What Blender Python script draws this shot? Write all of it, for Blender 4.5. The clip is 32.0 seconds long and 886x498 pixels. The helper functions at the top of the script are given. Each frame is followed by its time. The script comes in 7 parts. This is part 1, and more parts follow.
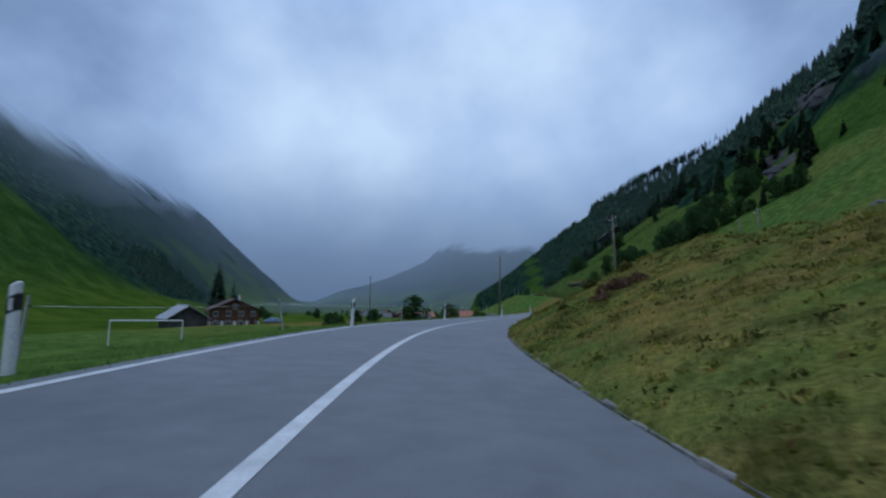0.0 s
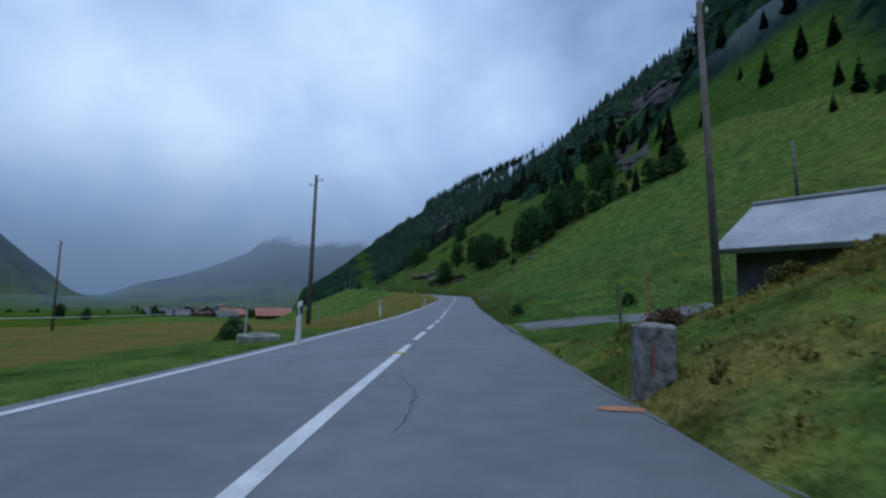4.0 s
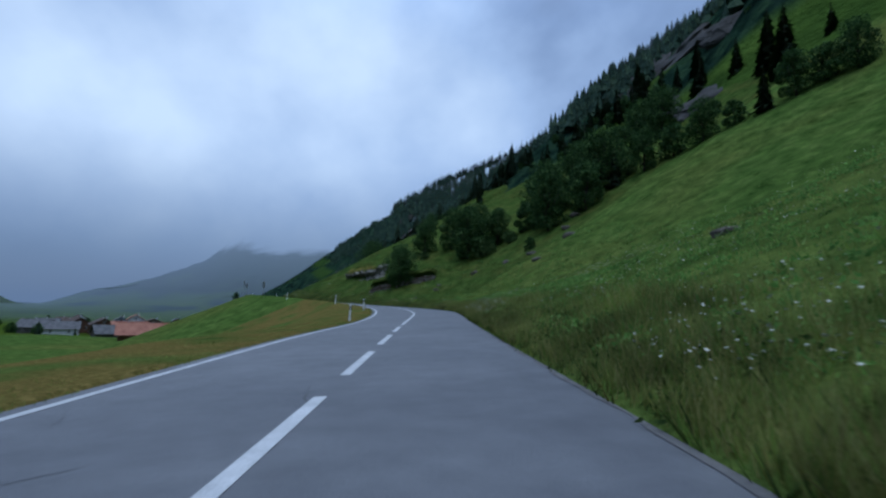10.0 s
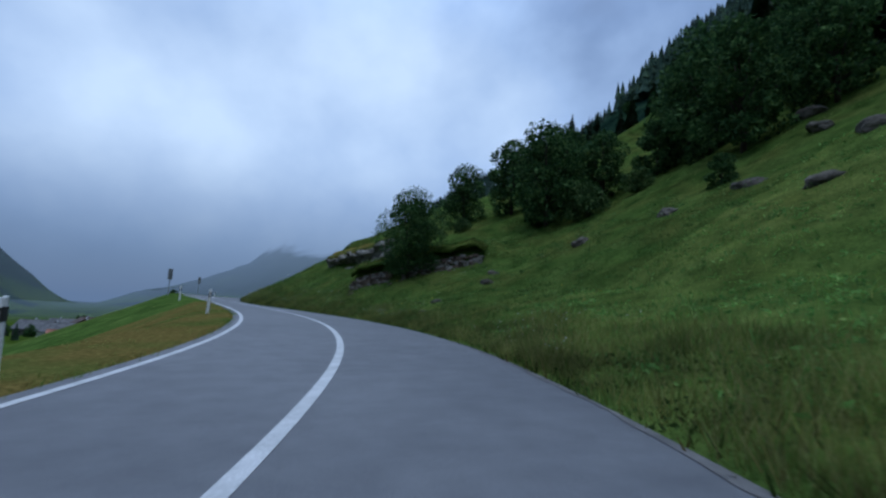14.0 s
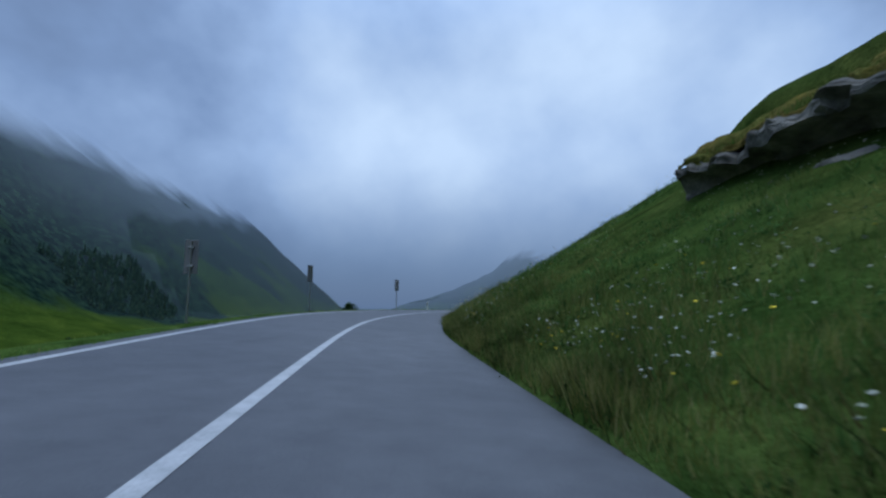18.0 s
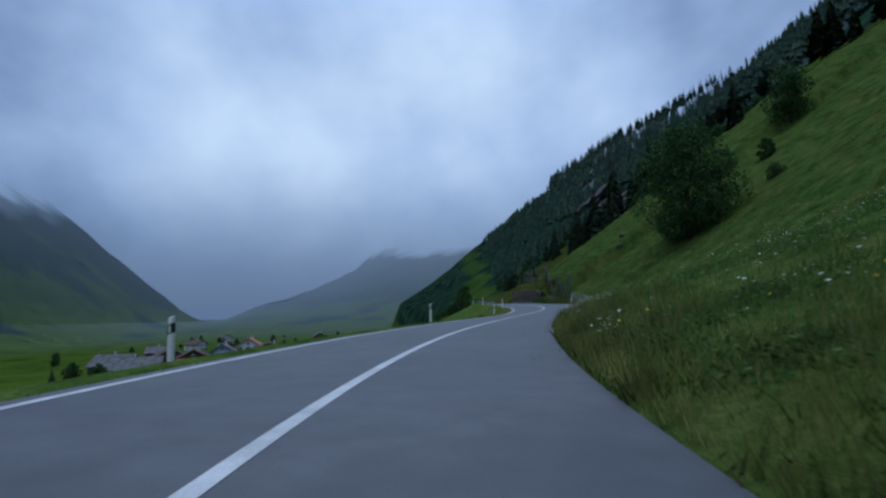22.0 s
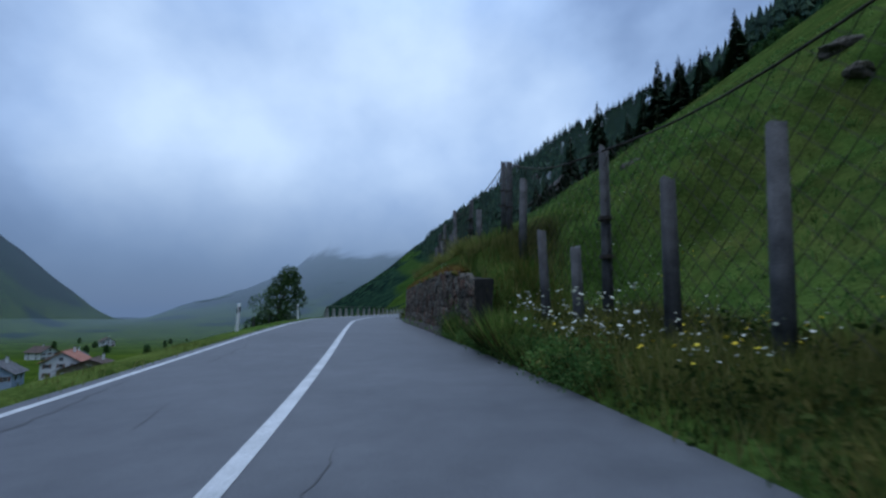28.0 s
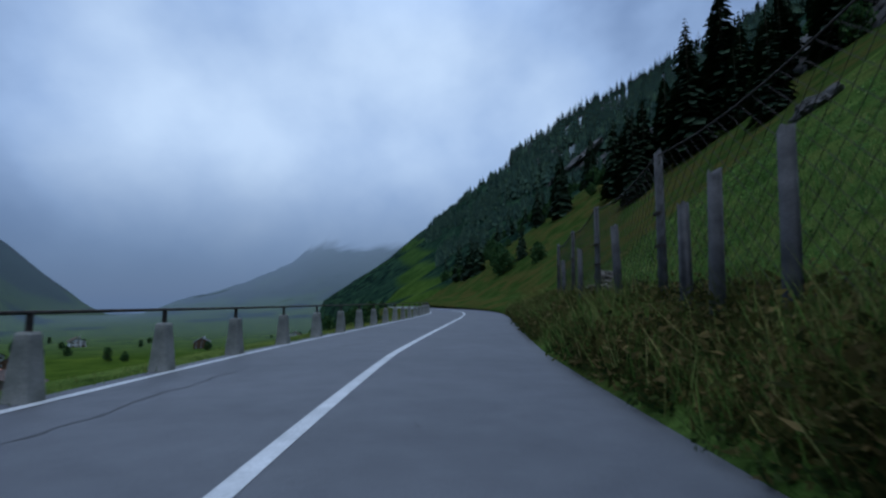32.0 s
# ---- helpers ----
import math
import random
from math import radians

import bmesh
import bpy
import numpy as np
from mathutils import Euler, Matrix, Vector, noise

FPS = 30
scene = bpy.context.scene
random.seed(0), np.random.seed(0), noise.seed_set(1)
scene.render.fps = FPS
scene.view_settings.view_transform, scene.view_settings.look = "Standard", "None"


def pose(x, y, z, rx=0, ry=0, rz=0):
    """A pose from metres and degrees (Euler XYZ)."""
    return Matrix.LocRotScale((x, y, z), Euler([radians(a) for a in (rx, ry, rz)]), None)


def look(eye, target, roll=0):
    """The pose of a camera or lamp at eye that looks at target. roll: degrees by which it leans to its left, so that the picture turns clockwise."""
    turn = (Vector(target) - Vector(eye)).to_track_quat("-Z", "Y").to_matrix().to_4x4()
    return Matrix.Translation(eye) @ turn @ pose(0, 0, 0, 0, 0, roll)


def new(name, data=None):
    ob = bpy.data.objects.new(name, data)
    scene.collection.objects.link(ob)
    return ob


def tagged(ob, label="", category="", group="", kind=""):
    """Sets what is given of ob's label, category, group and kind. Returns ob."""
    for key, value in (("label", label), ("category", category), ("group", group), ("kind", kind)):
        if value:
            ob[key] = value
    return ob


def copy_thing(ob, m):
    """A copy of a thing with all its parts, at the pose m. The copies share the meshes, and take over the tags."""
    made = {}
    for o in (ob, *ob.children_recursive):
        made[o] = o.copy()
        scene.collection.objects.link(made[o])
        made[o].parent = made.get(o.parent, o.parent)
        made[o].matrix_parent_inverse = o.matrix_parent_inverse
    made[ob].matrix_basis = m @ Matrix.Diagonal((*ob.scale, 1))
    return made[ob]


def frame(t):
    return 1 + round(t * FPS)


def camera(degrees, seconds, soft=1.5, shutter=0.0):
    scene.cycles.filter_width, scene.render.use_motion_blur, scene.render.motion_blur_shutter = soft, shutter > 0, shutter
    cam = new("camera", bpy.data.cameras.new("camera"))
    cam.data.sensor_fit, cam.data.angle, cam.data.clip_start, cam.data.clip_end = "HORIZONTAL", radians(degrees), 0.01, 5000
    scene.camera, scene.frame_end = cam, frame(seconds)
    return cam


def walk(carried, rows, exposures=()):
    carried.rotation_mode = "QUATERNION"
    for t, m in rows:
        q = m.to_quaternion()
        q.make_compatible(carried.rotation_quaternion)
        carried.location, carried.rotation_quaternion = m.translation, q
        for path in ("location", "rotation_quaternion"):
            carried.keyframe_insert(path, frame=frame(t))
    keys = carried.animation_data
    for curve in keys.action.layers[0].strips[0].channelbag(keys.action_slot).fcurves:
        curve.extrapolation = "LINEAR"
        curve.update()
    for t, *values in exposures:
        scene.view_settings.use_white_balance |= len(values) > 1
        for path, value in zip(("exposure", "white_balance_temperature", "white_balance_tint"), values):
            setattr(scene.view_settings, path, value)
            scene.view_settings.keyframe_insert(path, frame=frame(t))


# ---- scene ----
# A wet-weather drive up an alpine valley road: asphalt road, grass banks, rocks, village, misty mountains.
cam = camera(83.0, 32.0, soft=2.4, shutter=0.12)
walk(cam, [
    (0.0, pose(0.00, 0.00, 1.02, 95.58, -0.82, 0.04)),
    (0.5, pose(-0.08, 4.84, 0.98, 95.39, -0.92, -0.91)),
    (1.0, pose(-0.04, 9.68, 0.92, 95.28, -1.12, -2.48)),
    (1.5, pose(0.18, 14.51, 0.85, 95.11, -1.32, -4.72)),
    (2.0, pose(0.60, 19.31, 0.77, 94.98, -1.53, -7.43)),
    (2.5, pose(1.30, 24.06, 0.69, 95.11, -1.68, -11.05)),
    (3.0, pose(2.34, 28.78, 0.62, 95.31, -1.70, -13.99)),
    (3.5, pose(3.64, 33.53, 0.57, 95.41, -1.63, -16.71)),
    (4.0, pose(5.15, 38.25, 0.53, 95.60, -1.60, -19.27)),
    (4.5, pose(6.79, 42.88, 0.50, 95.68, -1.52, -20.30)),
    (6.5, pose(13.89, 60.94, 0.43, 95.96, -2.28, -22.31)),
    (7.0, pose(15.71, 65.49, 0.43, 96.12, -2.40, -22.71)),
    (7.5, pose(17.51, 70.08, 0.45, 96.44, -2.46, -22.87)),
    (8.0, pose(19.33, 74.71, 0.50, 96.69, -2.56, -22.85)),
    (8.5, pose(21.15, 79.40, 0.57, 96.83, -2.49, -22.75)),
    (9.0, pose(23.02, 84.10, 0.65, 97.00, -2.24, -22.68)),
    (9.5, pose(24.93, 88.82, 0.74, 97.05, -2.32, -22.72)),
    (10.0, pose(26.83, 93.55, 0.84, 97.13, -2.23, -22.77)),
    (10.5, pose(28.68, 98.29, 0.94, 97.17, -2.13, -22.82)),
    (11.0, pose(30.51, 102.95, 1.05, 97.28, -2.04, -22.79)),
    (11.5, pose(32.33, 107.50, 1.16, 97.43, -2.19, -22.76)),
    (12.0, pose(34.11, 111.92, 1.29, 97.53, -2.52, -22.65)),
    (12.5, pose(35.82, 116.26, 1.41, 97.57, -2.89, -22.20)),
    (13.0, pose(37.48, 120.51, 1.54, 97.51, -3.16, -21.44)),
    (13.5, pose(39.08, 124.77, 1.66, 97.53, -3.38, -20.19)),
    (15.5, pose(43.13, 142.69, 2.08, 97.15, -1.14, -6.86)),
    (16.0, pose(43.23, 147.41, 2.18, 97.25, -1.07, -1.99)),
    (16.5, pose(42.94, 152.12, 2.28, 97.29, -1.39, 0.88)),
    (17.0, pose(42.29, 156.75, 2.39, 97.37, -1.32, 3.47)),
    (17.5, pose(41.38, 161.36, 2.49, 97.10, -0.83, 6.29)),
    (18.0, pose(40.26, 166.01, 2.58, 96.94, -0.38, 8.97)),
    (18.5, pose(39.03, 170.67, 2.66, 97.15, 0.45, 11.24)),
    (19.0, pose(37.73, 175.35, 2.78, 97.51, 0.64, 12.25)),
    (19.5, pose(36.52, 180.09, 2.91, 97.49, 1.09, 11.74)),
    (20.0, pose(35.56, 184.94, 3.03, 97.28, 1.38, 9.15)),
    (20.5, pose(34.93, 189.89, 3.14, 97.33, 1.45, 5.35)),
    (21.0, pose(34.61, 194.86, 3.25, 97.05, 1.45, 0.96)),
    (21.5, pose(34.63, 199.79, 3.33, 96.88, 1.45, -3.01)),
    (22.0, pose(35.02, 204.66, 3.39, 96.63, 1.37, -6.58)),
    (22.5, pose(35.74, 209.49, 3.45, 96.78, 1.52, -9.27)),
    (23.0, pose(36.77, 214.26, 3.53, 97.01, 1.48, -12.68)),
    (23.5, pose(38.11, 218.89, 3.62, 97.13, 1.43, -16.79)),
    (24.0, pose(39.76, 223.36, 3.72, 97.29, 1.03, -20.98)),
    (24.5, pose(41.63, 227.78, 3.81, 96.94, 0.31, -23.00)),
    (26.5, pose(49.36, 245.76, 4.10, 96.97, -0.30, -21.15)),
    (27.0, pose(50.88, 250.45, 4.18, 97.10, -0.10, -18.27)),
    (27.5, pose(52.04, 255.24, 4.28, 97.03, -0.14, -15.46)),
    (28.0, pose(52.88, 260.07, 4.36, 97.03, -0.19, -12.72)),
    (28.5, pose(53.47, 264.89, 4.45, 97.00, 0.05, -9.99)),
    (29.0, pose(53.91, 269.71, 4.54, 97.08, 0.45, -7.63)),
    (29.5, pose(54.25, 274.53, 4.62, 96.83, 0.84, -5.84)),
    (30.0, pose(54.56, 279.33, 4.68, 96.46, 0.96, -4.57)),
    (30.5, pose(54.85, 284.14, 4.70, 96.17, 1.11, -4.49)),
    (31.0, pose(55.22, 288.96, 4.72, 96.30, 0.96, -6.13)),
    (31.5, pose(55.80, 293.77, 4.74, 96.22, 0.50, -9.26)),
    (32.0, pose(56.76, 298.53, 4.76, 96.22, 0.32, -12.73)),
], exposures=[(0.0, -0.08), (2.0, -0.05), (4.0, 0.02), (8.0, 0.07), (13.0, 0.06), (17.0, 0.0), (21.0, -0.12), (24.0, 0.02), (27.5, 0.09), (31.0, -0.09), (32.0, -0.08)])

# ---------------------------------------------------------------- light
world = bpy.data.worlds.new("overcast_sky")
scene.world = world
world.use_nodes = True


def build_sky():
    nt = world.node_tree
    nt.nodes.clear()
    N, L = nt.nodes.new, nt.links.new
    tc = N("ShaderNodeTexCoord")
    sep = N("ShaderNodeSeparateXYZ")
    L(tc.outputs["Generated"], sep.inputs[0])
    # rolling cloud structure
    mp = N("ShaderNodeMapping")
    mp.inputs["Scale"].default_value = (1.0, 0.8, 1.15)
    mp.inputs["Rotation"].default_value = (0.0, radians(24), 0.0)
    L(tc.outputs["Generated"], mp.inputs[0])
    big = N("ShaderNodeTexNoise")
    big.inputs["Scale"].default_value, big.inputs["Detail"].default_value, big.inputs["Roughness"].default_value = 2.2, 6.0, 0.48
    L(mp.outputs[0], big.inputs["Vector"])
    fine = N("ShaderNodeTexNoise")
    fine.inputs["Scale"].default_value, fine.inputs["Detail"].default_value, fine.inputs["Roughness"].default_value = 5.5, 4.0, 0.5
    L(mp.outputs[0], fine.inputs["Vector"])
    mixn = N("ShaderNodeMath")
    mixn.operation = "MULTIPLY_ADD"
    mixn.inputs[1].default_value = 0.26
    L(fine.outputs["Fac"], mixn.inputs[0])
    L(big.outputs["Fac"], mixn.inputs[2])
    # the thin bright part of the cloud lies up the valley
    dot = N("ShaderNodeVectorMath")
    dot.operation = "DOT_PRODUCT"
    dot.inputs[1].default_value = Vector((0.11, 0.92, 0.34)).normalized()
    nrm = N("ShaderNodeVectorMath")
    nrm.operation = "NORMALIZE"
    L(tc.outputs["Generated"], nrm.inputs[0])
    L(nrm.outputs[0], dot.inputs[0])
    glow = N("ShaderNodeMapRange")
    glow.interpolation_type = "SMOOTHSTEP"
    glow.inputs["From Min"].default_value, glow.inputs["From Max"].default_value = 0.70, 1.0
    glow.inputs["To Min"].default_value, glow.inputs["To Max"].default_value = -0.07, 0.17
    L(dot.outputs["Value"], glow.inputs["Value"])
    add = N("ShaderNodeMath")
    add.operation = "ADD"
    L(mixn.outputs[0], add.inputs[0])
    L(glow.outputs[0], add.inputs[1])
    ramp = N("ShaderNodeValToRGB")
    L(add.outputs[0], ramp.inputs[0])
    el = ramp.color_ramp.elements
    el[0].position, el[0].color = 0.40, (0.125, 0.19, 0.335, 1)
    el[1].position, el[1].color = 1.0, (0.56, 0.735, 1.0, 1)
    e = el.new(0.58)
    e.color = (0.20, 0.31, 0.54, 1)
    e = el.new(0.74)
    e.color = (0.335, 0.49, 0.78, 1)
    # mist near the horizon is duller
    hor = N("ShaderNodeMapRange")
    hor.interpolation_type = "SMOOTHSTEP"
    hor.inputs["From Min"].default_value, hor.inputs["From Max"].default_value = 0.0, 0.32
    L(sep.outputs["Z"], hor.inputs["Value"])
    m1 = N("ShaderNodeMix")
    m1.data_type = "RGBA"
    m1.inputs["A"].default_value = (0.100, 0.170, 0.312, 1)
    L(hor.outputs[0], m1.inputs["Factor"])
    L(ramp.outputs[0], m1.inputs["B"])
    # an overcast sky is brightest overhead
    up = N("ShaderNodeMapRange")
    up.interpolation_type = "SMOOTHSTEP"
    up.inputs["From Min"].default_value, up.inputs["From Max"].default_value = 0.45, 0.95
    up.inputs["To Min"].default_value, up.inputs["To Max"].default_value = 1.0, 2.6
    L(sep.outputs["Z"], up.inputs["Value"])
    sc = N("ShaderNodeVectorMath")
    sc.operation = "SCALE"
    L(m1.outputs["Result"], sc.inputs[0])
    L(up.outputs[0], sc.inputs["Scale"])
    # daylight base
    nish = N("ShaderNodeTexSky")
    nish.sky_type, nish.sun_disc = "NISHITA", False
    nish.sun_elevation, nish.sun_rotation = radians(55), radians(200)
    nb = N("ShaderNodeBackground")
    nb.inputs["Strength"].default_value = 0.006
    L(nish.outputs[0], nb.inputs["Color"])
    bg = N("ShaderNodeBackground")
    bg.inputs["Strength"].default_value = 1.0
    L(sc.outputs[0], bg.inputs["Color"])
    ad = N("ShaderNodeAddShader")
    L(nb.outputs[0], ad.inputs[0])
    L(bg.outputs[0], ad.inputs[1])
    out = N("ShaderNodeOutputWorld")
    L(ad.outputs[0], out.inputs[0])


build_sky()
sun_data = bpy.data.lights.new("sun", "SUN")
sun_data.energy, sun_data.angle, sun_data.color = 1.1, radians(50), (0.90, 0.97, 1.0)
sun = new("sun", sun_data)
sun.matrix_world = look((0, 0, 300), (20, 60, 0))

# ---------------------------------------------------------------- the line of the road
# heading in degrees every 10 m along the driven line, then on past the last bend
HEAD = [1.5, -1.6, -7.0, -14.6, -19.2, -21.3, -22.0, -21.5, -21.3, -22.1, -21.4, -21.7, -21.6, -20.5, -14.2, -4.0, 6.2, 13.0, 15.5, 12.0, 4.3, -3.9, -11.7, -20.2, -24.0, -23.4, -17.4, -9.2, -4.8, -3.5, -5.1, -13.9]
HEAD_ON = [-17.5, -18.5, -18.0, -15.0, -9.0, -3.0, 1.0, 0.0, -3.0, -6.0, -8.0, -9.0]
SLOPE = [-0.59, -0.87, -0.41, -0.09, 0.70, 1.15, 1.50, 1.33, 1.25, 1.25, 1.17, 0.89, 0.94, 0.99, 0.96, 0.27]    # degrees, every 20 m
BANK = [-2.33, -2.16, -0.22, 1.63, 1.73, 2.87, 3.91, 3.33, 5.73, 2.15, -0.77, -3.17, -4.85, -3.12, -0.44, 2.15, 4.76, 3.00, 0.72, -0.75, -0.12]      # superelevation in degrees, every 16 m
CEN = [-1.04, -1.11, -1.14, -1.12, -1.085, -1.09, -1.00, -1.02, -1.05, -1.09, -1.18, -1.22, -1.22, -1.20, -1.24, -1.31, -1.28, -1.11, -1.05, -1.04, -1.06, -1.20, -1.24, -1.22, -1.27, -1.34,
       -1.38, -1.37, -1.29, -1.29, -1.22, -1.14, -1.06, -0.94, -0.94, -1.01, -1.02, -0.97, -1.0, -1.28, -1.6]        # middle line, metres from the driven line, every 8 m
LANE_R, LANE_L = 2.95, 2.85

S0, S1, DS = -40.0, 430.0, 0.5
SV = np.arange(S0, S1 + 2600.0, DS)


def smooth_table(x, xs, ys):
    """Cubic through evenly spaced values, flat outside."""
    xs, ys = np.asarray(xs, float), np.asarray(ys, float)
    m = np.gradient(ys, xs)
    x = np.clip(x, xs[0], xs[-1])
    i = np.clip(np.searchsorted(xs, x, side="right") - 1, 0, len(xs) - 2)
    h = xs[i + 1] - xs[i]
    u = (x - xs[i]) / h
    return ((2 * u**3 - 3 * u**2 + 1) * ys[i] + (u**3 - 2 * u**2 + u) * h * m[i]
            + (3 * u**2 - 2 * u**3) * ys[i + 1] + (u**3 - u**2) * h * m[i + 1])


head_all = HEAD + HEAD_ON
HV = np.radians(smooth_table(SV, np.arange(len(head_all)) * 10.0, head_all))
SLV = np.radians(smooth_table(SV, np.arange(len(SLOPE)) * 20.0, SLOPE))
SLV = np.where(SV > 330, SLV * np.clip(1 - (SV - 330) / 120, 0, 1), SLV)
BV = np.radians(smooth_table(SV, np.arange(len(BANK)) * 16.0, BANK))
CV = smooth_table(SV, np.arange(len(CEN)) * 8.0, CEN)
step = np.stack([-np.sin(HV) * np.cos(SLV), np.cos(HV) * np.cos(SLV), np.sin(SLV)], 1) * DS
LINE = np.cumsum(np.vstack([np.zeros(3), (step[1:] + step[:-1]) / 2]), axis=0)
i0 = int(round(-S0 / DS))
LINE = LINE - LINE[i0]
RIGHT = np.stack([np.cos(HV), np.sin(HV)], 1)


def along(s, arr):
    return np.interp(s, SV, arr)


def spot(s, u):
    """World x, y of a place s metres along the road and u metres right of the driven line."""
    s, u = np.asarray(s, float), np.asarray(u, float)
    return along(s, LINE[:, 0]) + u * along(s, RIGHT[:, 0]), along(s, LINE[:, 1]) + u * along(s, RIGHT[:, 1])


def edge_r(s):
    return along(s, CV) + LANE_R


def edge_l(s):
    return along(s, CV) - LANE_L - 0.30


def road_z(s, u):
    return along(s, LINE[:, 2]) + u * np.tan(along(s, BV))


# ---------------------------------------------------------------- the lie of the land
def table(s, pairs):
    return np.interp(s, [p[0] for p in pairs], [p[1] for p in pairs])


A_NEAR = [(-40, 20), (10, 21), (22, 27), (38, 28), (45, 28), (47.5, 20), (50, 9), (52, 6), (62, 8), (68, 20), (75, 25), (115, 25), (128, 18), (146, 15), (160, 17), (172, 27),
          (200, 31), (215, 23), (232, 18), (245, 13), (255, 4), (262, 2), (267, -4), (271, -3), (275, 9), (284, 14), (287, 24), (304, 25), (308, 14), (330, 16), (430, 20)]
W_NEAR = [(-40, 9), (30, 7), (42, 6.5), (47, 6), (52, 12), (55, 14), (70, 20), (115, 24), (130, 14), (148, 6), (160, 7), (172, 18), (200, 24), (220, 14), (245, 9),
          (255, 6), (265, 4.0), (286, 4.0), (306, 4.5), (330, 4.5), (430, 6)]
A_FAR = [(-40, 18), (30, 17), (45, 12), (60, 18), (80, 26), (128, 31), (145, 35), (160, 34), (172, 28), (230, 32), (262, 36), (300, 36), (335, 40), (430, 35)]
FLOOR = [(-40, -2.6), (40, -2.9), (110, -4.0), (160, -6.5), (240, -9.5), (330, -14.5), (430, -18), (900, -26), (2500, -26)]
SHELF = [(-40, 2), (100, 4), (140, 3), (170, 0.8), (300, 0.8), (430, 1)]
DROP = [(-40, 14), (90, 9), (120, 13), (150, 20), (170, 24), (300, 26), (430, 24)]
DIP = [(-40, 0.3), (60, 0.65), (115, 0.65), (135, 0.1), (165, 0.1), (180, 0.4), (240, 0.4), (255, 0.1), (430, 0.1)]
WALL_A, WALL_B, WALL_H = 283.0, 305.0, 2.1
STEEP = [(-40, 0.96), (120, 0.93), (200, 0.82), (260, 0.68), (430, 0.68), (900, 0.76)]


def ease(k):
    k = np.clip(k, 0, 1)
    return k * k * (3 - 2 * k)


def height(s, u, x, y):
    """Ground height off the road. Only plain sums of slopes; the road's own strip is built apart."""
    er, el_ = edge_r(s), edge_l(s)
    q = u - er
    # uphill side
    q = q + 85.0 * np.exp(-((s - 780) / 190.0) ** 2) + 50.0 * np.exp(-((s - 1350) / 260.0) ** 2)
    zr = road_z(s, er)
    w, a, b = table(s, W_NEAR), np.tan(np.radians(table(s, A_NEAR))), np.tan(np.radians(table(s, A_FAR)))
    far = np.maximum(q - w, 0)
    up = zr + a * np.clip(q, 0, w) + b * (far - table(s, DIP) * np.clip(far, 0, 9)) + (table(s, STEEP) - b) * (np.clip(far - 15, 0, 100) ** 2 / 200 + np.maximum(far - 115, 0)) + table(s, [(-40, 0.85), (150, 0.85), (200, 0.36), (300, 0.16), (430, 0.12), (700, 0.0)]) * np.maximum(far - 68, 0)
    up = up + WALL_H * ease((q - 0.35) / 0.25) * ease((s - WALL_A + 0.3) / 1.2) * ease((WALL_B + 0.3 - s) / 1.2)
    # valley side
    p = el_ - u
    zl = road_z(s, el_)
    fl = table(s, FLOOR) - 0.004 * np.maximum(p - 40, 0) - 0.06 * np.clip(p - 35, 0, 75) * np.clip((230 - s) / 70, 0, 1)
    shelf = table(s, SHELF)
    down = np.maximum(zl - 0.08 * np.clip(p, 0, shelf) - np.tan(np.radians(table(s, DROP))) * np.maximum(p - shelf, 0), np.minimum(fl, zl - 0.1))
    z = np.where(q > 0, up, np.where(p > 0, down, road_z(s, u)))
    # the far side of the valley
    m = -(x + 122 + 0.187 * y) / 1.017
    spur = np.clip((2050 - y) / 450, 0, 1)
    left = fl + np.maximum(m, 0) * 0.30 + 0.60 * np.maximum(m - 60, 0)
    z = np.where(m > 0, np.maximum(z, fl + (left - fl) * spur * spur * (3 - 2 * spur)), z)
    # the mountain that closes the valley
    dx, dy = x - 20.0, y - 90.0
    dist = np.hypot(dx, dy)
    brg = np.degrees(np.arctan2(dx, np.maximum(dy, 1)))
    el_tab = np.interp(brg, [-40, -15.5, -13, -10, -6, -2.8, 0.8, 4, 8, 14, 25], [-0.6, -0.6, 0.4, 1.3, 2.7, 4.3, 7.8, 9.5, 11, 13, 16])
    ridge = 2250.0 * np.tan(np.radians(el_tab))
    k = np.clip((dist - 900) / 1350, 0, 1)
    z = np.maximum(z, np.where(k > 0, -24 + (ridge + 24) * (0.22 * k + 0.78 * k ** 2.2), -1e3))
    return z


def locate(x, y):
    """s and u of world places: the nearest part of the road's line and of its run on up the valley."""
    pick = np.unique(np.concatenate([np.arange(0, int((S1 - S0) / DS), 4), np.arange(int((S1 - S0) / DS), len(SV), 40)]))
    x, y = np.ravel(x), np.ravel(y)
    s, u = np.empty(len(x)), np.empty(len(x))
    for a in range(0, len(x), 4000):
        xx, yy = x[a:a + 4000, None], y[a:a + 4000, None]
        d2 = (xx - LINE[pick, 0]) ** 2 + (yy - LINE[pick, 1]) ** 2
        j = pick[np.argmin(d2, axis=1)]
        rx, ry = x[a:a + 4000] - LINE[j, 0], y[a:a + 4000] - LINE[j, 1]
        s[a:a + 4000] = SV[j] + (-rx * np.sin(HV[j]) + ry * np.cos(HV[j]))
        u[a:a + 4000] = rx * RIGHT[j, 0] + ry * RIGHT[j, 1]
    return s, u


def wob(x, y, size, seed=0.0):
    """A soft, repeatable unevenness of about -1 to 1."""
    a = np.sin(x / size * 1.7 + seed) * np.cos(y / size * 1.3 - seed * 1.7)
    b = np.sin((x + y) / size * 2.9 + seed * 2.3) * np.cos((x - y) / size * 2.3 + seed)
    c = np.sin(x / size * 5.3 - y / size * 1.1 + seed) * np.cos(y / size * 4.7 + x / size * 2.2)
    return (a + 0.5 * b + 0.27 * c) / 1.77


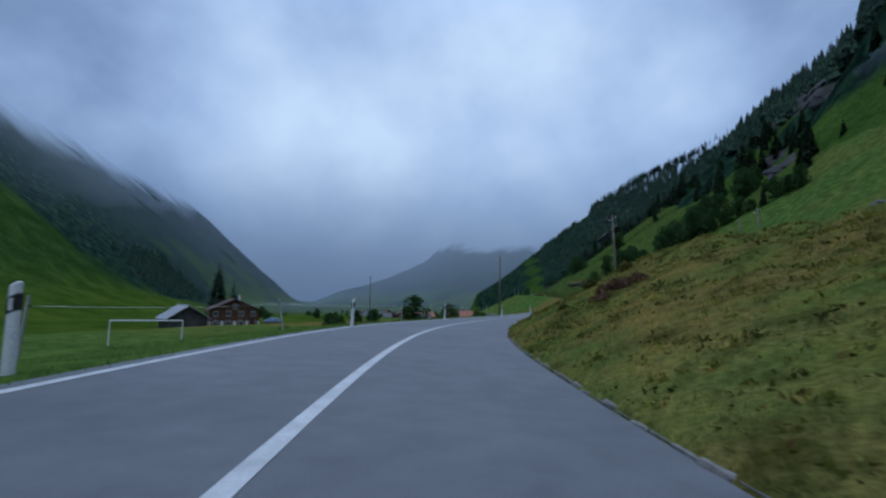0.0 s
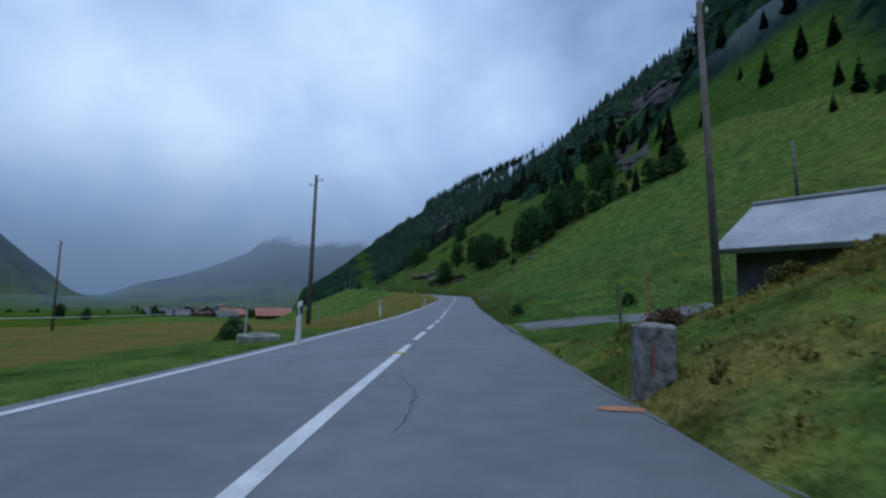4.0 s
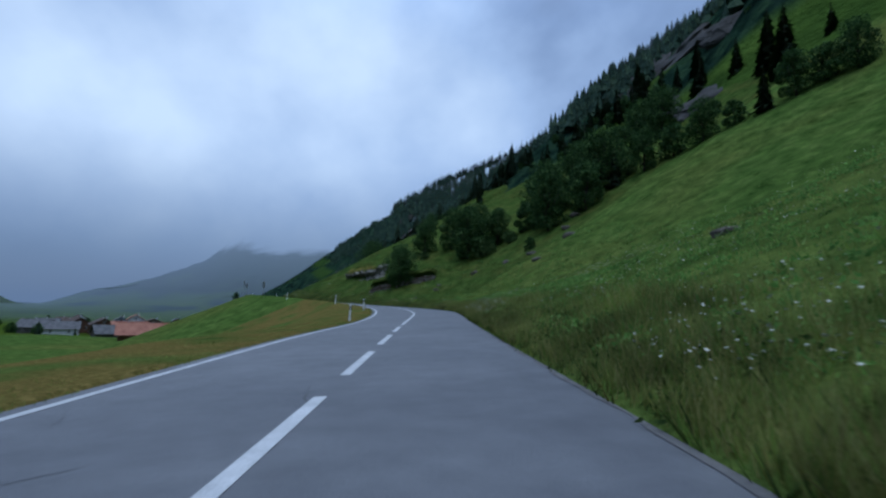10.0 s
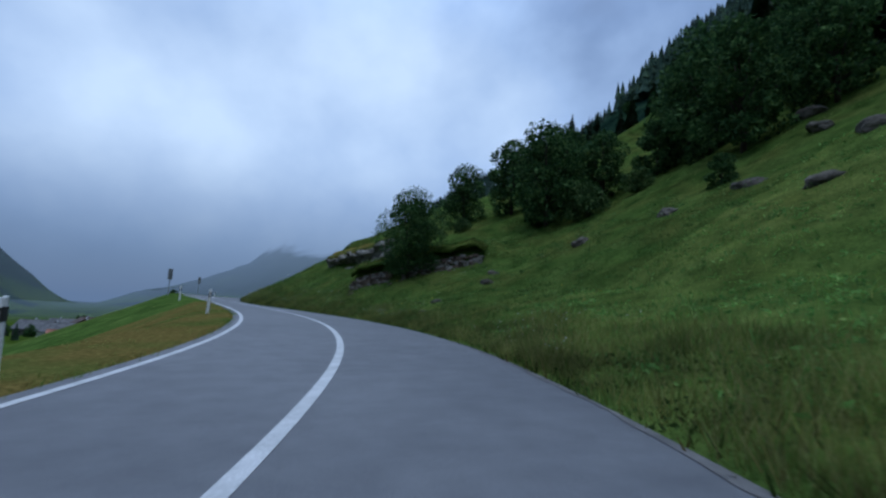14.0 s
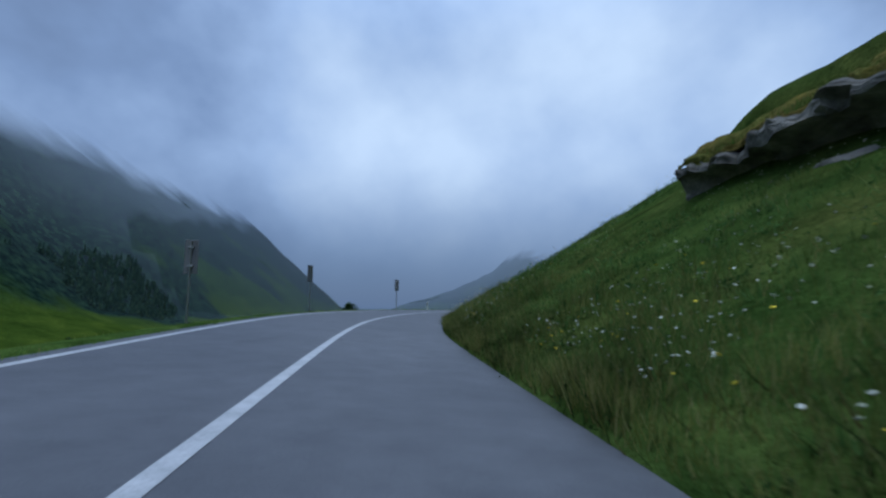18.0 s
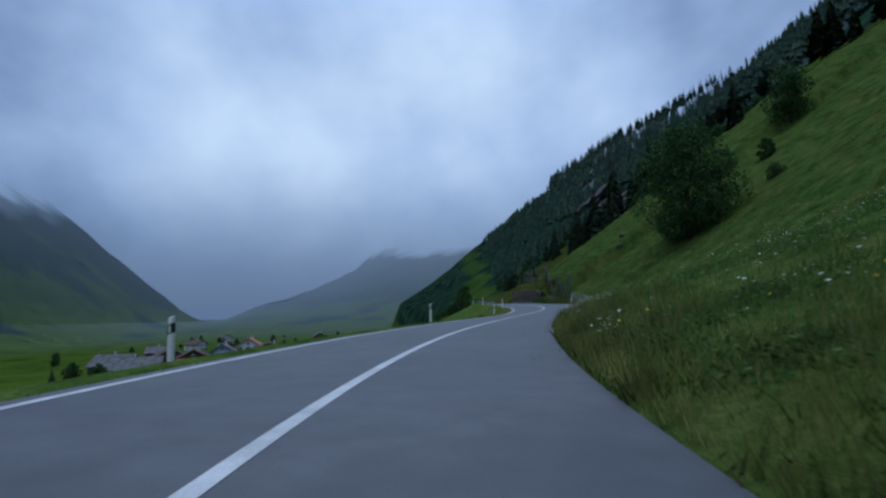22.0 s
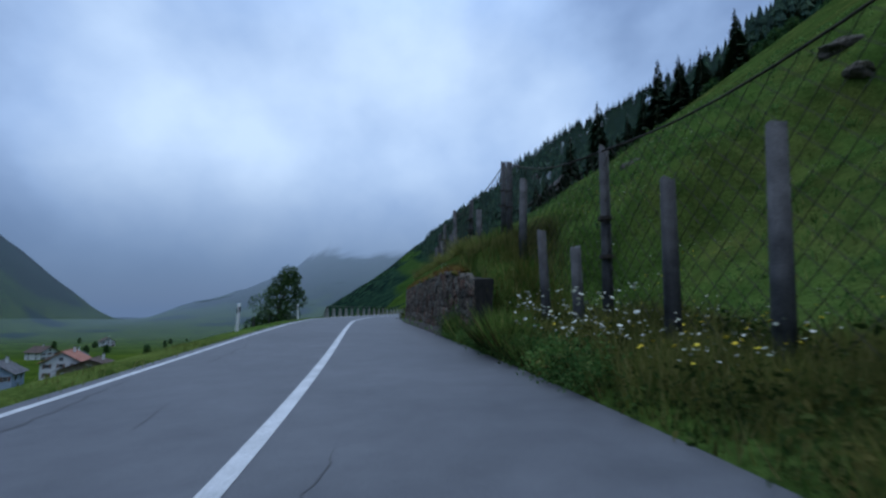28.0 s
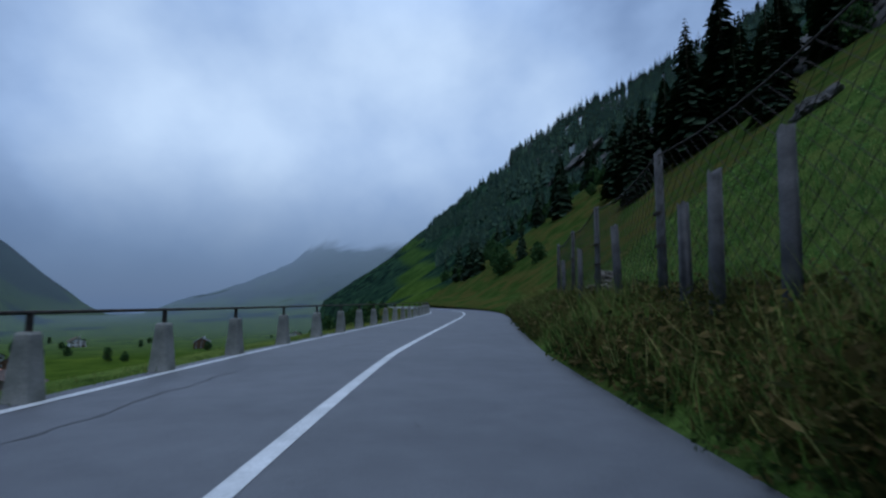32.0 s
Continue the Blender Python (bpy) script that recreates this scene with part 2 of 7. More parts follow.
def rough(s, u, x, y):
    """Hummocks, growing away from the road's edge."""
    q = np.maximum(u - edge_r(s), edge_l(s) - u)
    k = np.clip((q - 0.3) / 6, 0, 1)
    side = np.where(u > 0, 1.0, 0.35)
    moor = np.clip((48 - s) / 8, 0, 1)
    hummock = 0.13 + 0.14 * moor
    # the turf brow over the rock ledge
    ax, ay = x - 45.6, y - 181.6
    t_, d_ = (ax * 0.378 - ay * 0.926) / 11.5, ax * 0.926 + ay * 0.378
    brow = 2.05 * np.exp(-((d_ - 0.9) / np.where(d_ < 0.9, 0.85, 3.2)) ** 2) * np.clip(1 - np.abs(t_ - 0.5) * 2 + 0.35, 0, 0.6) / 0.6
    # the terrace above the dry wall
    ax, ay = x - 45.1, y - 165.2
    t_, d_ = (ax * 0.856 - ay * 0.518) / 9.8, ax * 0.518 + ay * 0.856
    brow = brow + 1.45 * np.exp(-((d_ - 1.05) / np.where(d_ < 1.05, 0.33, 2.4)) ** 2) * np.clip((0.62 - np.abs(t_ - 0.5)) * 5, 0, 1)
    lumps = 0.10 * np.clip((q - 1.2) / 2, 0, 1) * np.abs(wob(x, y, 1.15, 9.0)) * np.where(u > 0, 1 - moor, 0)
    return brow + lumps + side * (hummock * k * wob(x, y, 1.9, 2.0) + 0.17 * moor * k * wob(x, y, 0.8, 4.0) + 0.20 * np.clip((q - 3) / 6, 0, 1) * wob(x, y, 3.3, 7.0) + 0.5 * np.clip((q - 6) / 20, 0, 1) * wob(x, y, 9.0, 5.0) + 2.2 * np.clip((q - 40) / 60, 0, 1) * wob(x, y, 31.0, 1.0))


def ground(x, y):
    s, u = locate(np.array([x], float), np.array([y], float))
    xx, yy = np.array([x], float), np.array([y], float)
    return float((height(s, u, xx, yy) + rough(s, u, xx, yy))[0])


# ---------------------------------------------------------------- mesh helpers
def mesh_of(name, verts, faces, mats, smooth=True, index=None):
    me = bpy.data.meshes.new(name)
    verts = np.asarray(verts, np.float32)
    if isinstance(faces, np.ndarray):
        n, k = faces.shape
        me.vertices.add(len(verts))
        me.vertices.foreach_set("co", verts.ravel())
        me.loops.add(n * k)
        me.loops.foreach_set("vertex_index", faces.astype(np.int32).ravel())
        me.polygons.add(n)
        me.polygons.foreach_set("loop_start", np.arange(0, n * k, k, dtype=np.int32))
        me.update(calc_edges=True)
    else:
        me.from_pydata([tuple(v) for v in verts], [], faces)
    for m in (mats if isinstance(mats, (list, tuple)) else [mats]):
        me.materials.append(m)
    if index is not None:
        me.polygons.foreach_set("material_index", np.asarray(index, np.int32))
    me.polygons.foreach_set("use_smooth", np.full(len(me.polygons), smooth))
    me.update()
    return me


def grid_faces(n, m):
    a = (np.arange(n - 1)[:, None] * m + np.arange(m - 1)[None, :]).ravel()
    return np.stack([a, a + 1, a + m + 1, a + m], 1)


def bm_mesh(name, bm, mat, smooth=False):
    me = bpy.data.meshes.new(name)
    bm.to_mesh(me)
    bm.free()
    for m in (mat if isinstance(mat, (list, tuple)) else [mat]):
        me.materials.append(m)
    me.polygons.foreach_set("use_smooth", np.full(len(me.polygons), smooth))
    return me


def part(name, bm, material, parent, label="", smooth=False):
    """One mesh object from a bmesh (or a ready mesh), under a thing or under a part."""
    me = bm if isinstance(bm, bpy.types.Mesh) else bm_mesh(name, bm, material, smooth)
    ob = new(name, me)
    ob.parent = parent
    return tagged(ob, label)


def box(bm, cx, cy, cz, sx, sy, sz, bevel=0.0, m=None):
    r = bmesh.ops.create_cube(bm, size=1.0)
    vs = r["verts"]
    bmesh.ops.scale(bm, vec=(sx, sy, sz), verts=vs)
    bmesh.ops.translate(bm, vec=(cx, cy, cz), verts=vs)
    if bevel:
        es = list({e for v in vs for e in v.link_edges})
        r2 = bmesh.ops.bevel(bm, geom=es, offset=bevel, segments=1, affect="EDGES")
        vs = list({v for f in r2["faces"] for v in f.verts} | {v for v in vs if v.is_valid})
    if m is not None:
        bmesh.ops.transform(bm, matrix=m, verts=vs)
    return vs


def tube(bm, a, b, r0, r1, n=8):
    """A tapered round bar from a to b."""
    a, b = Vector(a), Vector(b)
    d = b - a
    r = bmesh.ops.create_cone(bm, cap_ends=True, segments=n, radius1=r0, radius2=r1, depth=d.length)
    m = Matrix.Translation((a + b) / 2) @ d.to_track_quat("Z", "Y").to_matrix().to_4x4()
    bmesh.ops.transform(bm, matrix=m, verts=r["verts"])
    return r["verts"]


# ---------------------------------------------------------------- materials
def material(name, rough_=0.8, metal=0.0):
    m = bpy.data.materials.new(name)
    m.use_nodes = True
    nt = m.node_tree
    b = nt.nodes["Principled BSDF"]
    b.inputs["Roughness"].default_value, b.inputs["Metallic"].default_value = rough_, metal
    return m, nt, b


def noise_at(nt, scale, detail=4.0, rough_=0.55, stretch=None, coords="Object"):
    tc = nt.nodes.new("ShaderNodeTexCoord")
    n = nt.nodes.new("ShaderNodeTexNoise")
    n.inputs["Scale"].default_value, n.inputs["Detail"].default_value, n.inputs["Roughness"].default_value = scale, detail, rough_
    src = tc.outputs[coords]
    if stretch:
        mp = nt.nodes.new("ShaderNodeMapping")
        mp.inputs["Scale"].default_value = stretch
        nt.links.new(src, mp.inputs[0])
        src = mp.outputs[0]
    nt.links.new(src, n.inputs["Vector"])
    return n.outputs["Fac"]


def ramp_of(nt, fac, stops):
    r = nt.nodes.new("ShaderNodeValToRGB")
    nt.links.new(fac, r.inputs[0])
    el = r.color_ramp.elements
    while len(el) < len(stops):
        el.new(0.5)
    for e, (p, c) in zip(el, stops):
        e.position, e.color = p, (*c, 1)
    return r.outputs[0]


def mix_col(nt, fac, a, b, mode="MIX"):
    m = nt.nodes.new("ShaderNodeMix")
    m.data_type, m.blend_type = "RGBA", mode
    for sock, v in (("Factor", fac), ("A", a), ("B", b)):
        if isinstance(v, (int, float)):
            m.inputs[sock].default_value = v
        elif isinstance(v, tuple):
            m.inputs[sock].default_value = (*v, 1)
        else:
            nt.links.new(v, m.inputs[sock])
    return m.outputs["Result"]


def bump(nt, b, fac, strength, distance):
    n = nt.nodes.new("ShaderNodeBump")
    n.inputs["Strength"].default_value, n.inputs["Distance"].default_value = strength, distance
    nt.links.new(fac, n.inputs["Height"])
    nt.links.new(n.outputs[0], b.inputs["Normal"])


def mottled(name, c1, c2, scale=6.0, fine=60.0, rough_=0.8, metal=0.0, relief=0.3, depth=0.01, vary=0.0):
    """Two-scale mottled surface between two colours."""
    m, nt, b = material(name, rough_, metal)
    if rough_ >= 0.8:
        b.inputs["Specular IOR Level"].default_value = 0.18
    big, small = noise_at(nt, scale), noise_at(nt, fine)
    col = ramp_of(nt, big, [(0.32, c1), (0.68, c2)])
    grain = ramp_of(nt, small, [(0.3, (0.72, 0.72, 0.72)), (0.7, (1.15, 1.15, 1.15))])
    col = mix_col(nt, 0.8, col, grain, "MULTIPLY")
    if vary:
        oi = nt.nodes.new("ShaderNodeObjectInfo")
        tint = ramp_of(nt, oi.outputs["Random"], [(0.0, (1 - vary,) * 3), (1.0, (1 + vary,) * 3)])
        col = mix_col(nt, 1.0, col, tint, "MULTIPLY")
    nt.links.new(col, b.inputs["Base Color"])
    bump(nt, b, small, relief, depth)
    return m


def cloud_fade(m, haze=1.0, low=86.0, high=200.0):
    """Stands in for cloud and mist: high and far surfaces turn transparent, by world place alone."""
    nt = m.node_tree
    N, L = nt.nodes.new, nt.links.new

    def maths(op, a, b=0.0, c=0.0):
        n = N("ShaderNodeMath")
        n.operation = op
        for k, v in enumerate((a, b, c)):
            if isinstance(v, (int, float)):
                n.inputs[k].default_value = v
            else:
                L(v, n.inputs[k])
        return n.outputs[0]

    out = next(n for n in nt.nodes if n.type == "OUTPUT_MATERIAL")
    surf = out.inputs["Surface"].links[0].from_socket
    geo = N("ShaderNodeNewGeometry")
    sep = N("ShaderNodeSeparateXYZ")
    L(geo.outputs["Position"], sep.inputs[0])
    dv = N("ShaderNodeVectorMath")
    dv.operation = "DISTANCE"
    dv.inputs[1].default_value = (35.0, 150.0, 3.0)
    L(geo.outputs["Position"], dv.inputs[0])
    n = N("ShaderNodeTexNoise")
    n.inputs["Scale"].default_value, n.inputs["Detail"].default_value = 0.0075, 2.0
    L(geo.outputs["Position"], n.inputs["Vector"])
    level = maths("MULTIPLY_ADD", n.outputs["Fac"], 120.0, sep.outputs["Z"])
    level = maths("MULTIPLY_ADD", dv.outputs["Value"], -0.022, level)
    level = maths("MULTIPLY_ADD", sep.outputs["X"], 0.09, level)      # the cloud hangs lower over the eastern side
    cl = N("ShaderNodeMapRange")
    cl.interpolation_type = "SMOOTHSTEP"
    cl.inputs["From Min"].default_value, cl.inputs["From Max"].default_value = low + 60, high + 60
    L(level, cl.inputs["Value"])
    # haze imitated in the material: surfaces grow more transparent with distance
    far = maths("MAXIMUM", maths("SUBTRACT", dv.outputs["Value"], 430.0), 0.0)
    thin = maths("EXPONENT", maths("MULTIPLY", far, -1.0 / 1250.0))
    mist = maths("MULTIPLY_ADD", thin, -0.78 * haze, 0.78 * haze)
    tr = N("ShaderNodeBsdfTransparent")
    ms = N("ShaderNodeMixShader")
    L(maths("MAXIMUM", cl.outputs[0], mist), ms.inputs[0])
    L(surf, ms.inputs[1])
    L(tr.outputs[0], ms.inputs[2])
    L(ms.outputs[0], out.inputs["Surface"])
    return m


def asphalt_mat():
    m, nt, b = material("worn_asphalt", 0.62)
    big, mid = noise_at(nt, 0.35, 3), noise_at(nt, 2.2, 5)
    grit = noise_at(nt, 140, 2)
    col = ramp_of(nt, big, [(0.3, (0.088, 0.092, 0.100)), (0.7, (0.122, 0.126, 0.134))])
    col = mix_col(nt, 0.6, col, ramp_of(nt, mid, [(0.3, (0.62, 0.62, 0.64)), (0.72, (1.22, 1.22, 1.21))]), "MULTIPLY")
    col = mix_col(nt, 0.8, col, ramp_of(nt, grit, [(0.35, (0.62, 0.62, 0.62)), (0.68, (1.35, 1.35, 1.35))]), "MULTIPLY")
    tc = nt.nodes.new("ShaderNodeTexCoord")
    sep = nt.nodes.new("ShaderNodeSeparateXYZ")
    nt.links.new(tc.outputs["Object"], sep.inputs[0])
    # the asphalt turns darker along the road, from y 150 to 205
    tone_along = nt.nodes.new("ShaderNodeMapRange")
    tone_along.inputs["From Min"].default_value, tone_along.inputs["From Max"].default_value = 150.0, 205.0
    nt.links.new(sep.outputs["Y"], tone_along.inputs["Value"])
    col = mix_col(nt, tone_along.outputs[0], col, mix_col(nt, 1.0, col, (0.71, 0.715, 0.73), "MULTIPLY"))
    nt.links.new(col, b.inputs["Base Color"])
    bump(nt, b, grit, 0.35, 0.004)
    return m


def grass_mat(name, dry=0.35, gain=1.0, span=(0.42, 0.75)):
    m, nt, b = material(name, 1.0)
    b.inputs["Specular IOR Level"].default_value = 0.0
    big, mid, fine = noise_at(nt, 0.045, 4), noise_at(nt, 0.5, 5), noise_at(nt, 9, 4, 0.7)
    green = ramp_of(nt, mid, [(0.25, (0.032, 0.068, 0.014)), (0.5, (0.060, 0.108, 0.024)), (0.75, (0.095, 0.142, 0.036))])
    straw = ramp_of(nt, fine, [(0.3, (0.105, 0.085, 0.024)), (0.7, (0.19, 0.135, 0.045))])
    if name != "meadow_grass":
        big = noise_at(nt, 0.33, 4)
    k = ramp_of(nt, big, [(span[0], (0, 0, 0)), (span[1], (dry, dry, dry))])
    col = mix_col(nt, k, green, straw)
    col = mix_col(nt, 0.85, col, ramp_of(nt, fine, [(0.25, (0.5 * gain,) * 3), (0.75, (1.4 * gain,) * 3)]), "MULTIPLY")
    if name in ("meadow_grass", "lush_meadow"):
        patch = noise_at(nt, 0.75, 6, 0.7)
        col = mix_col(nt, 0.9, col, ramp_of(nt, patch, [(0.36, (0.50, 0.58, 0.55)), (0.50, (1.0, 1.0, 1.0)), (0.66, (1.40, 1.34, 1.3))]), "MULTIPLY")
    if name == "moor_turf":
        patch = noise_at(nt, 1.1, 5, 0.65)
        col = mix_col(nt, 0.85, col, ramp_of(nt, patch, [(0.36, (0.38, 0.42, 0.36)), (0.52, (1.0, 1.0, 1.0)), (0.68, (1.25, 1.1, 0.9))]), "MULTIPLY")
    nt.links.new(col, b.inputs["Base Color"])
    bump(nt, b, fine, 0.8, 0.12)
    return m


def land_mat():
    """Far slopes: pasture, scrub and rock by place and steepness."""
    m, nt, b = material("mountain_land", 0.95)
    b.inputs["Specular IOR Level"].default_value = 0.0
    mid, fine = noise_at(nt, 0.05, 6, 0.65), noise_at(nt, 0.5, 5, 0.7)
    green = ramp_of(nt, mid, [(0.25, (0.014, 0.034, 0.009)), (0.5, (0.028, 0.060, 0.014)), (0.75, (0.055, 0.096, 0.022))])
    # forest drawn as colour: dark gaps stand in for the shade between crowns
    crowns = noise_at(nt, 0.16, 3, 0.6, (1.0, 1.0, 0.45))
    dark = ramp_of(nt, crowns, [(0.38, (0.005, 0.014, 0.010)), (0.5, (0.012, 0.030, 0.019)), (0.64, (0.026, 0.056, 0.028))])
    geo = nt.nodes.new("ShaderNodeNewGeometry")
    sep = nt.nodes.new("ShaderNodeSeparateXYZ")
    nt.links.new(geo.outputs["Position"], sep.inputs[0])
    low_ = nt.nodes.new("ShaderNodeMapRange")
    low_.inputs["From Min"].default_value, low_.inputs["From Max"].default_value = 25.0, -5.0
    nt.links.new(sep.outputs["Z"], low_.inputs["Value"])
    green = mix_col(nt, low_.outputs[0], green, mix_col(nt, 1.0, green, (1.55, 1.25, 0.8), "MULTIPLY"))
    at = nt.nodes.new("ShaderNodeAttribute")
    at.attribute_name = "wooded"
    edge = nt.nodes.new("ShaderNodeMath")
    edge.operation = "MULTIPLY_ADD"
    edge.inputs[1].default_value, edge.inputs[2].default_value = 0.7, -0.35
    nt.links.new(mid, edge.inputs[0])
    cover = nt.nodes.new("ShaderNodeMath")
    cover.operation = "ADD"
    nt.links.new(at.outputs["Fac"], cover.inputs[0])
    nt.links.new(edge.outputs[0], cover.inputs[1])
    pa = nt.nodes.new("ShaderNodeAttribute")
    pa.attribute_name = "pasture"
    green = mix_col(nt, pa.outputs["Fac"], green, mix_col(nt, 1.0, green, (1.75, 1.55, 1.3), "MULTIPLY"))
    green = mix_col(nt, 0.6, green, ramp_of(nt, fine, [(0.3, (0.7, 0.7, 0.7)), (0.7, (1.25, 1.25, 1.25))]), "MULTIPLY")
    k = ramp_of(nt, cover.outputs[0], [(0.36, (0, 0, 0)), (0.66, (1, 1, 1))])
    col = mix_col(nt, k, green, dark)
    nt.links.new(col, b.inputs["Base Color"])
    bump(nt, b, mid, 1.0, 6.0)
    return cloud_fade(m)


ASPHALT = asphalt_mat()
GRASS = grass_mat("meadow_grass", 0.45, 1.08)
LUSH = grass_mat("lush_meadow", 0.38, 0.76)
FIELD = grass_mat("mown_field", 0.95, 1.0, (0.30, 0.55))
MOOR = grass_mat("moor_turf", 0.9, 1.2, (0.30, 0.60))
SCRUB = grass_mat("scrubby_slope", 0.7, 0.42, (0.45, 0.6))
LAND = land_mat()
PAINT = mottled("road_paint", (0.40, 0.41, 0.41), (0.56, 0.565, 0.565), 3.0, 45.0, 0.6, relief=0.2, depth=0.003)
NEEDLES = cloud_fade(mottled("spruce_needles", (0.014, 0.034, 0.019), (0.034, 0.062, 0.029), 1.3, 9.0, 0.9, relief=0.6, depth=0.05, vary=0.25))
def leafy(name, stops, rough_=0.85, thin=0.0):
    """Leaves and blades: each one takes its own tone."""
    m, nt, b = material(name, rough_)
    b.inputs["Specular IOR Level"].default_value = 0.05
    geo = nt.nodes.new("ShaderNodeNewGeometry")
    col = ramp_of(nt, geo.outputs["Random Per Island"], stops)
    big = noise_at(nt, 0.35, 3)
    col = mix_col(nt, 0.7, col, ramp_of(nt, big, [(0.3, (0.65, 0.65, 0.65)), (0.7, (1.25, 1.25, 1.25))]), "MULTIPLY")
    patch = noise_at(nt, 1.15, 4, 0.6)
    col = mix_col(nt, 0.85, col, ramp_of(nt, patch, [(0.34, (0.46, 0.50, 0.48)), (0.5, (1.0, 1.0, 1.0)), (0.66, (1.55, 1.48, 1.40))]), "MULTIPLY")
    nt.links.new(col, b.inputs["Base Color"])
    if thin:
        tl = nt.nodes.new("ShaderNodeBsdfTranslucent")
        nt.links.new(col, tl.inputs["Color"])
        ms = nt.nodes.new("ShaderNodeMixShader")
        ms.inputs[0].default_value = thin
        out = next(n for n in nt.nodes if n.type == "OUTPUT_MATERIAL")
        nt.links.new(b.outputs[0], ms.inputs[1])
        nt.links.new(tl.outputs[0], ms.inputs[2])
        nt.links.new(ms.outputs[0], out.inputs["Surface"])
    return m


LEAVES = leafy("green_leaves", [(0.0, (0.016, 0.046, 0.017)), (0.6, (0.040, 0.092, 0.031)), (1.0, (0.108, 0.190, 0.068))], thin=0.3)
LEAVES_PALE = leafy("pale_green_leaves", [(0.0, (0.022, 0.052, 0.018)), (0.6, (0.050, 0.100, 0.034)), (1.0, (0.12, 0.18, 0.070))], thin=0.3)
BLADES = leafy("grass_blades", [(0.0, (0.069, 0.143, 0.026)), (0.55, (0.130, 0.227, 0.045)), (0.85, (0.205, 0.276, 0.069)), (1.0, (0.329, 0.293, 0.106))], thin=0.45)
BLADES_LUSH = leafy("lush_grass_blades", [(0.0, (0.043, 0.096, 0.019)), (0.5, (0.086, 0.160, 0.035)), (0.8, (0.155, 0.205, 0.056)), (1.0, (0.290, 0.265, 0.105))], thin=0.45)
BLADES_DRY = leafy("dry_grass_blades", [(0.0, (0.085, 0.112, 0.024)), (0.5, (0.155, 0.164, 0.042)), (1.0, (0.280, 0.248, 0.098))], thin=0.45)
WEEDS = leafy("roadside_weeds", [(0.0, (0.015, 0.030, 0.009)), (0.6, (0.038, 0.059, 0.015)), (0.85, (0.082, 0.076, 0.025)), (1.0, (0.134, 0.095, 0.038))], thin=0.45)
# paler and bluer than the near needles: distance haze put into the colour
HAZY_NEEDLES = cloud_fade(leafy("hazy_spruce_needles", [(0.0, (0.026, 0.052, 0.040)), (0.6, (0.040, 0.076, 0.054)), (1.0, (0.062, 0.106, 0.064))]))
HEATHER = leafy("heather_sprigs", [(0.0, (0.054, 0.038, 0.024)), (0.5, (0.142, 0.078, 0.054)), (0.85, (0.230, 0.128, 0.084)), (1.0, (0.176, 0.176, 0.047))])
HEATHER_GREEN = leafy("dwarf_shrub_leaves", [(0.0, (0.06, 0.066, 0.017)), (0.5, (0.12, 0.125, 0.030)), (1.0, (0.21, 0.17, 0.05))])
HERBS_LUSH = leafy("lush_herb_leaves", [(0.0, (0.043, 0.098, 0.026)), (0.5, (0.082, 0.170, 0.046)), (0.9, (0.130, 0.232, 0.070)), (1.0, (0.220, 0.265, 0.090))], thin=0.45)
HERBS = leafy("meadow_herb_leaves", [(0.0, (0.072, 0.171, 0.041)), (0.5, (0.126, 0.271, 0.068)), (0.9, (0.186, 0.352, 0.100)), (1.0, (0.286, 0.381, 0.131))], thin=0.45)
OCHRE = leafy("ochre_moor_tufts", [(0.0, (0.090, 0.100, 0.018)), (0.45, (0.190, 0.190, 0.034)), (0.8, (0.250, 0.215, 0.050)), (1.0, (0.220, 0.115, 0.042))], thin=0.45)
ROADSIDE_GREEN = leafy("dark_green_weeds", [(0.0, (0.020, 0.036, 0.010)), (0.6, (0.048, 0.072, 0.018)), (1.0, (0.120, 0.110, 0.034))], thin=0.4)
ROADSIDE = leafy("olive_brown_weeds", [(0.0, (0.018, 0.023, 0.007)), (0.45, (0.045, 0.046, 0.013)), (0.8, (0.086, 0.070, 0.023)), (1.0, (0.200, 0.145, 0.060))], thin=0.45)
RUSSET = leafy("russet_grass", [(0.0, (0.120, 0.052, 0.020)), (0.6, (0.230, 0.120, 0.045)), (1.0, (0.260, 0.200, 0.070))], thin=0.4)
WALL_HERBS = leafy("wall_end_herb_leaves", [(0.0, (0.022, 0.044, 0.012)), (0.6, (0.050, 0.090, 0.024)), (1.0, (0.125, 0.150, 0.045))], thin=0.4)
STRAW = leafy("seeding_grass", [(0.0, (0.110, 0.138, 0.034)), (0.5, (0.185, 0.196, 0.058)), (1.0, (0.310, 0.285, 0.125))], thin=0.4)
HERBS_BRIGHT = leafy("bright_herb_leaves", [(0.0, (0.062, 0.165, 0.038)), (0.5, (0.125, 0.290, 0.075)), (0.9, (0.205, 0.400, 0.125)), (1.0, (0.300, 0.420, 0.180))], thin=0.45)
PETALS = leafy("white_petals", [(0.0, (0.30, 0.33, 0.24)), (1.0, (0.62, 0.62, 0.54))])
PETALS_YELLOW = leafy("yellow_petals", [(0.0, (0.55, 0.40, 0.04)), (1.0, (0.7, 0.55, 0.06))])
ROCK = mottled("grey_rock", (0.040, 0.037, 0.030), (0.150, 0.132, 0.110), 0.9, 9.0, 0.92, relief=0.9, depth=0.08, vary=0.15)
ROCK_PALE = mottled("lichened_pale_rock", (0.070, 0.066, 0.058), (0.30, 0.285, 0.25), 1.4, 11.0, 0.92, relief=0.9, depth=0.06, vary=0.1)
ROCK_BROWN = mottled("brown_field_stone", (0.050, 0.038, 0.030), (0.17, 0.125, 0.098), 1.6, 14.0, 0.92, relief=0.9, depth=0.05, vary=0.4)
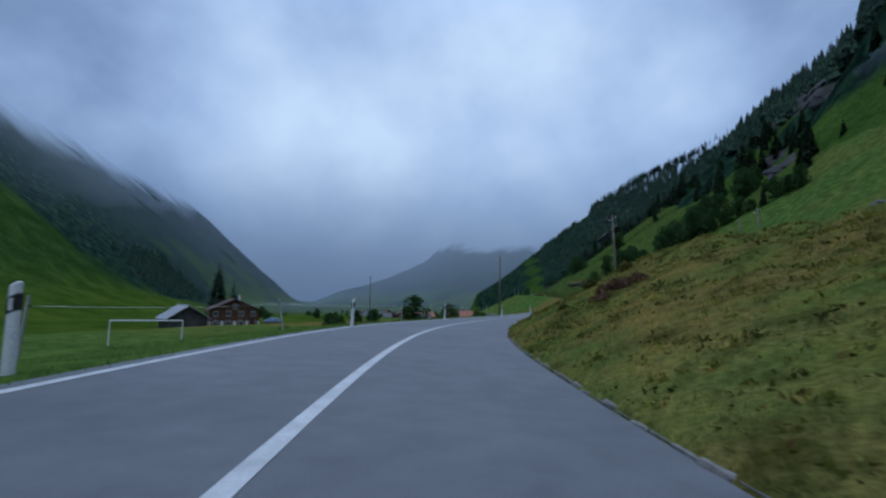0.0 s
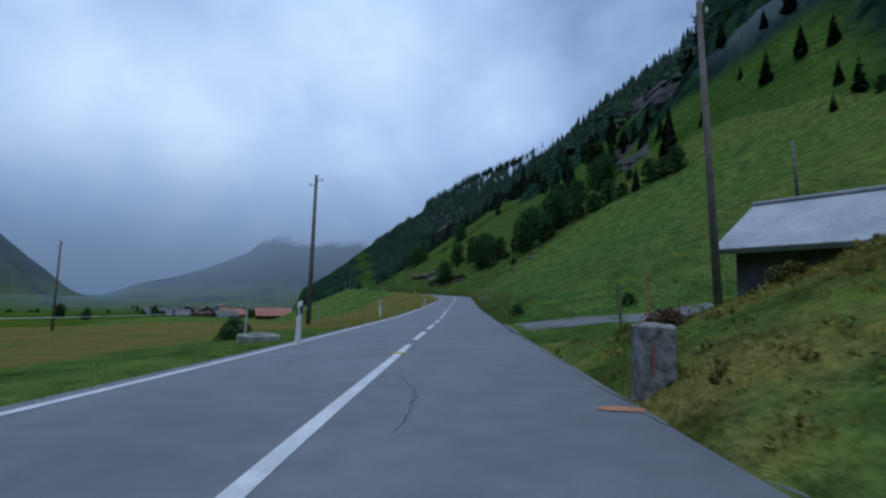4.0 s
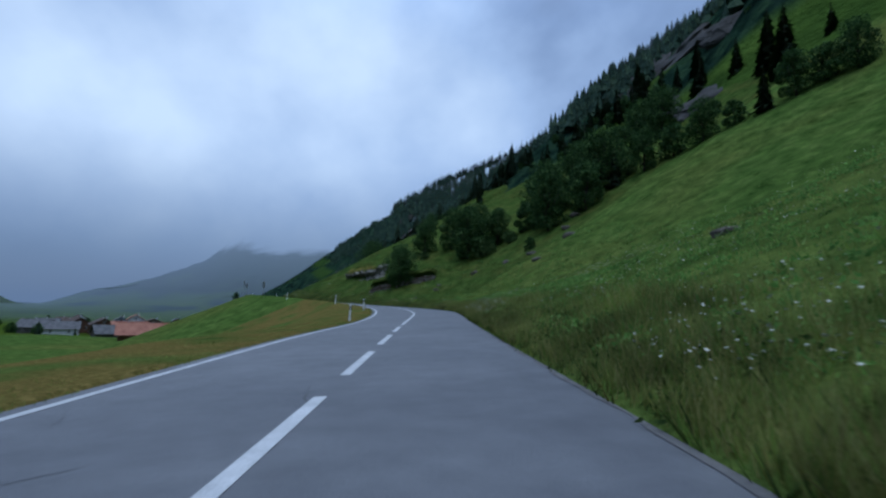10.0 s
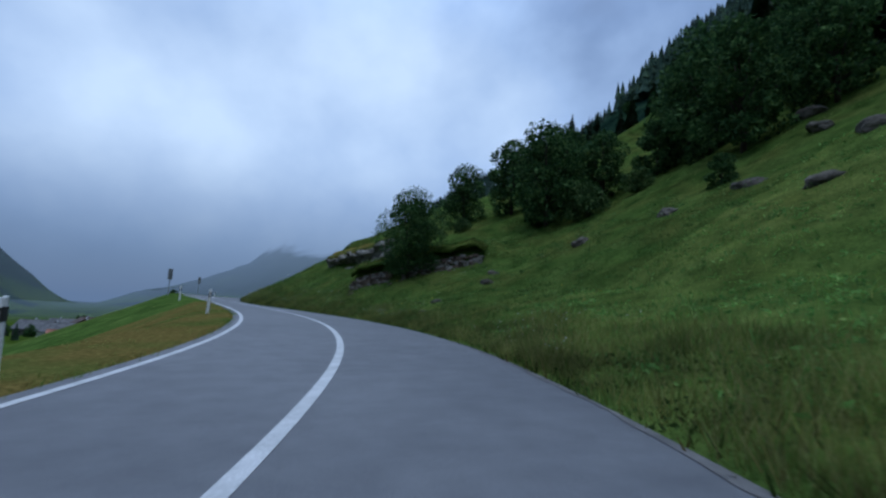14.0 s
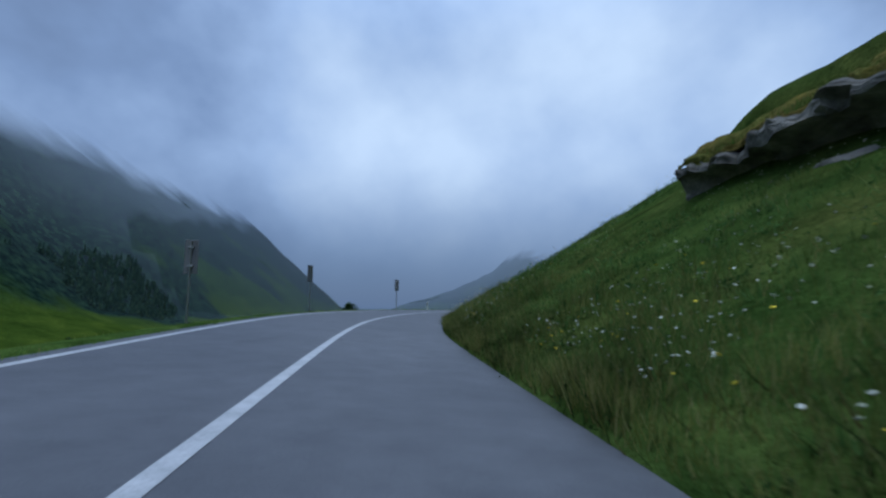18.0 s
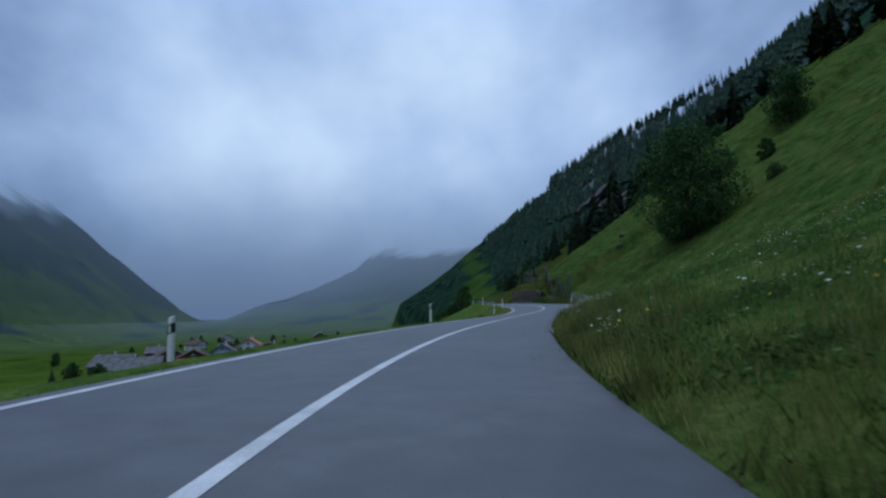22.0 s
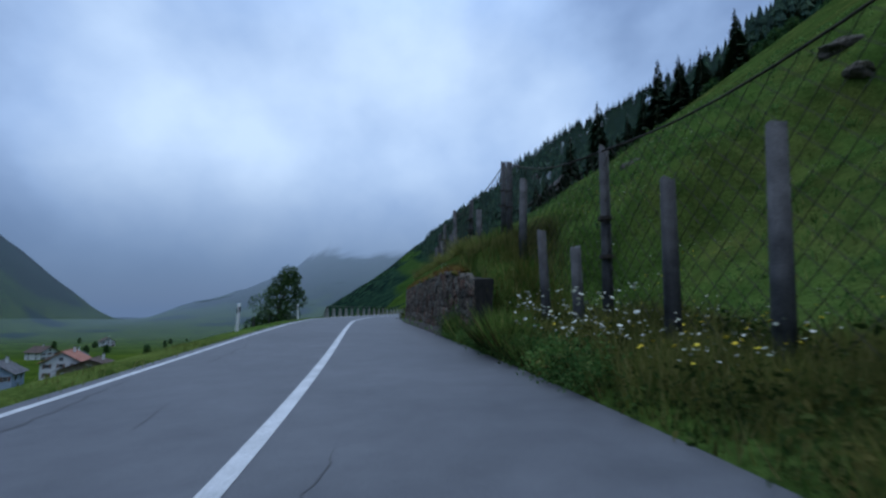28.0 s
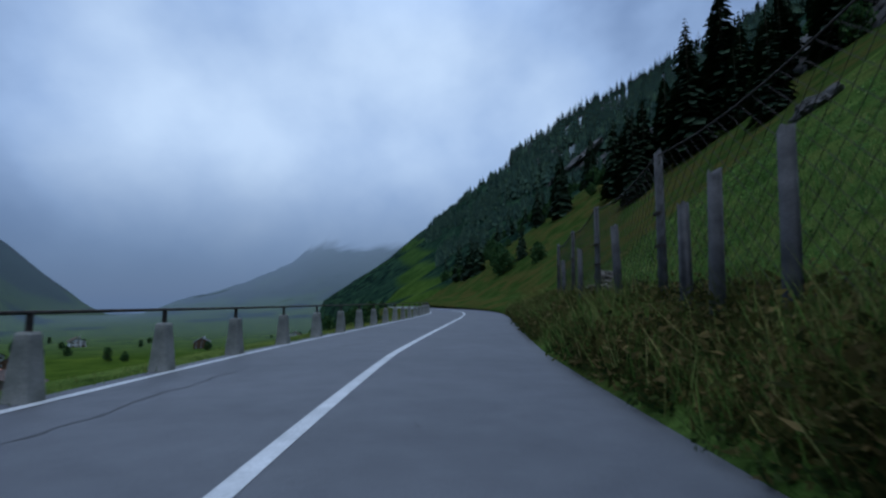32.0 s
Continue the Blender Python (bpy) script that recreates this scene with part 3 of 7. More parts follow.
CLIFF = cloud_fade(mottled("cliff_rock", (0.030, 0.031, 0.031), (0.11, 0.102, 0.094), 0.12, 1.1, 0.95, relief=1.0, depth=0.7))
WALL_STONE = mottled("wall_stone", (0.037, 0.030, 0.024), (0.160, 0.124, 0.097), 4.5, 22.0, 0.92, relief=0.8, depth=0.02, vary=0.42)
WALL_STONE_RED = mottled("reddish_wall_stone", (0.044, 0.026, 0.020), (0.155, 0.092, 0.067), 4.2, 30.0, 0.92, relief=0.7, depth=0.015, vary=0.35)
WALL_STONE_GREY = mottled("greenish_grey_wall_stone", (0.034, 0.032, 0.027), (0.146, 0.132, 0.108), 5.6, 26.0, 0.92, relief=0.7, depth=0.015, vary=0.45)
for wall_mat in (WALL_STONE, WALL_STONE_RED, WALL_STONE_GREY):
    nt_ = wall_mat.node_tree
    pits = noise_at(nt_, 11.0, 5, 0.7)
    rough_bump = nt_.nodes.new("ShaderNodeBump")
    rough_bump.inputs["Strength"].default_value, rough_bump.inputs["Distance"].default_value = 0.9, 0.05
    nt_.links.new(pits, rough_bump.inputs["Height"])
    fine_bump = next(n for n in nt_.nodes if n.type == "BUMP" and n is not rough_bump and n.outputs[0].links)
    nt_.links.new(rough_bump.outputs[0], fine_bump.inputs["Normal"])
MORTAR = mottled("dark_joint_mortar", (0.018, 0.018, 0.017), (0.036, 0.034, 0.032), 6.0, 60.0, 0.95)
KERB = mottled("kerb_stone", (0.10, 0.097, 0.09), (0.20, 0.19, 0.175), 5.0, 60.0, 0.9, relief=0.6, depth=0.01, vary=0.25)
CONCRETE = mottled("weathered_concrete", (0.15, 0.155, 0.14), (0.33, 0.325, 0.30), 2.5, 50.0, 0.9, relief=0.4, depth=0.01, vary=0.12)
TIMBER = mottled("weathered_timber", (0.045, 0.045, 0.047), (0.105, 0.103, 0.105), 4.0, 50.0, 0.9, relief=0.6, depth=0.01, vary=0.2)
POLE_WOOD = mottled("pole_wood", (0.11, 0.095, 0.08), (0.20, 0.175, 0.15), 3.0, 50.0, 0.9, relief=0.5, depth=0.01)
WHITE_PLASTIC = mottled("white_plastic", (0.66, 0.67, 0.67), (0.78, 0.78, 0.77), 3.0, 40.0, 0.45, relief=0.05, depth=0.002)
BLACK_PLASTIC = mottled("black_plastic", (0.012, 0.012, 0.013), (0.022, 0.022, 0.022), 4.0, 40.0, 0.5, relief=0.05, depth=0.002)
REFLECTOR = mottled("reflector", (0.55, 0.57, 0.58), (0.7, 0.7, 0.7), 20.0, 90.0, 0.25)
STEEL = mottled("galvanised_steel", (0.30, 0.31, 0.32), (0.46, 0.47, 0.48), 5.0, 60.0, 0.45, 0.8, relief=0.1, depth=0.002)
SIGN_BACK = mottled("grey_sign_back", (0.16, 0.165, 0.17), (0.24, 0.24, 0.245), 3.0, 40.0, 0.55, 0.3, relief=0.1, depth=0.002)
RUST = mottled("dark_rusted_iron", (0.035, 0.030, 0.028), (0.085, 0.07, 0.06), 8.0, 60.0, 0.8, 0.4, relief=0.3, depth=0.003)
BROWN_WOOD = mottled("brown_boards", (0.085, 0.042, 0.026), (0.19, 0.095, 0.055), 1.2, 14.0, 0.85, relief=0.5, depth=0.02, vary=0.2)
GREY_WOOD = mottled("grey_boards", (0.055, 0.052, 0.05), (0.12, 0.112, 0.105), 1.2, 14.0, 0.9, relief=0.5, depth=0.02, vary=0.1)
WHITE_WALL = mottled("white_plaster", (0.55, 0.56, 0.56), (0.70, 0.70, 0.69), 0.6, 20.0, 0.9, relief=0.2, depth=0.01)
BLUE_WALL = mottled("pale_blue_plaster", (0.28, 0.36, 0.48), (0.38, 0.46, 0.58), 0.6, 20.0, 0.9, relief=0.2, depth=0.01)
SHINGLE = mottled("wood_shingle", (0.13, 0.10, 0.085), (0.25, 0.20, 0.165), 0.9, 8.0, 0.9, relief=0.5, depth=0.03)
ROOF_RED = mottled("faded_red_tiles", (0.26, 0.105, 0.075), (0.40, 0.18, 0.125), 0.7, 6.0, 0.85, relief=0.5, depth=0.03)
ROOF_GREY = mottled("grey_slate", (0.075, 0.075, 0.08), (0.15, 0.148, 0.15), 0.7, 6.0, 0.8, relief=0.5, depth=0.03)
ROOF_BROWN = mottled("brown_tiles", (0.06, 0.042, 0.036), (0.12, 0.085, 0.07), 0.7, 6.0, 0.85, relief=0.5, depth=0.03)
ROOF_METAL = mottled("pale_fibre_cement", (0.22, 0.23, 0.245), (0.33, 0.34, 0.36), 0.8, 12.0, 0.6, 0.0, relief=0.2, depth=0.01)
GLASS_DARK = mottled("dark_window_glass", (0.015, 0.017, 0.02), (0.03, 0.033, 0.036), 2.0, 20.0, 0.12, relief=0.02, depth=0.001)
GRAVEL = mottled("pale_gravel", (0.10, 0.10, 0.10), (0.17, 0.165, 0.16), 2.0, 40.0, 0.95, relief=0.6, depth=0.02)
DIRT = mottled("roadside_dirt", (0.035, 0.032, 0.028), (0.085, 0.078, 0.066), 5.0, 60.0, 0.95, relief=0.7, depth=0.02)
BARK = mottled("bark", (0.035, 0.028, 0.022), (0.075, 0.062, 0.050), 3.0, 30.0, 0.95, relief=0.8, depth=0.03)


# ---------------------------------------------------------------- road, markings, ground
def strip(name, s_list, u_funcs, lift, mat, rows_extra=None):
    s = np.asarray(s_list, float)
    V = []
    for f in u_funcs:
        u = f(s)
        x, y = spot(s, u)
        V.append(np.stack([x, y, road_z(s, u) + lift], 1))
    V = np.stack(V, 1).reshape(-1, 3)
    return mesh_of(name, V, grid_faces(len(s), len(u_funcs)), mat)


def lerp_u(k):
    return lambda s: edge_l(s) * (1 - k) + edge_r(s) * k


s_road = np.arange(-38.0, 429.0, 1.0)
road = new("road", strip("road", s_road, [lerp_u(k) for k in np.linspace(0, 1, 9)], 0.0, ASPHALT))
tagged(road, "worn grey asphalt two-lane mountain road", "road", kind="structure")


def line_between(name, sa, sb, off, width, parent, label=""):
    s = np.linspace(sa, sb, max(2, int((sb - sa) / 0.8) + 1))
    c = lambda d: (lambda ss: along(ss, CV) + off + d)
    me = strip(name, s, [c(-width / 2), c(width / 2)], 0.005, PAINT)
    return part(name, me, None, parent, label)


markings = tagged(new("road_markings"), "white painted road lines on grey asphalt", "road marking", kind="structure")
line_between("edge_line", -38, 428, -LANE_L, 0.13, markings, "continuous white edge line")
line_between("centre_line", -38, 50.8, 0.0, 0.15, markings, "solid white centre line")
line_between("centre_line", 120.1, 428, 0.0, 0.15, markings, "solid white centre line")
for i in range(14):
    line_between("dash", 52.38 + 4.835 * i, 55.63 + 4.835 * i, 0.0, 0.15, markings)


def bank_strip(name, side, sa, sb, mat, label):
    s = np.arange(sa, sb + 0.5, 1.0)
    q = np.array([-0.05, 0.12, 0.33, 0.62, 0.8, 1.1, 1.6, 2.2, 2.9, 3.7, 4.6, 5.6, 6.8, 8.2, 10, 12, 14.5, 17.5, 21, 25, 30, 36, 43, 51, 60, 70])
    if side > 0:
        s = np.arange(sa, min(sb, 350) + 0.1, 0.5)
        q = np.unique(np.concatenate([q, np.arange(1.3, 14, 0.5)]))
        if sb > 350:
            s = np.concatenate([s, np.arange(351, sb + 0.5, 1.0)])
    ss, qq = np.meshgrid(s, q, indexing="ij")
    u = edge_r(ss) + qq if side > 0 else edge_l(ss) - qq
    x, y = spot(ss, u)
    z = height(ss, u, x, y) + rough(ss, u, x, y) - np.where(qq < 0, 0.06, 0.0) + np.clip(qq * 0.5, 0, 0.05)
    V = np.stack([x, y, z], -1).reshape(-1, 3)
    F = grid_faces(len(s), len(q))
    if side < 0:
        F = F[:, ::-1]
    ob = new(name, mesh_of(name, V, F, mat))
    return tagged(ob, label, "ground", kind="structure")


bank_strip("ground_bank_1", 1, -38, 50, MOOR, "hummocky yellow-green moor bank beside the road")
bank_strip("ground_bank_2", 1, 50, 152, GRASS, "steep grassy hillside rising beside the road")
bank_strip("ground_bank_3", 1, 152, 343, LUSH, "steep lush green hillside rising beside the road")
bank_strip("ground_bank_4", 1, 343, 428, SCRUB, "steep dark scrubby slope with bare rock")
bank_strip("ground_verge_1", -1, -38, 58, GRASS, "grass verge and green meadow beside the road")
bank_strip("ground_verge_2", -1, 58, 172, FIELD, "brownish mown field beside the road")
bank_strip("ground_verge_3", -1, 172, 346, GRASS, "grass verge falling to the valley floor")
bank_strip("ground_verge_4", -1, 346, 428, SCRUB, "dark scrubby slope falling below the road")


def landscape():
    gx = np.unique(np.round(np.concatenate([np.arange(-1500, -700, 50), np.arange(-700, -200, 20), np.arange(-200, 420, 12), np.arange(420, 700, 20), np.arange(700, 1500, 60)]), 1))
    gy = np.unique(np.round(np.concatenate([np.arange(-400, -60, 50), np.arange(-60, 520, 12), np.arange(520, 1300, 16), np.arange(1300, 1700, 30), np.arange(1700, 3000, 60)]), 1))
    xx, yy = np.meshgrid(gx, gy, indexing="ij")
    x, y = xx.ravel(), yy.ravel()
    s, u = locate(x, y)
    z = height(s, u, x, y) + rough(s, u, x, y)
    q = np.maximum(u - edge_r(s), edge_l(s) - u)
    inside = (s > -36) & (s < 425)
    z = z - np.where(inside, 4.0 * np.clip((68 - q) / 14, 0, 1), 0.0)
    far = np.clip((np.hypot(x, y - 150) - 120) / 500, 0, 1)
    z = z + far * (9 * wob(x, y, 75.0, 3.0) + 4 * wob(x, y, 33.0, 7.0)) * np.clip((z + 12) / 40, 0, 1)
    F = grid_faces(len(gx), len(gy))[:, ::-1]
    F = F[np.hypot(x - 20, y - 90)[F].max(axis=1) < 2330]      # the sheet ends at the skyline
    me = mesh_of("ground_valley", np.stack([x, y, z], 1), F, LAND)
    # how much of the ground takes the forest colour with its painted canopy shade
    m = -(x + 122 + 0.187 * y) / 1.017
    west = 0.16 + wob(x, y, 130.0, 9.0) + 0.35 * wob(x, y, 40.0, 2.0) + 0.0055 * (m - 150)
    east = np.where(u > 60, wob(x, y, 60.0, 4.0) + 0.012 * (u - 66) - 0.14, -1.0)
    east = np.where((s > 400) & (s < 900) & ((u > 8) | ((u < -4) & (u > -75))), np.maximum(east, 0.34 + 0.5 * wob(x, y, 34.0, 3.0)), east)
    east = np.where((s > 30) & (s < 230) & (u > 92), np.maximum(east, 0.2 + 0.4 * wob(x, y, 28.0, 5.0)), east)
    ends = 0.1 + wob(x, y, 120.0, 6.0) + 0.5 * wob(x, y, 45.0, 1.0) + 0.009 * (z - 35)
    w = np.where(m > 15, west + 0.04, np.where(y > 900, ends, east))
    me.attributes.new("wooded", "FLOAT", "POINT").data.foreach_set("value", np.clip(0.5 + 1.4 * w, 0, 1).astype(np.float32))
    near = np.clip((150 - u) / 40, 0, 1) * np.clip((u - 40) / 20, 0, 1) * np.clip((345 - s) / 20, 0, 1)
    me.attributes.new("pasture", "FLOAT", "POINT").data.foreach_set("value", near.astype(np.float32))
    ob = new("ground_valley", me)
    return tagged(ob, "green valley floor and misty mountain slopes", "mountains", kind="structure")


landscape()


def thing(name, at, label, category, group="", turn=0.0):
    e = new(name)
    e.matrix_world = pose(at[0], at[1], at[2], 0, 0, turn)
    return tagged(e, label, category, group)


def heading_at(s):
    return math.degrees(float(along(s, HV)))


def side_spot(s, u, lift=0.0):
    x, y = spot(s, u)
    x, y = float(x), float(y)
    return (x, y, ground(x, y) + lift)


def ground_many(x, y):
    x, y = np.asarray(x, float), np.asarray(y, float)
    s, u = locate(x, y)
    return height(s, u, x, y) + rough(s, u, x, y)


# kerb stones along the inner edge of the first bend
def kerb_row(sa, sb, group_label):
    row = tagged(new("kerb"), group_label, "kerb", kind="structure")
    rng = random.Random(4)
    s = sa
    base = []
    for k in range(4):
        bm = bmesh.new()
        box(bm, 0, 0, 0, 0.11, 0.40, 0.12, 0.02)
        for v in bm.verts:
            v.co += Vector((rng.uniform(-1, 1), rng.uniform(-1, 1), rng.uniform(-1, 1))) * 0.016
        base.append(bm_mesh("kerb_stone", bm, KERB))
    while s < sb:
        u = float(edge_r(s)) + 0.06 + rng.uniform(-0.02, 0.02)
        x, y = spot(s, u)
        ob = new("kerb_stone", rng.choice(base))
        ob.matrix_world = pose(float(x), float(y), float(road_z(s, u)) - 0.015 + rng.uniform(-0.02, 0.012), 0, 0, heading_at(s) + rng.uniform(-3, 3))
        ob.parent = row
        s += 0.43


# ---------------------------------------------------------------- posts, signs, poles
def delineator():
    t = thing("delineator_post", (0, 0, 0), "white roadside delineator post with black band", "road post", "delineator posts")
    bm = bmesh.new()
    vs = box(bm, 0, 0, 0.45, 0.12, 0.10, 1.2, 0.02)
    for v in bm.verts:
        if v.co.z > 0.9:
            v.co.z += -0.05 + 0.45 * (v.co.x + 0.06)
        k = 1.0 - 0.12 * max(v.co.z, 0)
        v.co.x *= k
        v.co.y *= k
    part("post", bm, WHITE_PLASTIC, t)
    bm = bmesh.new()
    box(bm, 0, 0, 0.80, 0.122, 0.102, 0.20, 0.015)
    for v in bm.verts:
        v.co.z += 0.5 * v.co.x
    band = part("band", bm, BLACK_PLASTIC, t, "black slanted band")
    bm = bmesh.new()
    box(bm, 0.0, -0.053, 0.80, 0.05, 0.006, 0.13, 0.002)
    part("reflector", bm, REFLECTOR, band, "small white reflector")
    return t


post_spots = [(-4.6, 5.4), (-3.3, 18.3), (0.1, 35.4), (5.9, 50.8), (12.3, 71.2), (22.3, 93.9), (33.2, 122.7), (37.4, 136.5), (37.8, 151.8), (34.0, 168.0),
              (31.0, 214.8), (37.4, 231.1), (45.3, 251.6), (48.5, 261.6), (49.7, 279.3), (50.9, 294.6), (54.7, 256.2)]
first_post = delineator()
for i, (px, py) in enumerate(post_spots):
    sp, _ = locate(np.array([px]), np.array([py]))
    lean = random.Random(i)
    m = pose(px, py, ground(px, py), lean.uniform(-2, 2), lean.uniform(-2.5, 2.5), heading_at(float(sp[0])))
    if i == 0:
        first_post.matrix_world = m
    else:
        copy_thing(first_post, m)


def curve_sign(x, y, top, turn):
    z = ground(x, y)
    t = thing("road_sign", (x, y, z), "tall narrow grey-backed road sign on a pole", "road sign", "bend signs", turn)
    h = top - z
    bm = bmesh.new()
    tube(bm, (0, 0, -0.3), (0, 0, h - 0.04), 0.03, 0.03, 8)
    part("pole", bm, STEEL, t, smooth=False)
    bm = bmesh.new()
    box(bm, 0, 0.045, h - 0.47, 0.36, 0.02, 0.94, 0.006)
    board = part("board", bm, SIGN_BACK, t, "grey back of the sign board")
    for dz in (0.2, 0.72):
        bm = bmesh.new()
        box(bm, 0, 0.0, h - dz, 0.16, 0.075, 0.05, 0.004)
        part("bracket", bm, STEEL, board)


curve_sign(31.3, 178.4, 4.45, 14)
curve_sign(28.7, 192.2, 5.0, 62)
curve_sign(29.5, 208.3, 5.15, -4)


def utility_pole(x, y, top, lean_x, lean_y, label, arms=True):
    z = ground(x, y)
    t = thing("utility_pole", (x, y, z), label, "utility pole", "utility poles")
    h = top - z
    bm = bmesh.new()
    tube(bm, (0, 0, -0.6), (lean_x, lean_y, h), 0.12, 0.075, 10)
    part("pole", bm, POLE_WOOD, t, smooth=True)
    if arms:
        for k, d in ((0.25, 0.3), (0.55, -0.28)):
            bm = bmesh.new()
            tube(bm, (lean_x, lean_y, h - k), (lean_x + d, lean_y, h - k + 0.02), 0.015, 0.015, 6)
            hook = part("hook", bm, RUST, t)
            bm = bmesh.new()
            tube(bm, (lean_x + d, lean_y, h - k), (lean_x + d, lean_y, h - k + 0.14), 0.04, 0.03, 8)
            part("insulator", bm, WHITE_PLASTIC, hook, "white porcelain insulator")


utility_pole(7.1, 63.5, 6.45, 0.02, 0.0, "tall wooden utility pole beside the road")
utility_pole(16.9, 48.8, 9.4, -0.3, 0.2, "tall leaning wooden utility pole beside the barn")
utility_pole(32.1, 50.4, 10.6, -0.2, 0.1, "short wooden pole on the grassy slope")
utility_pole(36.0, 60.0, 11.0, -0.3, 0.0, "short wooden pole on the grassy slope", False)
utility_pole(-14.0, 96.0, 5.0, 0.0, 0.0, "slim wooden utility pole in the meadow")


def stake(x, y, h, lean, label="thin pale wooden fence stake", mat=None):
    z = ground(x, y)
    t = thing("fence_stake", (x, y, z), label, "fence stake", "fence stakes")
    bm = bmesh.new()
    tube(bm, (0, 0, -0.25), (lean, 0.02, h), 0.035, 0.028, 6)
    part("stake", bm, mat or POLE_WOOD, t)
    bm = bmesh.new()
    tube(bm, (lean - 0.04, 0.02, h - 0.16), (lean + 0.04, 0.02, h - 0.16), 0.02, 0.02, 6)
    part("insulator", bm, BLACK_PLASTIC, t, "black wire insulator")
    return Vector((x + lean, y + 0.02, z + h - 0.16))


tops = []
PALE_WOOD = mottled("bleached_wood", (0.30, 0.29, 0.27), (0.46, 0.45, 0.42), 4.0, 50.0, 0.9, relief=0.4, depth=0.006, vary=0.15)
for i, (x, y) in enumerate(((-6.4, 7.6), (-5.2, 16.6), (-2.4, 28.4), (-0.9, 34.9), (1.5, 43.0), (4.6, 53.6), (7.6, 64.0))):
    tops.append(stake(x, y, 1.05, (0.12, -0.22, 0.10, 0.14, 0.0, 0.05, 0.0)[i], mat=PALE_WOOD))
w = thing("fence_wire", (0, 0, 0), "thin pale electric fence wire between stakes", "fence wire")
for a, b in zip(tops, tops[1:]):
    V, n = [], 8
    for i in range(n + 1):
        p = a.lerp(b, i / n) - Vector((0, 0, 0.24 * i / n * (1 - i / n)))
        V += [p + Vector((0, 0, 0.003)), p + Vector((0.003, 0, -0.002)), p + Vector((-0.003, 0, -0.002))]
    F = [(3 * i + j, 3 * i + (j + 1) % 3, 3 * i + 3 + (j + 1) % 3, 3 * i + 3 + j) for i in range(n) for j in range(3)]
    part("wire", mesh_of("wire", [tuple(p) for p in V], F, WHITE_PLASTIC), None, w)
for x, y, h in ((12.6, 47.5, 1.2), (20.4, 43.2, 1.1), (23.5, 40.0, 1.1), (25.0, 38.5, 1.0), (61.5, 258.0, 0.9), (59.2, 263.0, 1.1), (66.0, 262.0, 0.9)):
    stake(x, y, h, -0.08)


def marker_stone(x, y):
    z = ground(x, y)
    t = thing("boundary_stone", (x, y, min(z - 0.12, -0.40)), "squared grey granite marker stone with red paint trace", "marker stone", turn=heading_at(44) + 8)
    bm = bmesh.new()
    box(bm, 0, 0, 0.38, 0.37, 0.32, 0.86, 0.035)
    bmesh.ops.subdivide_edges(bm, edges=list(bm.edges), cuts=3, use_grid_fill=True)
    for v in bm.verts:
        n = noise.noise(v.co * 5.0)
        v.co += v.co.normalized() * n * 0.018
        v.co.x *= 1 - 0.05 * v.co.z
    part("block", bm, mottled("lichened_granite", (0.07, 0.07, 0.066), (0.33, 0.32, 0.30), 7.0, 40.0, 0.95, relief=0.9, depth=0.03), t)
    bm = bmesh.new()
    box(bm, -0.10, -0.178, 0.45, 0.035, 0.006, 0.30, 0.002)
    part("paint_mark", bm, mottled("faded_red_paint", (0.24, 0.10, 0.08), (0.30, 0.16, 0.13), 8, 60, 0.8), t, "faded red paint mark")


marker_stone(8.92, 42.45)


# ---------------------------------------------------------------- rocks
def rock_mesh(name, seed, sub, mat, rough_=0.35, flat=1.0):
    bm = bmesh.new()
    bmesh.ops.create_icosphere(bm, subdivisions=sub, radius=1.0)
    off = Vector((seed * 3.7, seed * 1.3, seed * 2.1))
    for v in bm.verts:
        p = v.co.copy()
        d = noise.fractal(p * 1.1 + off, 0.8, 2.2, 5) * rough_
        step_ = noise.cell(p * 2.2 + off) * 0.10
        v.co = p * (1 + d + step_ * rough_)
        v.co.z *= flat
    return bm_mesh(name, bm, mat, False)


ROCKS = [rock_mesh("rock", k, 3, ROCK) for k in range(5)]
WALL_ROCKS = [rock_mesh("rock", 60 + k, 2, ROCK_BROWN) for k in range(5)]
CLIFFS = [rock_mesh("cliff_face", 40 + k, 4, CLIFF, 0.55) for k in range(3)]


def boulder(x, y, size, sink, turn, label, meshes=ROCKS, tilt=0.0, z=None, name="boulder", cat="rock", i=0):
    zz = (ground(x, y) if z is None else z) - sink
    ob = new(name, meshes[i % len(meshes)])
    ob.matrix_world = pose(x, y, zz, tilt, tilt * 0.4, turn) @ Matrix.Diagonal((size[0], size[1], size[2], 1))
    return tagged(ob, label, cat, "rocks on the hillside")


def swept(name, stations, profile, mat, rough_=0.0, freq=1.6, smooth=False):
    """A skin swept along stations (x, y, z, outward x, outward y) through profile(k) -> [(out, up), ...]."""
    V, m = [], 0
    for i, (x, y, z, ox, oy) in enumerate(stations):
        pr = profile(i / (len(stations) - 1))
        m = len(pr)
        for o, up_ in pr:
            v = Vector((x + ox * o, y + oy * o, z + up_))
            if rough_:
                d = noise.fractal(v * freq, 0.9, 2.1, 4) * rough_ + (noise.cell(v * 1.9) - 0.5) * rough_ * 0.7
                v += Vector((ox * d, oy * d, 0.6 * d))
            V.append(v)
    return mesh_of(name, [tuple(v) for v in V], grid_faces(len(stations), m), mat, smooth)


def densify(pts, k):
    return [(a[0] + (b[0] - a[0]) * j / k, a[1] + (b[1] - a[1]) * j / k) for a, b in zip(pts, pts[1:]) for j in range(k)] + [pts[-1]]


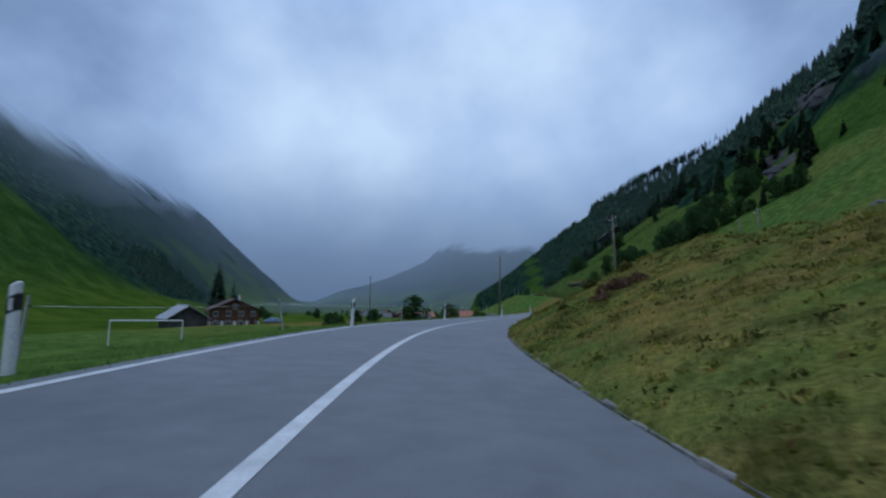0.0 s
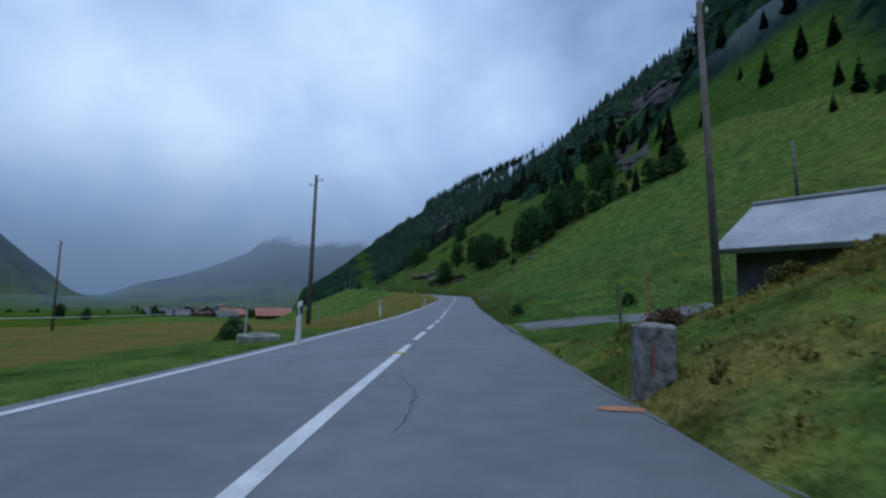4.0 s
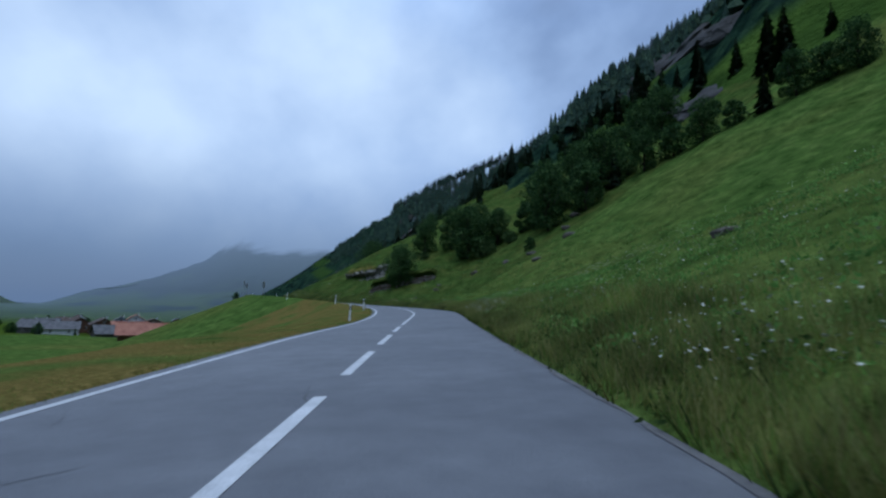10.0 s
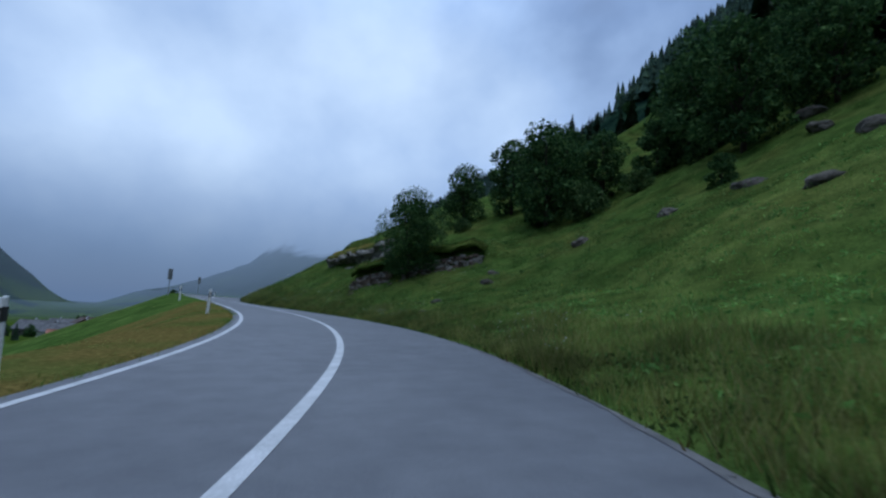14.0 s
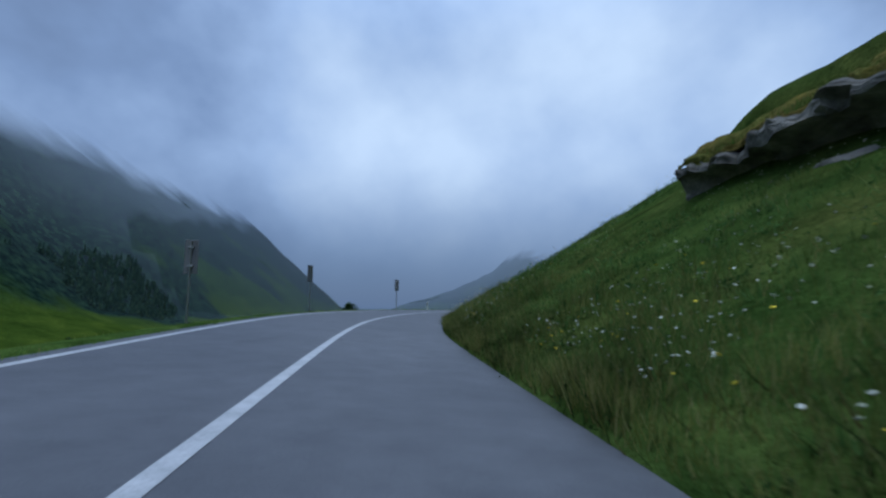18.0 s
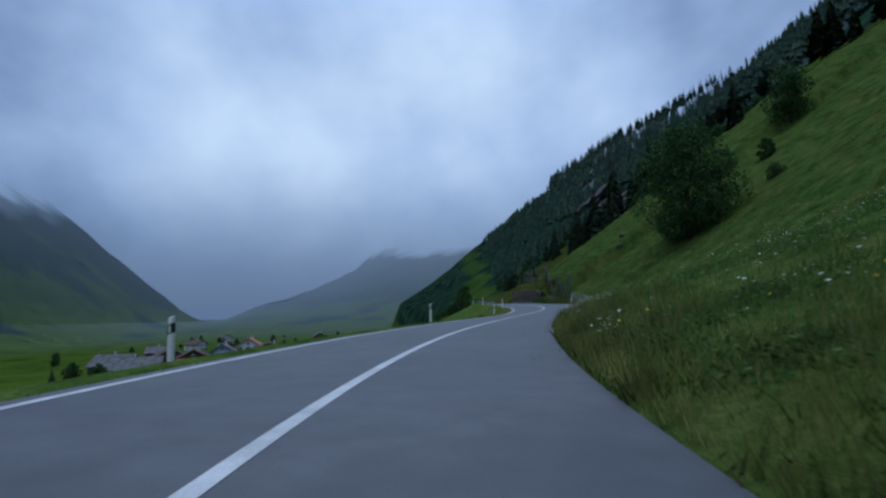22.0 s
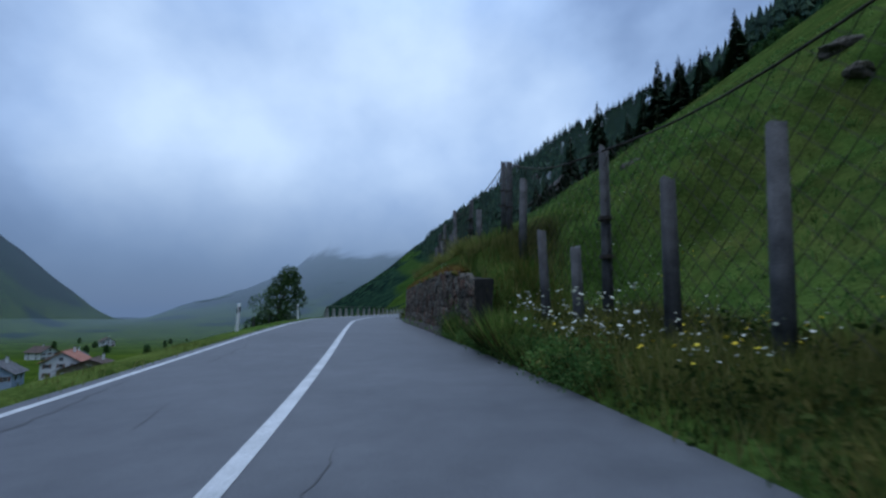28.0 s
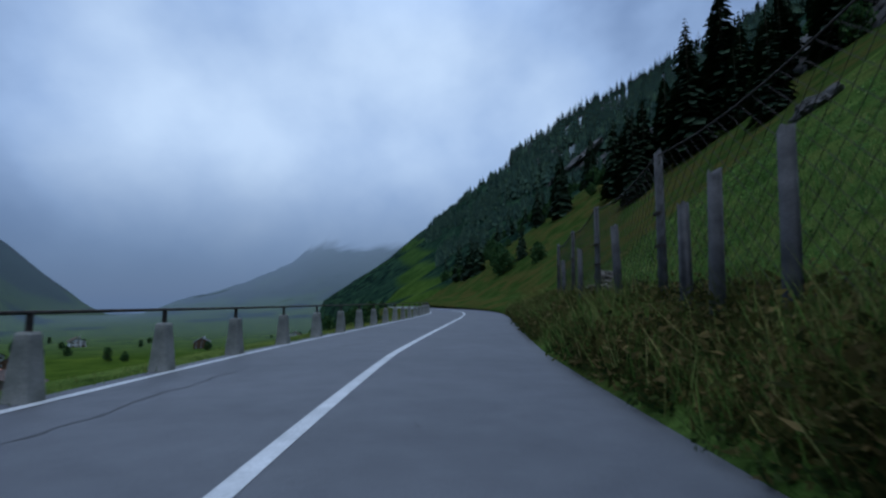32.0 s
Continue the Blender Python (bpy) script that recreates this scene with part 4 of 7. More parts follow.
# the rock ledge with its turf cap, above the bend
def rock_ledge():
    t = thing("rock_ledge", (44.8, 181.1, ground(44.8, 181.1)), "grey overhanging rock ledge capped with rough turf", "rock", "rocks on the hillside")
    org = Matrix.Translation(t.matrix_world.translation).inverted()
    dx, dy = 0.459, -0.888
    ox, oy = -0.888, -0.459
    st = []
    for i in range(53):
        k = i / 52
        w = 10.6 * k - 0.15
        bow = 0.95 * math.sin(math.pi * min(1, k * 0.93) ** 1.4) + 0.12 * math.sin(k * 23)
        z = 6.62 + 0.32 * ease(k / 0.6) + 0.95 * ease((k - 0.68) / 0.3) + 0.05 * math.sin(k * 31)
        st.append((44.8 + dx * w + ox * bow, 181.1 + dy * w + oy * bow, z, ox, oy))

    def rock(k):
        thick = 0.16 + 0.16 * math.sin(math.pi * k)
        cave = 0.75 * math.sin(math.pi * min(1, k / 0.66)) ** 0.7 if k < 0.66 else 0.10
        end = min(1, k / 0.05, (1 - k) / 0.05)
        e = 0.55 + 0.45 * end
        return densify([(-2.6, 0.55), (-1.5, 0.62 * e), (-0.7, 0.34 * e), (-0.08, 0.06), (0.0, -0.04), (-0.03, -thick), (-0.25 - 0.5 * cave, -thick - 0.12), (-0.35 - cave, -0.85), (-0.15, -1.35), (0.25, -2.1)], 4)

    me = swept("rock", st, rock, ROCK_PALE, 0.20, 1.3)
    me.transform(org)
    part("rock", me, None, t, "pale weathered rock with a dark hollow under its lip")

    def turf(k):
        back = 0.22 + 0.55 * max(0.0, noise.noise(Vector((k * 7.0, 2.2, 0.4)))) + 0.75 * ease((k - 0.30) / 0.06) * ease((0.50 - k) / 0.06) + 0.85 * ease((k - 0.62) / 0.06)
        lift = lambda b: 0.06 + 0.62 * min(1, b / 1.5) ** 0.9
        return densify([(-back + 0.10, lift(back) - 0.16), (-back + 0.08, lift(back) + 0.02), (-back - 0.15, lift(back) + 0.16), (-back - 0.9, lift(back + 0.9) + 0.42), (-3.2, 1.30), (-4.6, 0.65)], 3)

    cap = swept("turf_cap", st, turf, MOOR, 0.10, 1.9, True)
    cap.transform(org)
    part("turf_cap", cap, None, t, "brownish-green turf cap")
    return st


LEDGE = rock_ledge()


def block_meshes(n, mat, seed):
    """Roughly squared stones of unit size."""
    res = []
    for k in range(n):
        rng = random.Random(seed + k)
        bm = bmesh.new()
        box(bm, 0, 0, 0, 1, 1, 1, 0.13)
        for v in bm.verts:
            v.co += Vector((rng.uniform(-1, 1), rng.uniform(-1, 1), rng.uniform(-1, 1))) * 0.10
        res.append(bm_mesh("stone", bm, mat))
    return res


# the tumbled dry wall under the terrace
def dry_wall():
    w = thing("dry_stone_wall", (45.1, 165.2, ground(45.1, 165.2)), "low tumbled dry-stone wall of brown and grey stones", "stone wall")
    inv = w.matrix_world.inverted()
    kinds = block_meshes(4, ROCK_BROWN, 300) + block_meshes(3, ROCK_PALE, 320)
    rng = random.Random(8)
    ax, ay, ox, oy = 0.856, -0.518, -0.518, -0.856
    for course in range(6):
        a = rng.uniform(0.0, 0.2)
        while a < 9.4:
            ln = rng.uniform(0.16, 0.46) * (1.5 if rng.random() < 0.12 else 1)
            top = 1.02 - 0.10 * abs(math.sin(a * 0.9)) - 0.35 * max(0, a - 7.5) / 2
            if course * 0.17 < top and rng.random() > 0.10 and not 2.9 < a < 3.7:
                back = 0.20 + 0.055 * course + rng.uniform(-0.09, 0.07)
                x, y = 45.1 + ax * (a + ln / 2) - ox * back, 165.2 + ay * (a + ln / 2) - oy * back
                z = ground(45.1 + ax * a - ox * 0.1, 165.2 + ay * a - oy * 0.1) + 0.05 + 0.165 * course
                ob = new("stone", rng.choice(kinds))
                ob.parent = w
                ob.matrix_basis = inv @ pose(x, y, z, rng.uniform(-9, 9), rng.uniform(-9, 9), -31 + rng.uniform(-14, 14)) @ Matrix.Diagonal((ln, rng.uniform(0.3, 0.45), rng.uniform(0.15, 0.22), 1))
            a += ln + rng.uniform(0.0, 0.04)
    st = []
    for i in range(40):
        a = 0.15 + 9.6 * i / 39
        x, y = 45.1 + ax * a - ox * 0.42, 165.2 + ay * a - oy * 0.42
        st.append((x, y, ground(45.1 + ax * a - ox * 1.1, 165.2 + ay * a - oy * 1.1) + 0.05 * math.sin(a * 3.1), ox, oy))
    lip = lambda k: densify([(-0.15, -0.38), (0.16 + 0.08 * math.sin(k * 29), -0.40 + 0.06 * math.sin(k * 41)), (0.30 + 0.08 * math.sin(k * 17), -0.24), (0.20, -0.06), (-0.1, 0.05), (-0.7, 0.08), (-1.6, -0.20)], 3)
    me = swept("turf_edge", st, lip, GRASS, 0.09, 2.2, True)
    me.transform(inv)
    part("turf_edge", me, None, w, "overhanging grass turf along the wall top")
    return st


TERRACE = dry_wall()
rr = random.Random(8)
for k in range(26):
    a = rr.uniform(-0.2, 9.0)
    o = rr.uniform(0.25, 0.9)
    sz = rr.uniform(0.07, 0.19)
    boulder(45.1 + 0.856 * a - 0.518 * o, 165.2 - 0.518 * a - 0.856 * o, (sz * rr.uniform(1, 1.5), sz, sz * rr.uniform(0.5, 0.9)), 0.02, rr.uniform(0, 180), "loose brownish stone fallen from a dry wall", WALL_ROCKS, name="wall_stone_loose", cat="stone", i=k)
for k, (bx, by, sz) in enumerate(((48.2, 153.2, 0.28), (51.6, 155.0, 0.4), (52.5, 156.4, 0.35), (46.9, 151.4, 0.2), (56.0, 152.5, 0.5), (58.5, 149.0, 0.5), (60.5, 146.0, 0.55),
                                  (63.4, 142.3, 0.75), (66.0, 146.5, 0.6), (70.0, 150.0, 0.8), (58.0, 141.0, 0.5), (69.4, 272.5, 0.5), (67.8, 271.0, 0.35), (76.0, 268.0, 0.5), (72.5, 262.0, 0.35),
                                  (64.5, 292.5, 0.45), (68.5, 318.0, 0.9), (71.0, 322.0, 0.8), (40.5, 104.0, 0.35), (57.4, 262.6, 0.5), (53.0, 60.5, 0.9), (64.0, 276.5, 0.4), (80.0, 276.0, 0.6), (86.0, 283.0, 0.6))):
    boulder(bx, by, (sz * 1.4, sz, sz * 0.7), sz * 0.15, k * 47, "weathered grey boulder half sunk in the meadow", ROCKS, 10, i=k)
for k, (bx, by, sx, sy, sz) in enumerate(((116, 166, 5.5, 8, 1.8), (128, 186, 5, 9, 1.8), (143, 180, 5, 8, 1.8), (160, 205, 14, 20, 3.5), (172, 240, 15, 22, 3.5), (84, 321, 1.0, 1.7, 0.8), (90, 318, 0.9, 1.6, 0.7), (112, 335, 6, 10, 2.0), (122, 366, 8, 16, 2.5),
                                          (140, 420, 10, 22, 3.0), (150, 455, 10, 20, 3.0), (170, 520, 12, 30, 4), (190, 600, 14, 36, 4), (185, 300, 15, 26, 4))):
    sp, up_ = locate(np.array([bx]), np.array([by]))
    h0, h1 = ground(bx - 4, by), ground(bx + 4, by)
    ob = new("cliff", CLIFFS[k % 3])
    ob.matrix_world = pose(bx, by, (h0 + h1) / 2 - 0.2 * sz, 0, 0, heading_at(float(sp[0]))) @ pose(0, 0, 0, 0, -math.degrees(math.atan2(h1 - h0, 8)) - 8, 0) @ Matrix.Diagonal((sx, sy, sz, 1))
    tagged(ob, "dark fractured cliff face in the mountainside", "cliff", "rocks on the hillside")


# ---------------------------------------------------------------- trees
def spruce_meshes(seed, h, full=1.0):
    rng = random.Random(seed)
    bm = bmesh.new()
    tube(bm, (0, 0, -0.4), (0, 0, h * 0.97), h * 0.018, 0.015, 7)
    trunk = bm_mesh("trunk", bm, BARK, True)
    V, F = [], []
    tiers = int((h * 1.9 + 8) * full)
    for i in range(tiers):
        k = i / (tiers - 1)
        z = h * (0.07 + 0.92 * k)
        reach = h * (0.21 * (1 - k) ** 0.85 + 0.012)
        n = max(5, int((15 * (1 - k) + 5) * full))
        for j in range(n):
            a = 2 * math.pi * (j + rng.random()) / n
            r = reach * rng.uniform(0.62, 1.12)
            droop = r * rng.uniform(0.22, 0.5)
            wd = (r * rng.uniform(0.16, 0.27) + 0.05) / full
            c, s_ = math.cos(a), math.sin(a)
            up_ = 0.10 * r
            pts = [(0.0, 0.0, up_), (0.5 * r, wd, 0.02 * r - droop * 0.3), (0.55 * r, -wd, 0.02 * r - droop * 0.35), (0.86 * r, wd * 0.55, -droop * 0.8), (0.82 * r, -wd * 0.6, -droop * 0.85), (r, 0.0, -droop)]
            b = len(V)
            for px, py, pz in pts:
                V.append((px * c - py * s_, px * s_ + py * c, z + pz + rng.uniform(-0.03, 0.03)))
            F += [(b, b + 2, b + 1), (b + 1, b + 2, b + 4, b + 3), (b + 3, b + 4, b + 5)]
    return trunk, mesh_of("crown", V, F, NEEDLES, False)


def leaf_tree_meshes(seed, h, width, leaves, mat, low=0.18, leaf=0.2, lobes=11, sway=(0.0, 0.0)):
    rng = random.Random(seed)
    npr = np.random.RandomState(seed)
    bm = bmesh.new()
    tube(bm, (0, 0, -0.3), (0.05 * h * rng.uniform(-1, 1), 0.04 * h * rng.uniform(-1, 1), h * 0.42), h * 0.024, h * 0.015, 8)
    centres = []
    for i in range(lobes):
        a, k = 2.4 * i + rng.random(), (i + 0.5) / lobes
        z = h * (low + (0.97 - low) * k)
        bulge = math.sin(math.pi * min(1, 0.22 + 0.74 * k))
        r = width * 0.5 * bulge * rng.uniform(0.35, 0.72)
        cx, cy = r * math.cos(a) + sway[0] * z * k, r * math.sin(a) + sway[1] * z * k
        centres.append((cx, cy, z, width * rng.uniform(0.13, 0.26)))
        tube(bm, (0, 0, h * (0.14 + 0.25 * k)), (cx, cy, z), h * 0.009, h * 0.003, 5)
    trunk = bm_mesh("trunk", bm, BARK, True)
    C = np.array(centres)
    pick = npr.randint(0, lobes, leaves)
    d = npr.normal(size=(leaves, 3))
    d /= np.linalg.norm(d, axis=1)[:, None]
    rad = C[pick, 3] * npr.uniform(0.45, 1.15, leaves) ** 0.6
    P = C[pick, :3] + d * rad[:, None] * np.array([1, 1, 0.8])
    P[:, 2] = np.maximum(P[:, 2], h * low * 0.5)
    a = npr.normal(size=(leaves, 3)) + d * 0.6
    a /= np.linalg.norm(a, axis=1)[:, None]
    b = np.cross(a, npr.normal(size=(leaves, 3)))
    b /= np.linalg.norm(b, axis=1)[:, None]
    sz = leaf * npr.uniform(0.55, 1.25, leaves)[:, None]
    q = np.stack([P - a * sz, P + b * sz * 0.55 - np.array([0, 0, 0.15]) * sz, P + a * sz, P - b * sz * 0.55 - np.array([0, 0, 0.15]) * sz], 1).reshape(-1, 3)
    return trunk, mesh_of("crown", q, np.arange(leaves * 4).reshape(-1, 4), mat, False)


def tree_kind(name, meshes, label, category, group):
    t = thing(name, (0, 0, -400), label, category, group)
    part("trunk", meshes[0], None, t)
    part("crown", meshes[1], None, t)
    return t


def plant(proto, x, y, scale=1.0, turn=0.0, sink=0.1, wide=1.0):
    m = pose(x, y, ground(x, y) - sink, 0, 0, turn)
    c = copy_thing(proto, m)
    c.matrix_world = m @ Matrix.Diagonal((scale * wide, scale * wide, scale, 1))
    return c


SPRUCES = [spruce_meshes(1, 14.0), spruce_meshes(2, 11.0), spruce_meshes(3, 16.0)]
far_spruce = [tree_kind("spruce_tree", spruce_meshes(4 + k, (13.0, 10.0, 15.0)[k], 0.62), "dark green spruce high on the slope", "spruce", "spruces on the hillside") for k in range(3)]
spruce = [tree_kind("spruce_tree", m, "dark green spruce with drooping boughs on the slope", "spruce", "spruces on the hillside") for m in SPRUCES]
BROAD = [leaf_tree_meshes(11, 6.6, 6.2, 21000, LEAVES, 0.14, 0.085, 24), leaf_tree_meshes(12, 7.6, 7.0, 6500, LEAVES, 0.10, 0.165, 17), leaf_tree_meshes(13, 12.5, 12.5, 20000, LEAVES, 0.10, 0.17, 32), leaf_tree_meshes(14, 7.2, 5.6, 5000, LEAVES, 0.12, 0.16, 14)]
BROAD.append(leaf_tree_meshes(19, 4.5, 3.7, 9500, LEAVES_PALE, 0.10, 0.072, 21, (0.16, -0.06)))
broad = [tree_kind("broadleaf_tree", m, "dense dark green broadleaf tree on the grassy slope", "tree", "broadleaf trees") for m in BROAD]
BUSHES = [leaf_tree_meshes(21, 2.6, 2.9, 3200, LEAVES, 0.05, 0.10, 12), leaf_tree_meshes(22, 1.5, 2.3, 2200, LEAVES_PALE, 0.03, 0.09, 10)]
far_bush = tree_kind("bush", leaf_tree_meshes(23, 2.6, 3.0, 800, LEAVES, 0.04, 0.20, 14), "rounded leafy green bush on the hillside", "bush", "bushes")
bush = [tree_kind("bush", m, "rounded leafy green bush in the grass", "bush", "bushes") for m in BUSHES]

plant(broad[0], 48.9, 162.9, 0.9, 30)            # on the ledge by the bend
plant(broad[1], 60.2, 164.0, 1.05, 80)
plant(bush[1], 61.3, 160.2, 1.5, 10)
plant(broad[2], 69.0, 256.5, 1.0, 40)           # the big one above the meadow
plant(broad[1], 94.0, 268.5, 1.1, 10)
plant(broad[4], 49.3, 298.2, 1.06, 0, 0.2)     # beside the road on the valley side
plant(bush[0], 47.6, 299.5, 0.8, 20)
plant(bush[1], 49.0, 297.6, 0.6, 50)
for i, (x, y, sc) in enumerate(((57.5, 175.9, 0.8), (60.5, 171.0, 1.0), (63.5, 167.0, 0.95), (66.6, 151.7, 1.2), (70.5, 158.0, 1.25), (74.0, 163.0, 1.1), (78.0, 168.0, 1.2), (71.0, 149.0, 1.0),
                                (77.0, 153.0, 1.2), (83.0, 160.0, 1.2), (86.0, 170.0, 1.3), (92.0, 166.0, 1.2), (99.0, 162.0, 1.3), (66.0, 176.0, 0.9), (104.0, 172.0, 1.3), (112.0, 178.0, 1.2), (98.0, 185.0, 1.1))):
    plant(broad[(1, 3)[i % 2]], x, y, sc, i * 61, 0.3, 1.0 + 0.1 * (i % 3))
crest = ((65.5, 164.0), (69.9, 162.7), (71.8, 157.3), (74.2, 153.3), (76.8, 149.9), (78.8, 146.2), (81.6, 143.6), (83.4, 140.3), (84.7, 136.7), (86.4, 133.8), (87.9, 130.9), (89.6, 128.4), (90.8, 125.7))
for i, (x, y) in enumerate(crest):
    plant((broad[3], bush[0], broad[1], bush[0], spruce[1])[i % 5], x, y, (0.85, 1.8, 0.8, 1.4, 0.6)[i % 5], i * 47, 0.2)
for i, (x, y, sc) in enumerate(((-2.9, 50.4, 1.15), (0.6, 46.8, 0.85), (-4.9, 28.6, 0.34), (-5.6, 27.0, 0.42), (-6.4, 28.6, 0.4), (-7.2, 36.6, 0.5), (-8.2, 38.0, 0.45), (-12.0, 38.0, 0.8), (-6.0, 44.0, 0.7), (4.0, 60.0, 0.55), (63.5, 163.5, 1.0), (65.0, 159.0, 1.1),
                                (68.0, 156.0, 1.0), (56.0, 172.0, 0.8), (62.0, 149.0, 0.7), (80.0, 150.0, 1.2), (75.0, 262.0, 0.8), (78.0, 254.0, 1.0), (84.0, 262.0, 1.0), (26.5, 41.5, 0.7), (17.6, 47.2, 0.42), (18.9, 48.0, 0.5), (20.7, 57.1, 0.3), (4.2, 53.6, 0.35), (16.8, 60.4, 0.3), (90.0, 290.0, 1.0), (98.0, 150.0, 1.1), (46.0, 262.0, 0.3), (27.5, 202.0, 0.6))):
    plant(bush[i % 2], x, y, sc, i * 83, 0.15)
for i, (x, y, sc) in enumerate(((-60.5, 136.0, 1.25), (-58.0, 139.0, 1.2), (-63.0, 140.0, 1.15), (112, 150, 0.9), (120, 162, 0.9), (104, 142, 0.8), (126, 176, 0.9), (132, 188, 1.0), (110, 300, 0.7), (104, 312, 0.8), (99, 322, 0.75),
                                (108, 328, 0.9), (95, 334, 0.8), (101, 344, 0.9), (93, 352, 0.75), (99, 362, 0.9), (106, 372, 0.9), (97, 380, 0.8), (110, 392, 0.9), (116, 350, 1.0), (121, 338, 0.9),
                                (99, 349, 1.25), (103, 345, 1.2), (107, 352, 1.3), (101, 356, 1.0), (110, 346, 1.2), (96, 354, 0.8), (98, 364, 0.9), (105, 362, 1.1), (113, 340, 1.2), (108, 338, 1.0), (118, 346, 1.2), (120, 285, 0.8), (128, 296, 0.9), (114, 268, 0.7), (135, 280, 1.0), (-40, 330, 0.5), (-38, 372, 0.5), (-8, 402, 0.45))):
    plant(spruce[i % 3], x, y, sc, i * 51, 0.3)
near_wood = random.Random(17)
for i in range(150):
    sv, uv = near_wood.uniform(-10, 335), near_wood.uniform(64, 104)
    x, y = spot(sv, uv)
    if 130 < sv < 200 and uv < 84:
        continue
    if wob(x, y, 17.0, 2.0) < (0.12 if sv < 70 else -0.25):
        continue
    if i % 4 == 3:
        plant(far_bush, float(x), float(y), near_wood.uniform(0.9, 2.0), i * 51, 0.2)
    else:
        plant(far_spruce[i % 3], float(x), float(y), near_wood.uniform(0.4, 0.95), i * 51, 0.3)
for i in range(110):
    x, y = spot(near_wood.uniform(60, 175), near_wood.uniform(72, 128))
    if wob(x, y, 22.0, 2.0) < 0.0:
        continue
    if i % 3 == 2:
        plant(far_bush, float(x), float(y), near_wood.uniform(0.8, 1.9), i * 51, 0.2)
    else:
        plant(far_spruce[i % 3], float(x), float(y), near_wood.uniform(0.3, 0.8), i * 51, 0.3)
for i in range(330):
    sv = 336 + 140 * near_wood.random()
    uv = near_wood.uniform(9, 100)
    x, y = spot(sv, uv)
    if (sv < 372 and uv < 36) or wob(x, y, 13.0, 2.0) < -0.28:
        continue
    if uv < 62 and i % 3:
        plant(far_bush, float(x), float(y), near_wood.uniform(0.6, 1.5), i * 51, 0.2)
    else:
        plant(far_spruce[i % 3], float(x), float(y), near_wood.uniform(0.3, 0.75), i * 51, 0.3)
for i in range(95):
    x, y = spot(near_wood.uniform(362, 470), near_wood.uniform(-62, -8))
    plant(far_bush, float(x), float(y), near_wood.uniform(0.5, 1.3), i * 51, 0.2)
vr = random.Random(31)
for i in range(34):
    x, y = vr.uniform(-150, 40), vr.uniform(300, 760)
    sp, up_ = locate(np.array([x]), np.array([y]))
    if float(up_[0]) > -34 or (-60 < x < 0 and 345 < y < 450):
        continue
    plant(far_bush if i % 3 else broad[3], x, y, vr.uniform(0.9, 1.9) if i % 3 else vr.uniform(0.5, 0.9), i * 37)
for x, y, sc in ((-52, 372, 2.0), (-64, 380, 2.0), (-40, 408, 2.2), (-3, 340, 1.6), (-16, 320, 1.6), (4, 330, 1.4), (-70, 410, 2.2), (-6, 425, 2.4), (14, 246, 0.8), (-24, 372, 1.5), (-60, 240, 1.6), (-48, 225, 1.3), (-75, 215, 1.5), (-90, 250, 2.0), (-34, 250, 1.4), (-80, 300, 2.0), (-110, 280, 2.2)):
    plant(far_bush, x, y, sc, x * 7)
HEATHS = [leaf_tree_meshes(31, 0.36, 1.3, 2600, HEATHER, 0.02, 0.04, 15), leaf_tree_meshes(32, 0.34, 0.8, 1900, HEATHER_GREEN, 0.02, 0.035, 11)]
heath = [tree_kind("heather_clump", HEATHS[0], "dark purplish-brown heather clump on the moor bank", "heather", "dwarf shrubs on the bank"),
         tree_kind("dwarf_shrub", HEATHS[1], "low dark olive dwarf shrub on the moor bank", "shrub", "dwarf shrubs on the bank")]
for i, (x, y, k, sc) in enumerate(((5.5, 16.9, 0, 0.78), (5.9, 16.8, 0, 0.86), (6.1, 16.5, 0, 0.79), (4.9, 15.9, 0, 0.51), (4.9, 15.3, 0, 0.54), (6.5, 16.6, 0, 0.82), (4.3, 18.0, 1, 0.81), (6.4, 21.7, 1, 1.1), (8.2, 22.4, 1, 1.2), (10.1, 34.8, 1, 1.0), (3.1, 13.3, 1, 0.45), (3.3, 15.4, 1, 0.3), (3.9, 15.8, 0, 0.31), (3.3, 14.5, 1, 0.3),
                                   (11.6, 32.8, 1, 1.1), (10.7, 31.2, 1, 0.9), (9.8, 29.2, 1, 0.8), (8.0, 30.4, 1, 0.7), (6.0, 31.1, 1, 0.55), (4.7, 25.4, 1, 0.6), (7.0, 27.2, 0, 0.6), (5.7, 28.8, 1, 0.6), (8.4, 35.0, 1, 0.9),
                                   (9.4, 37.5, 0, 0.7), (10.9, 38.2, 1, 0.8), (11.6, 40.5, 0, 0.8), (11.2, 44.6, 0, 0.75), (12.6, 43.6, 1, 0.9), (12.1, 46.7, 1, 0.7), (13.8, 45.4, 1, 0.6), (9.0, 39.7, 1, 0.6), (7.6, 33.3, 0, 0.5), (12.9, 36.2, 1, 1.2))):
    plant(heath[k], x, y, sc, i * 71, 0.05)
for proto in (*spruce, *far_spruce, *broad, *bush, far_bush, *heath):
    for o in (*proto.children_recursive, proto):
        bpy.data.objects.remove(o)


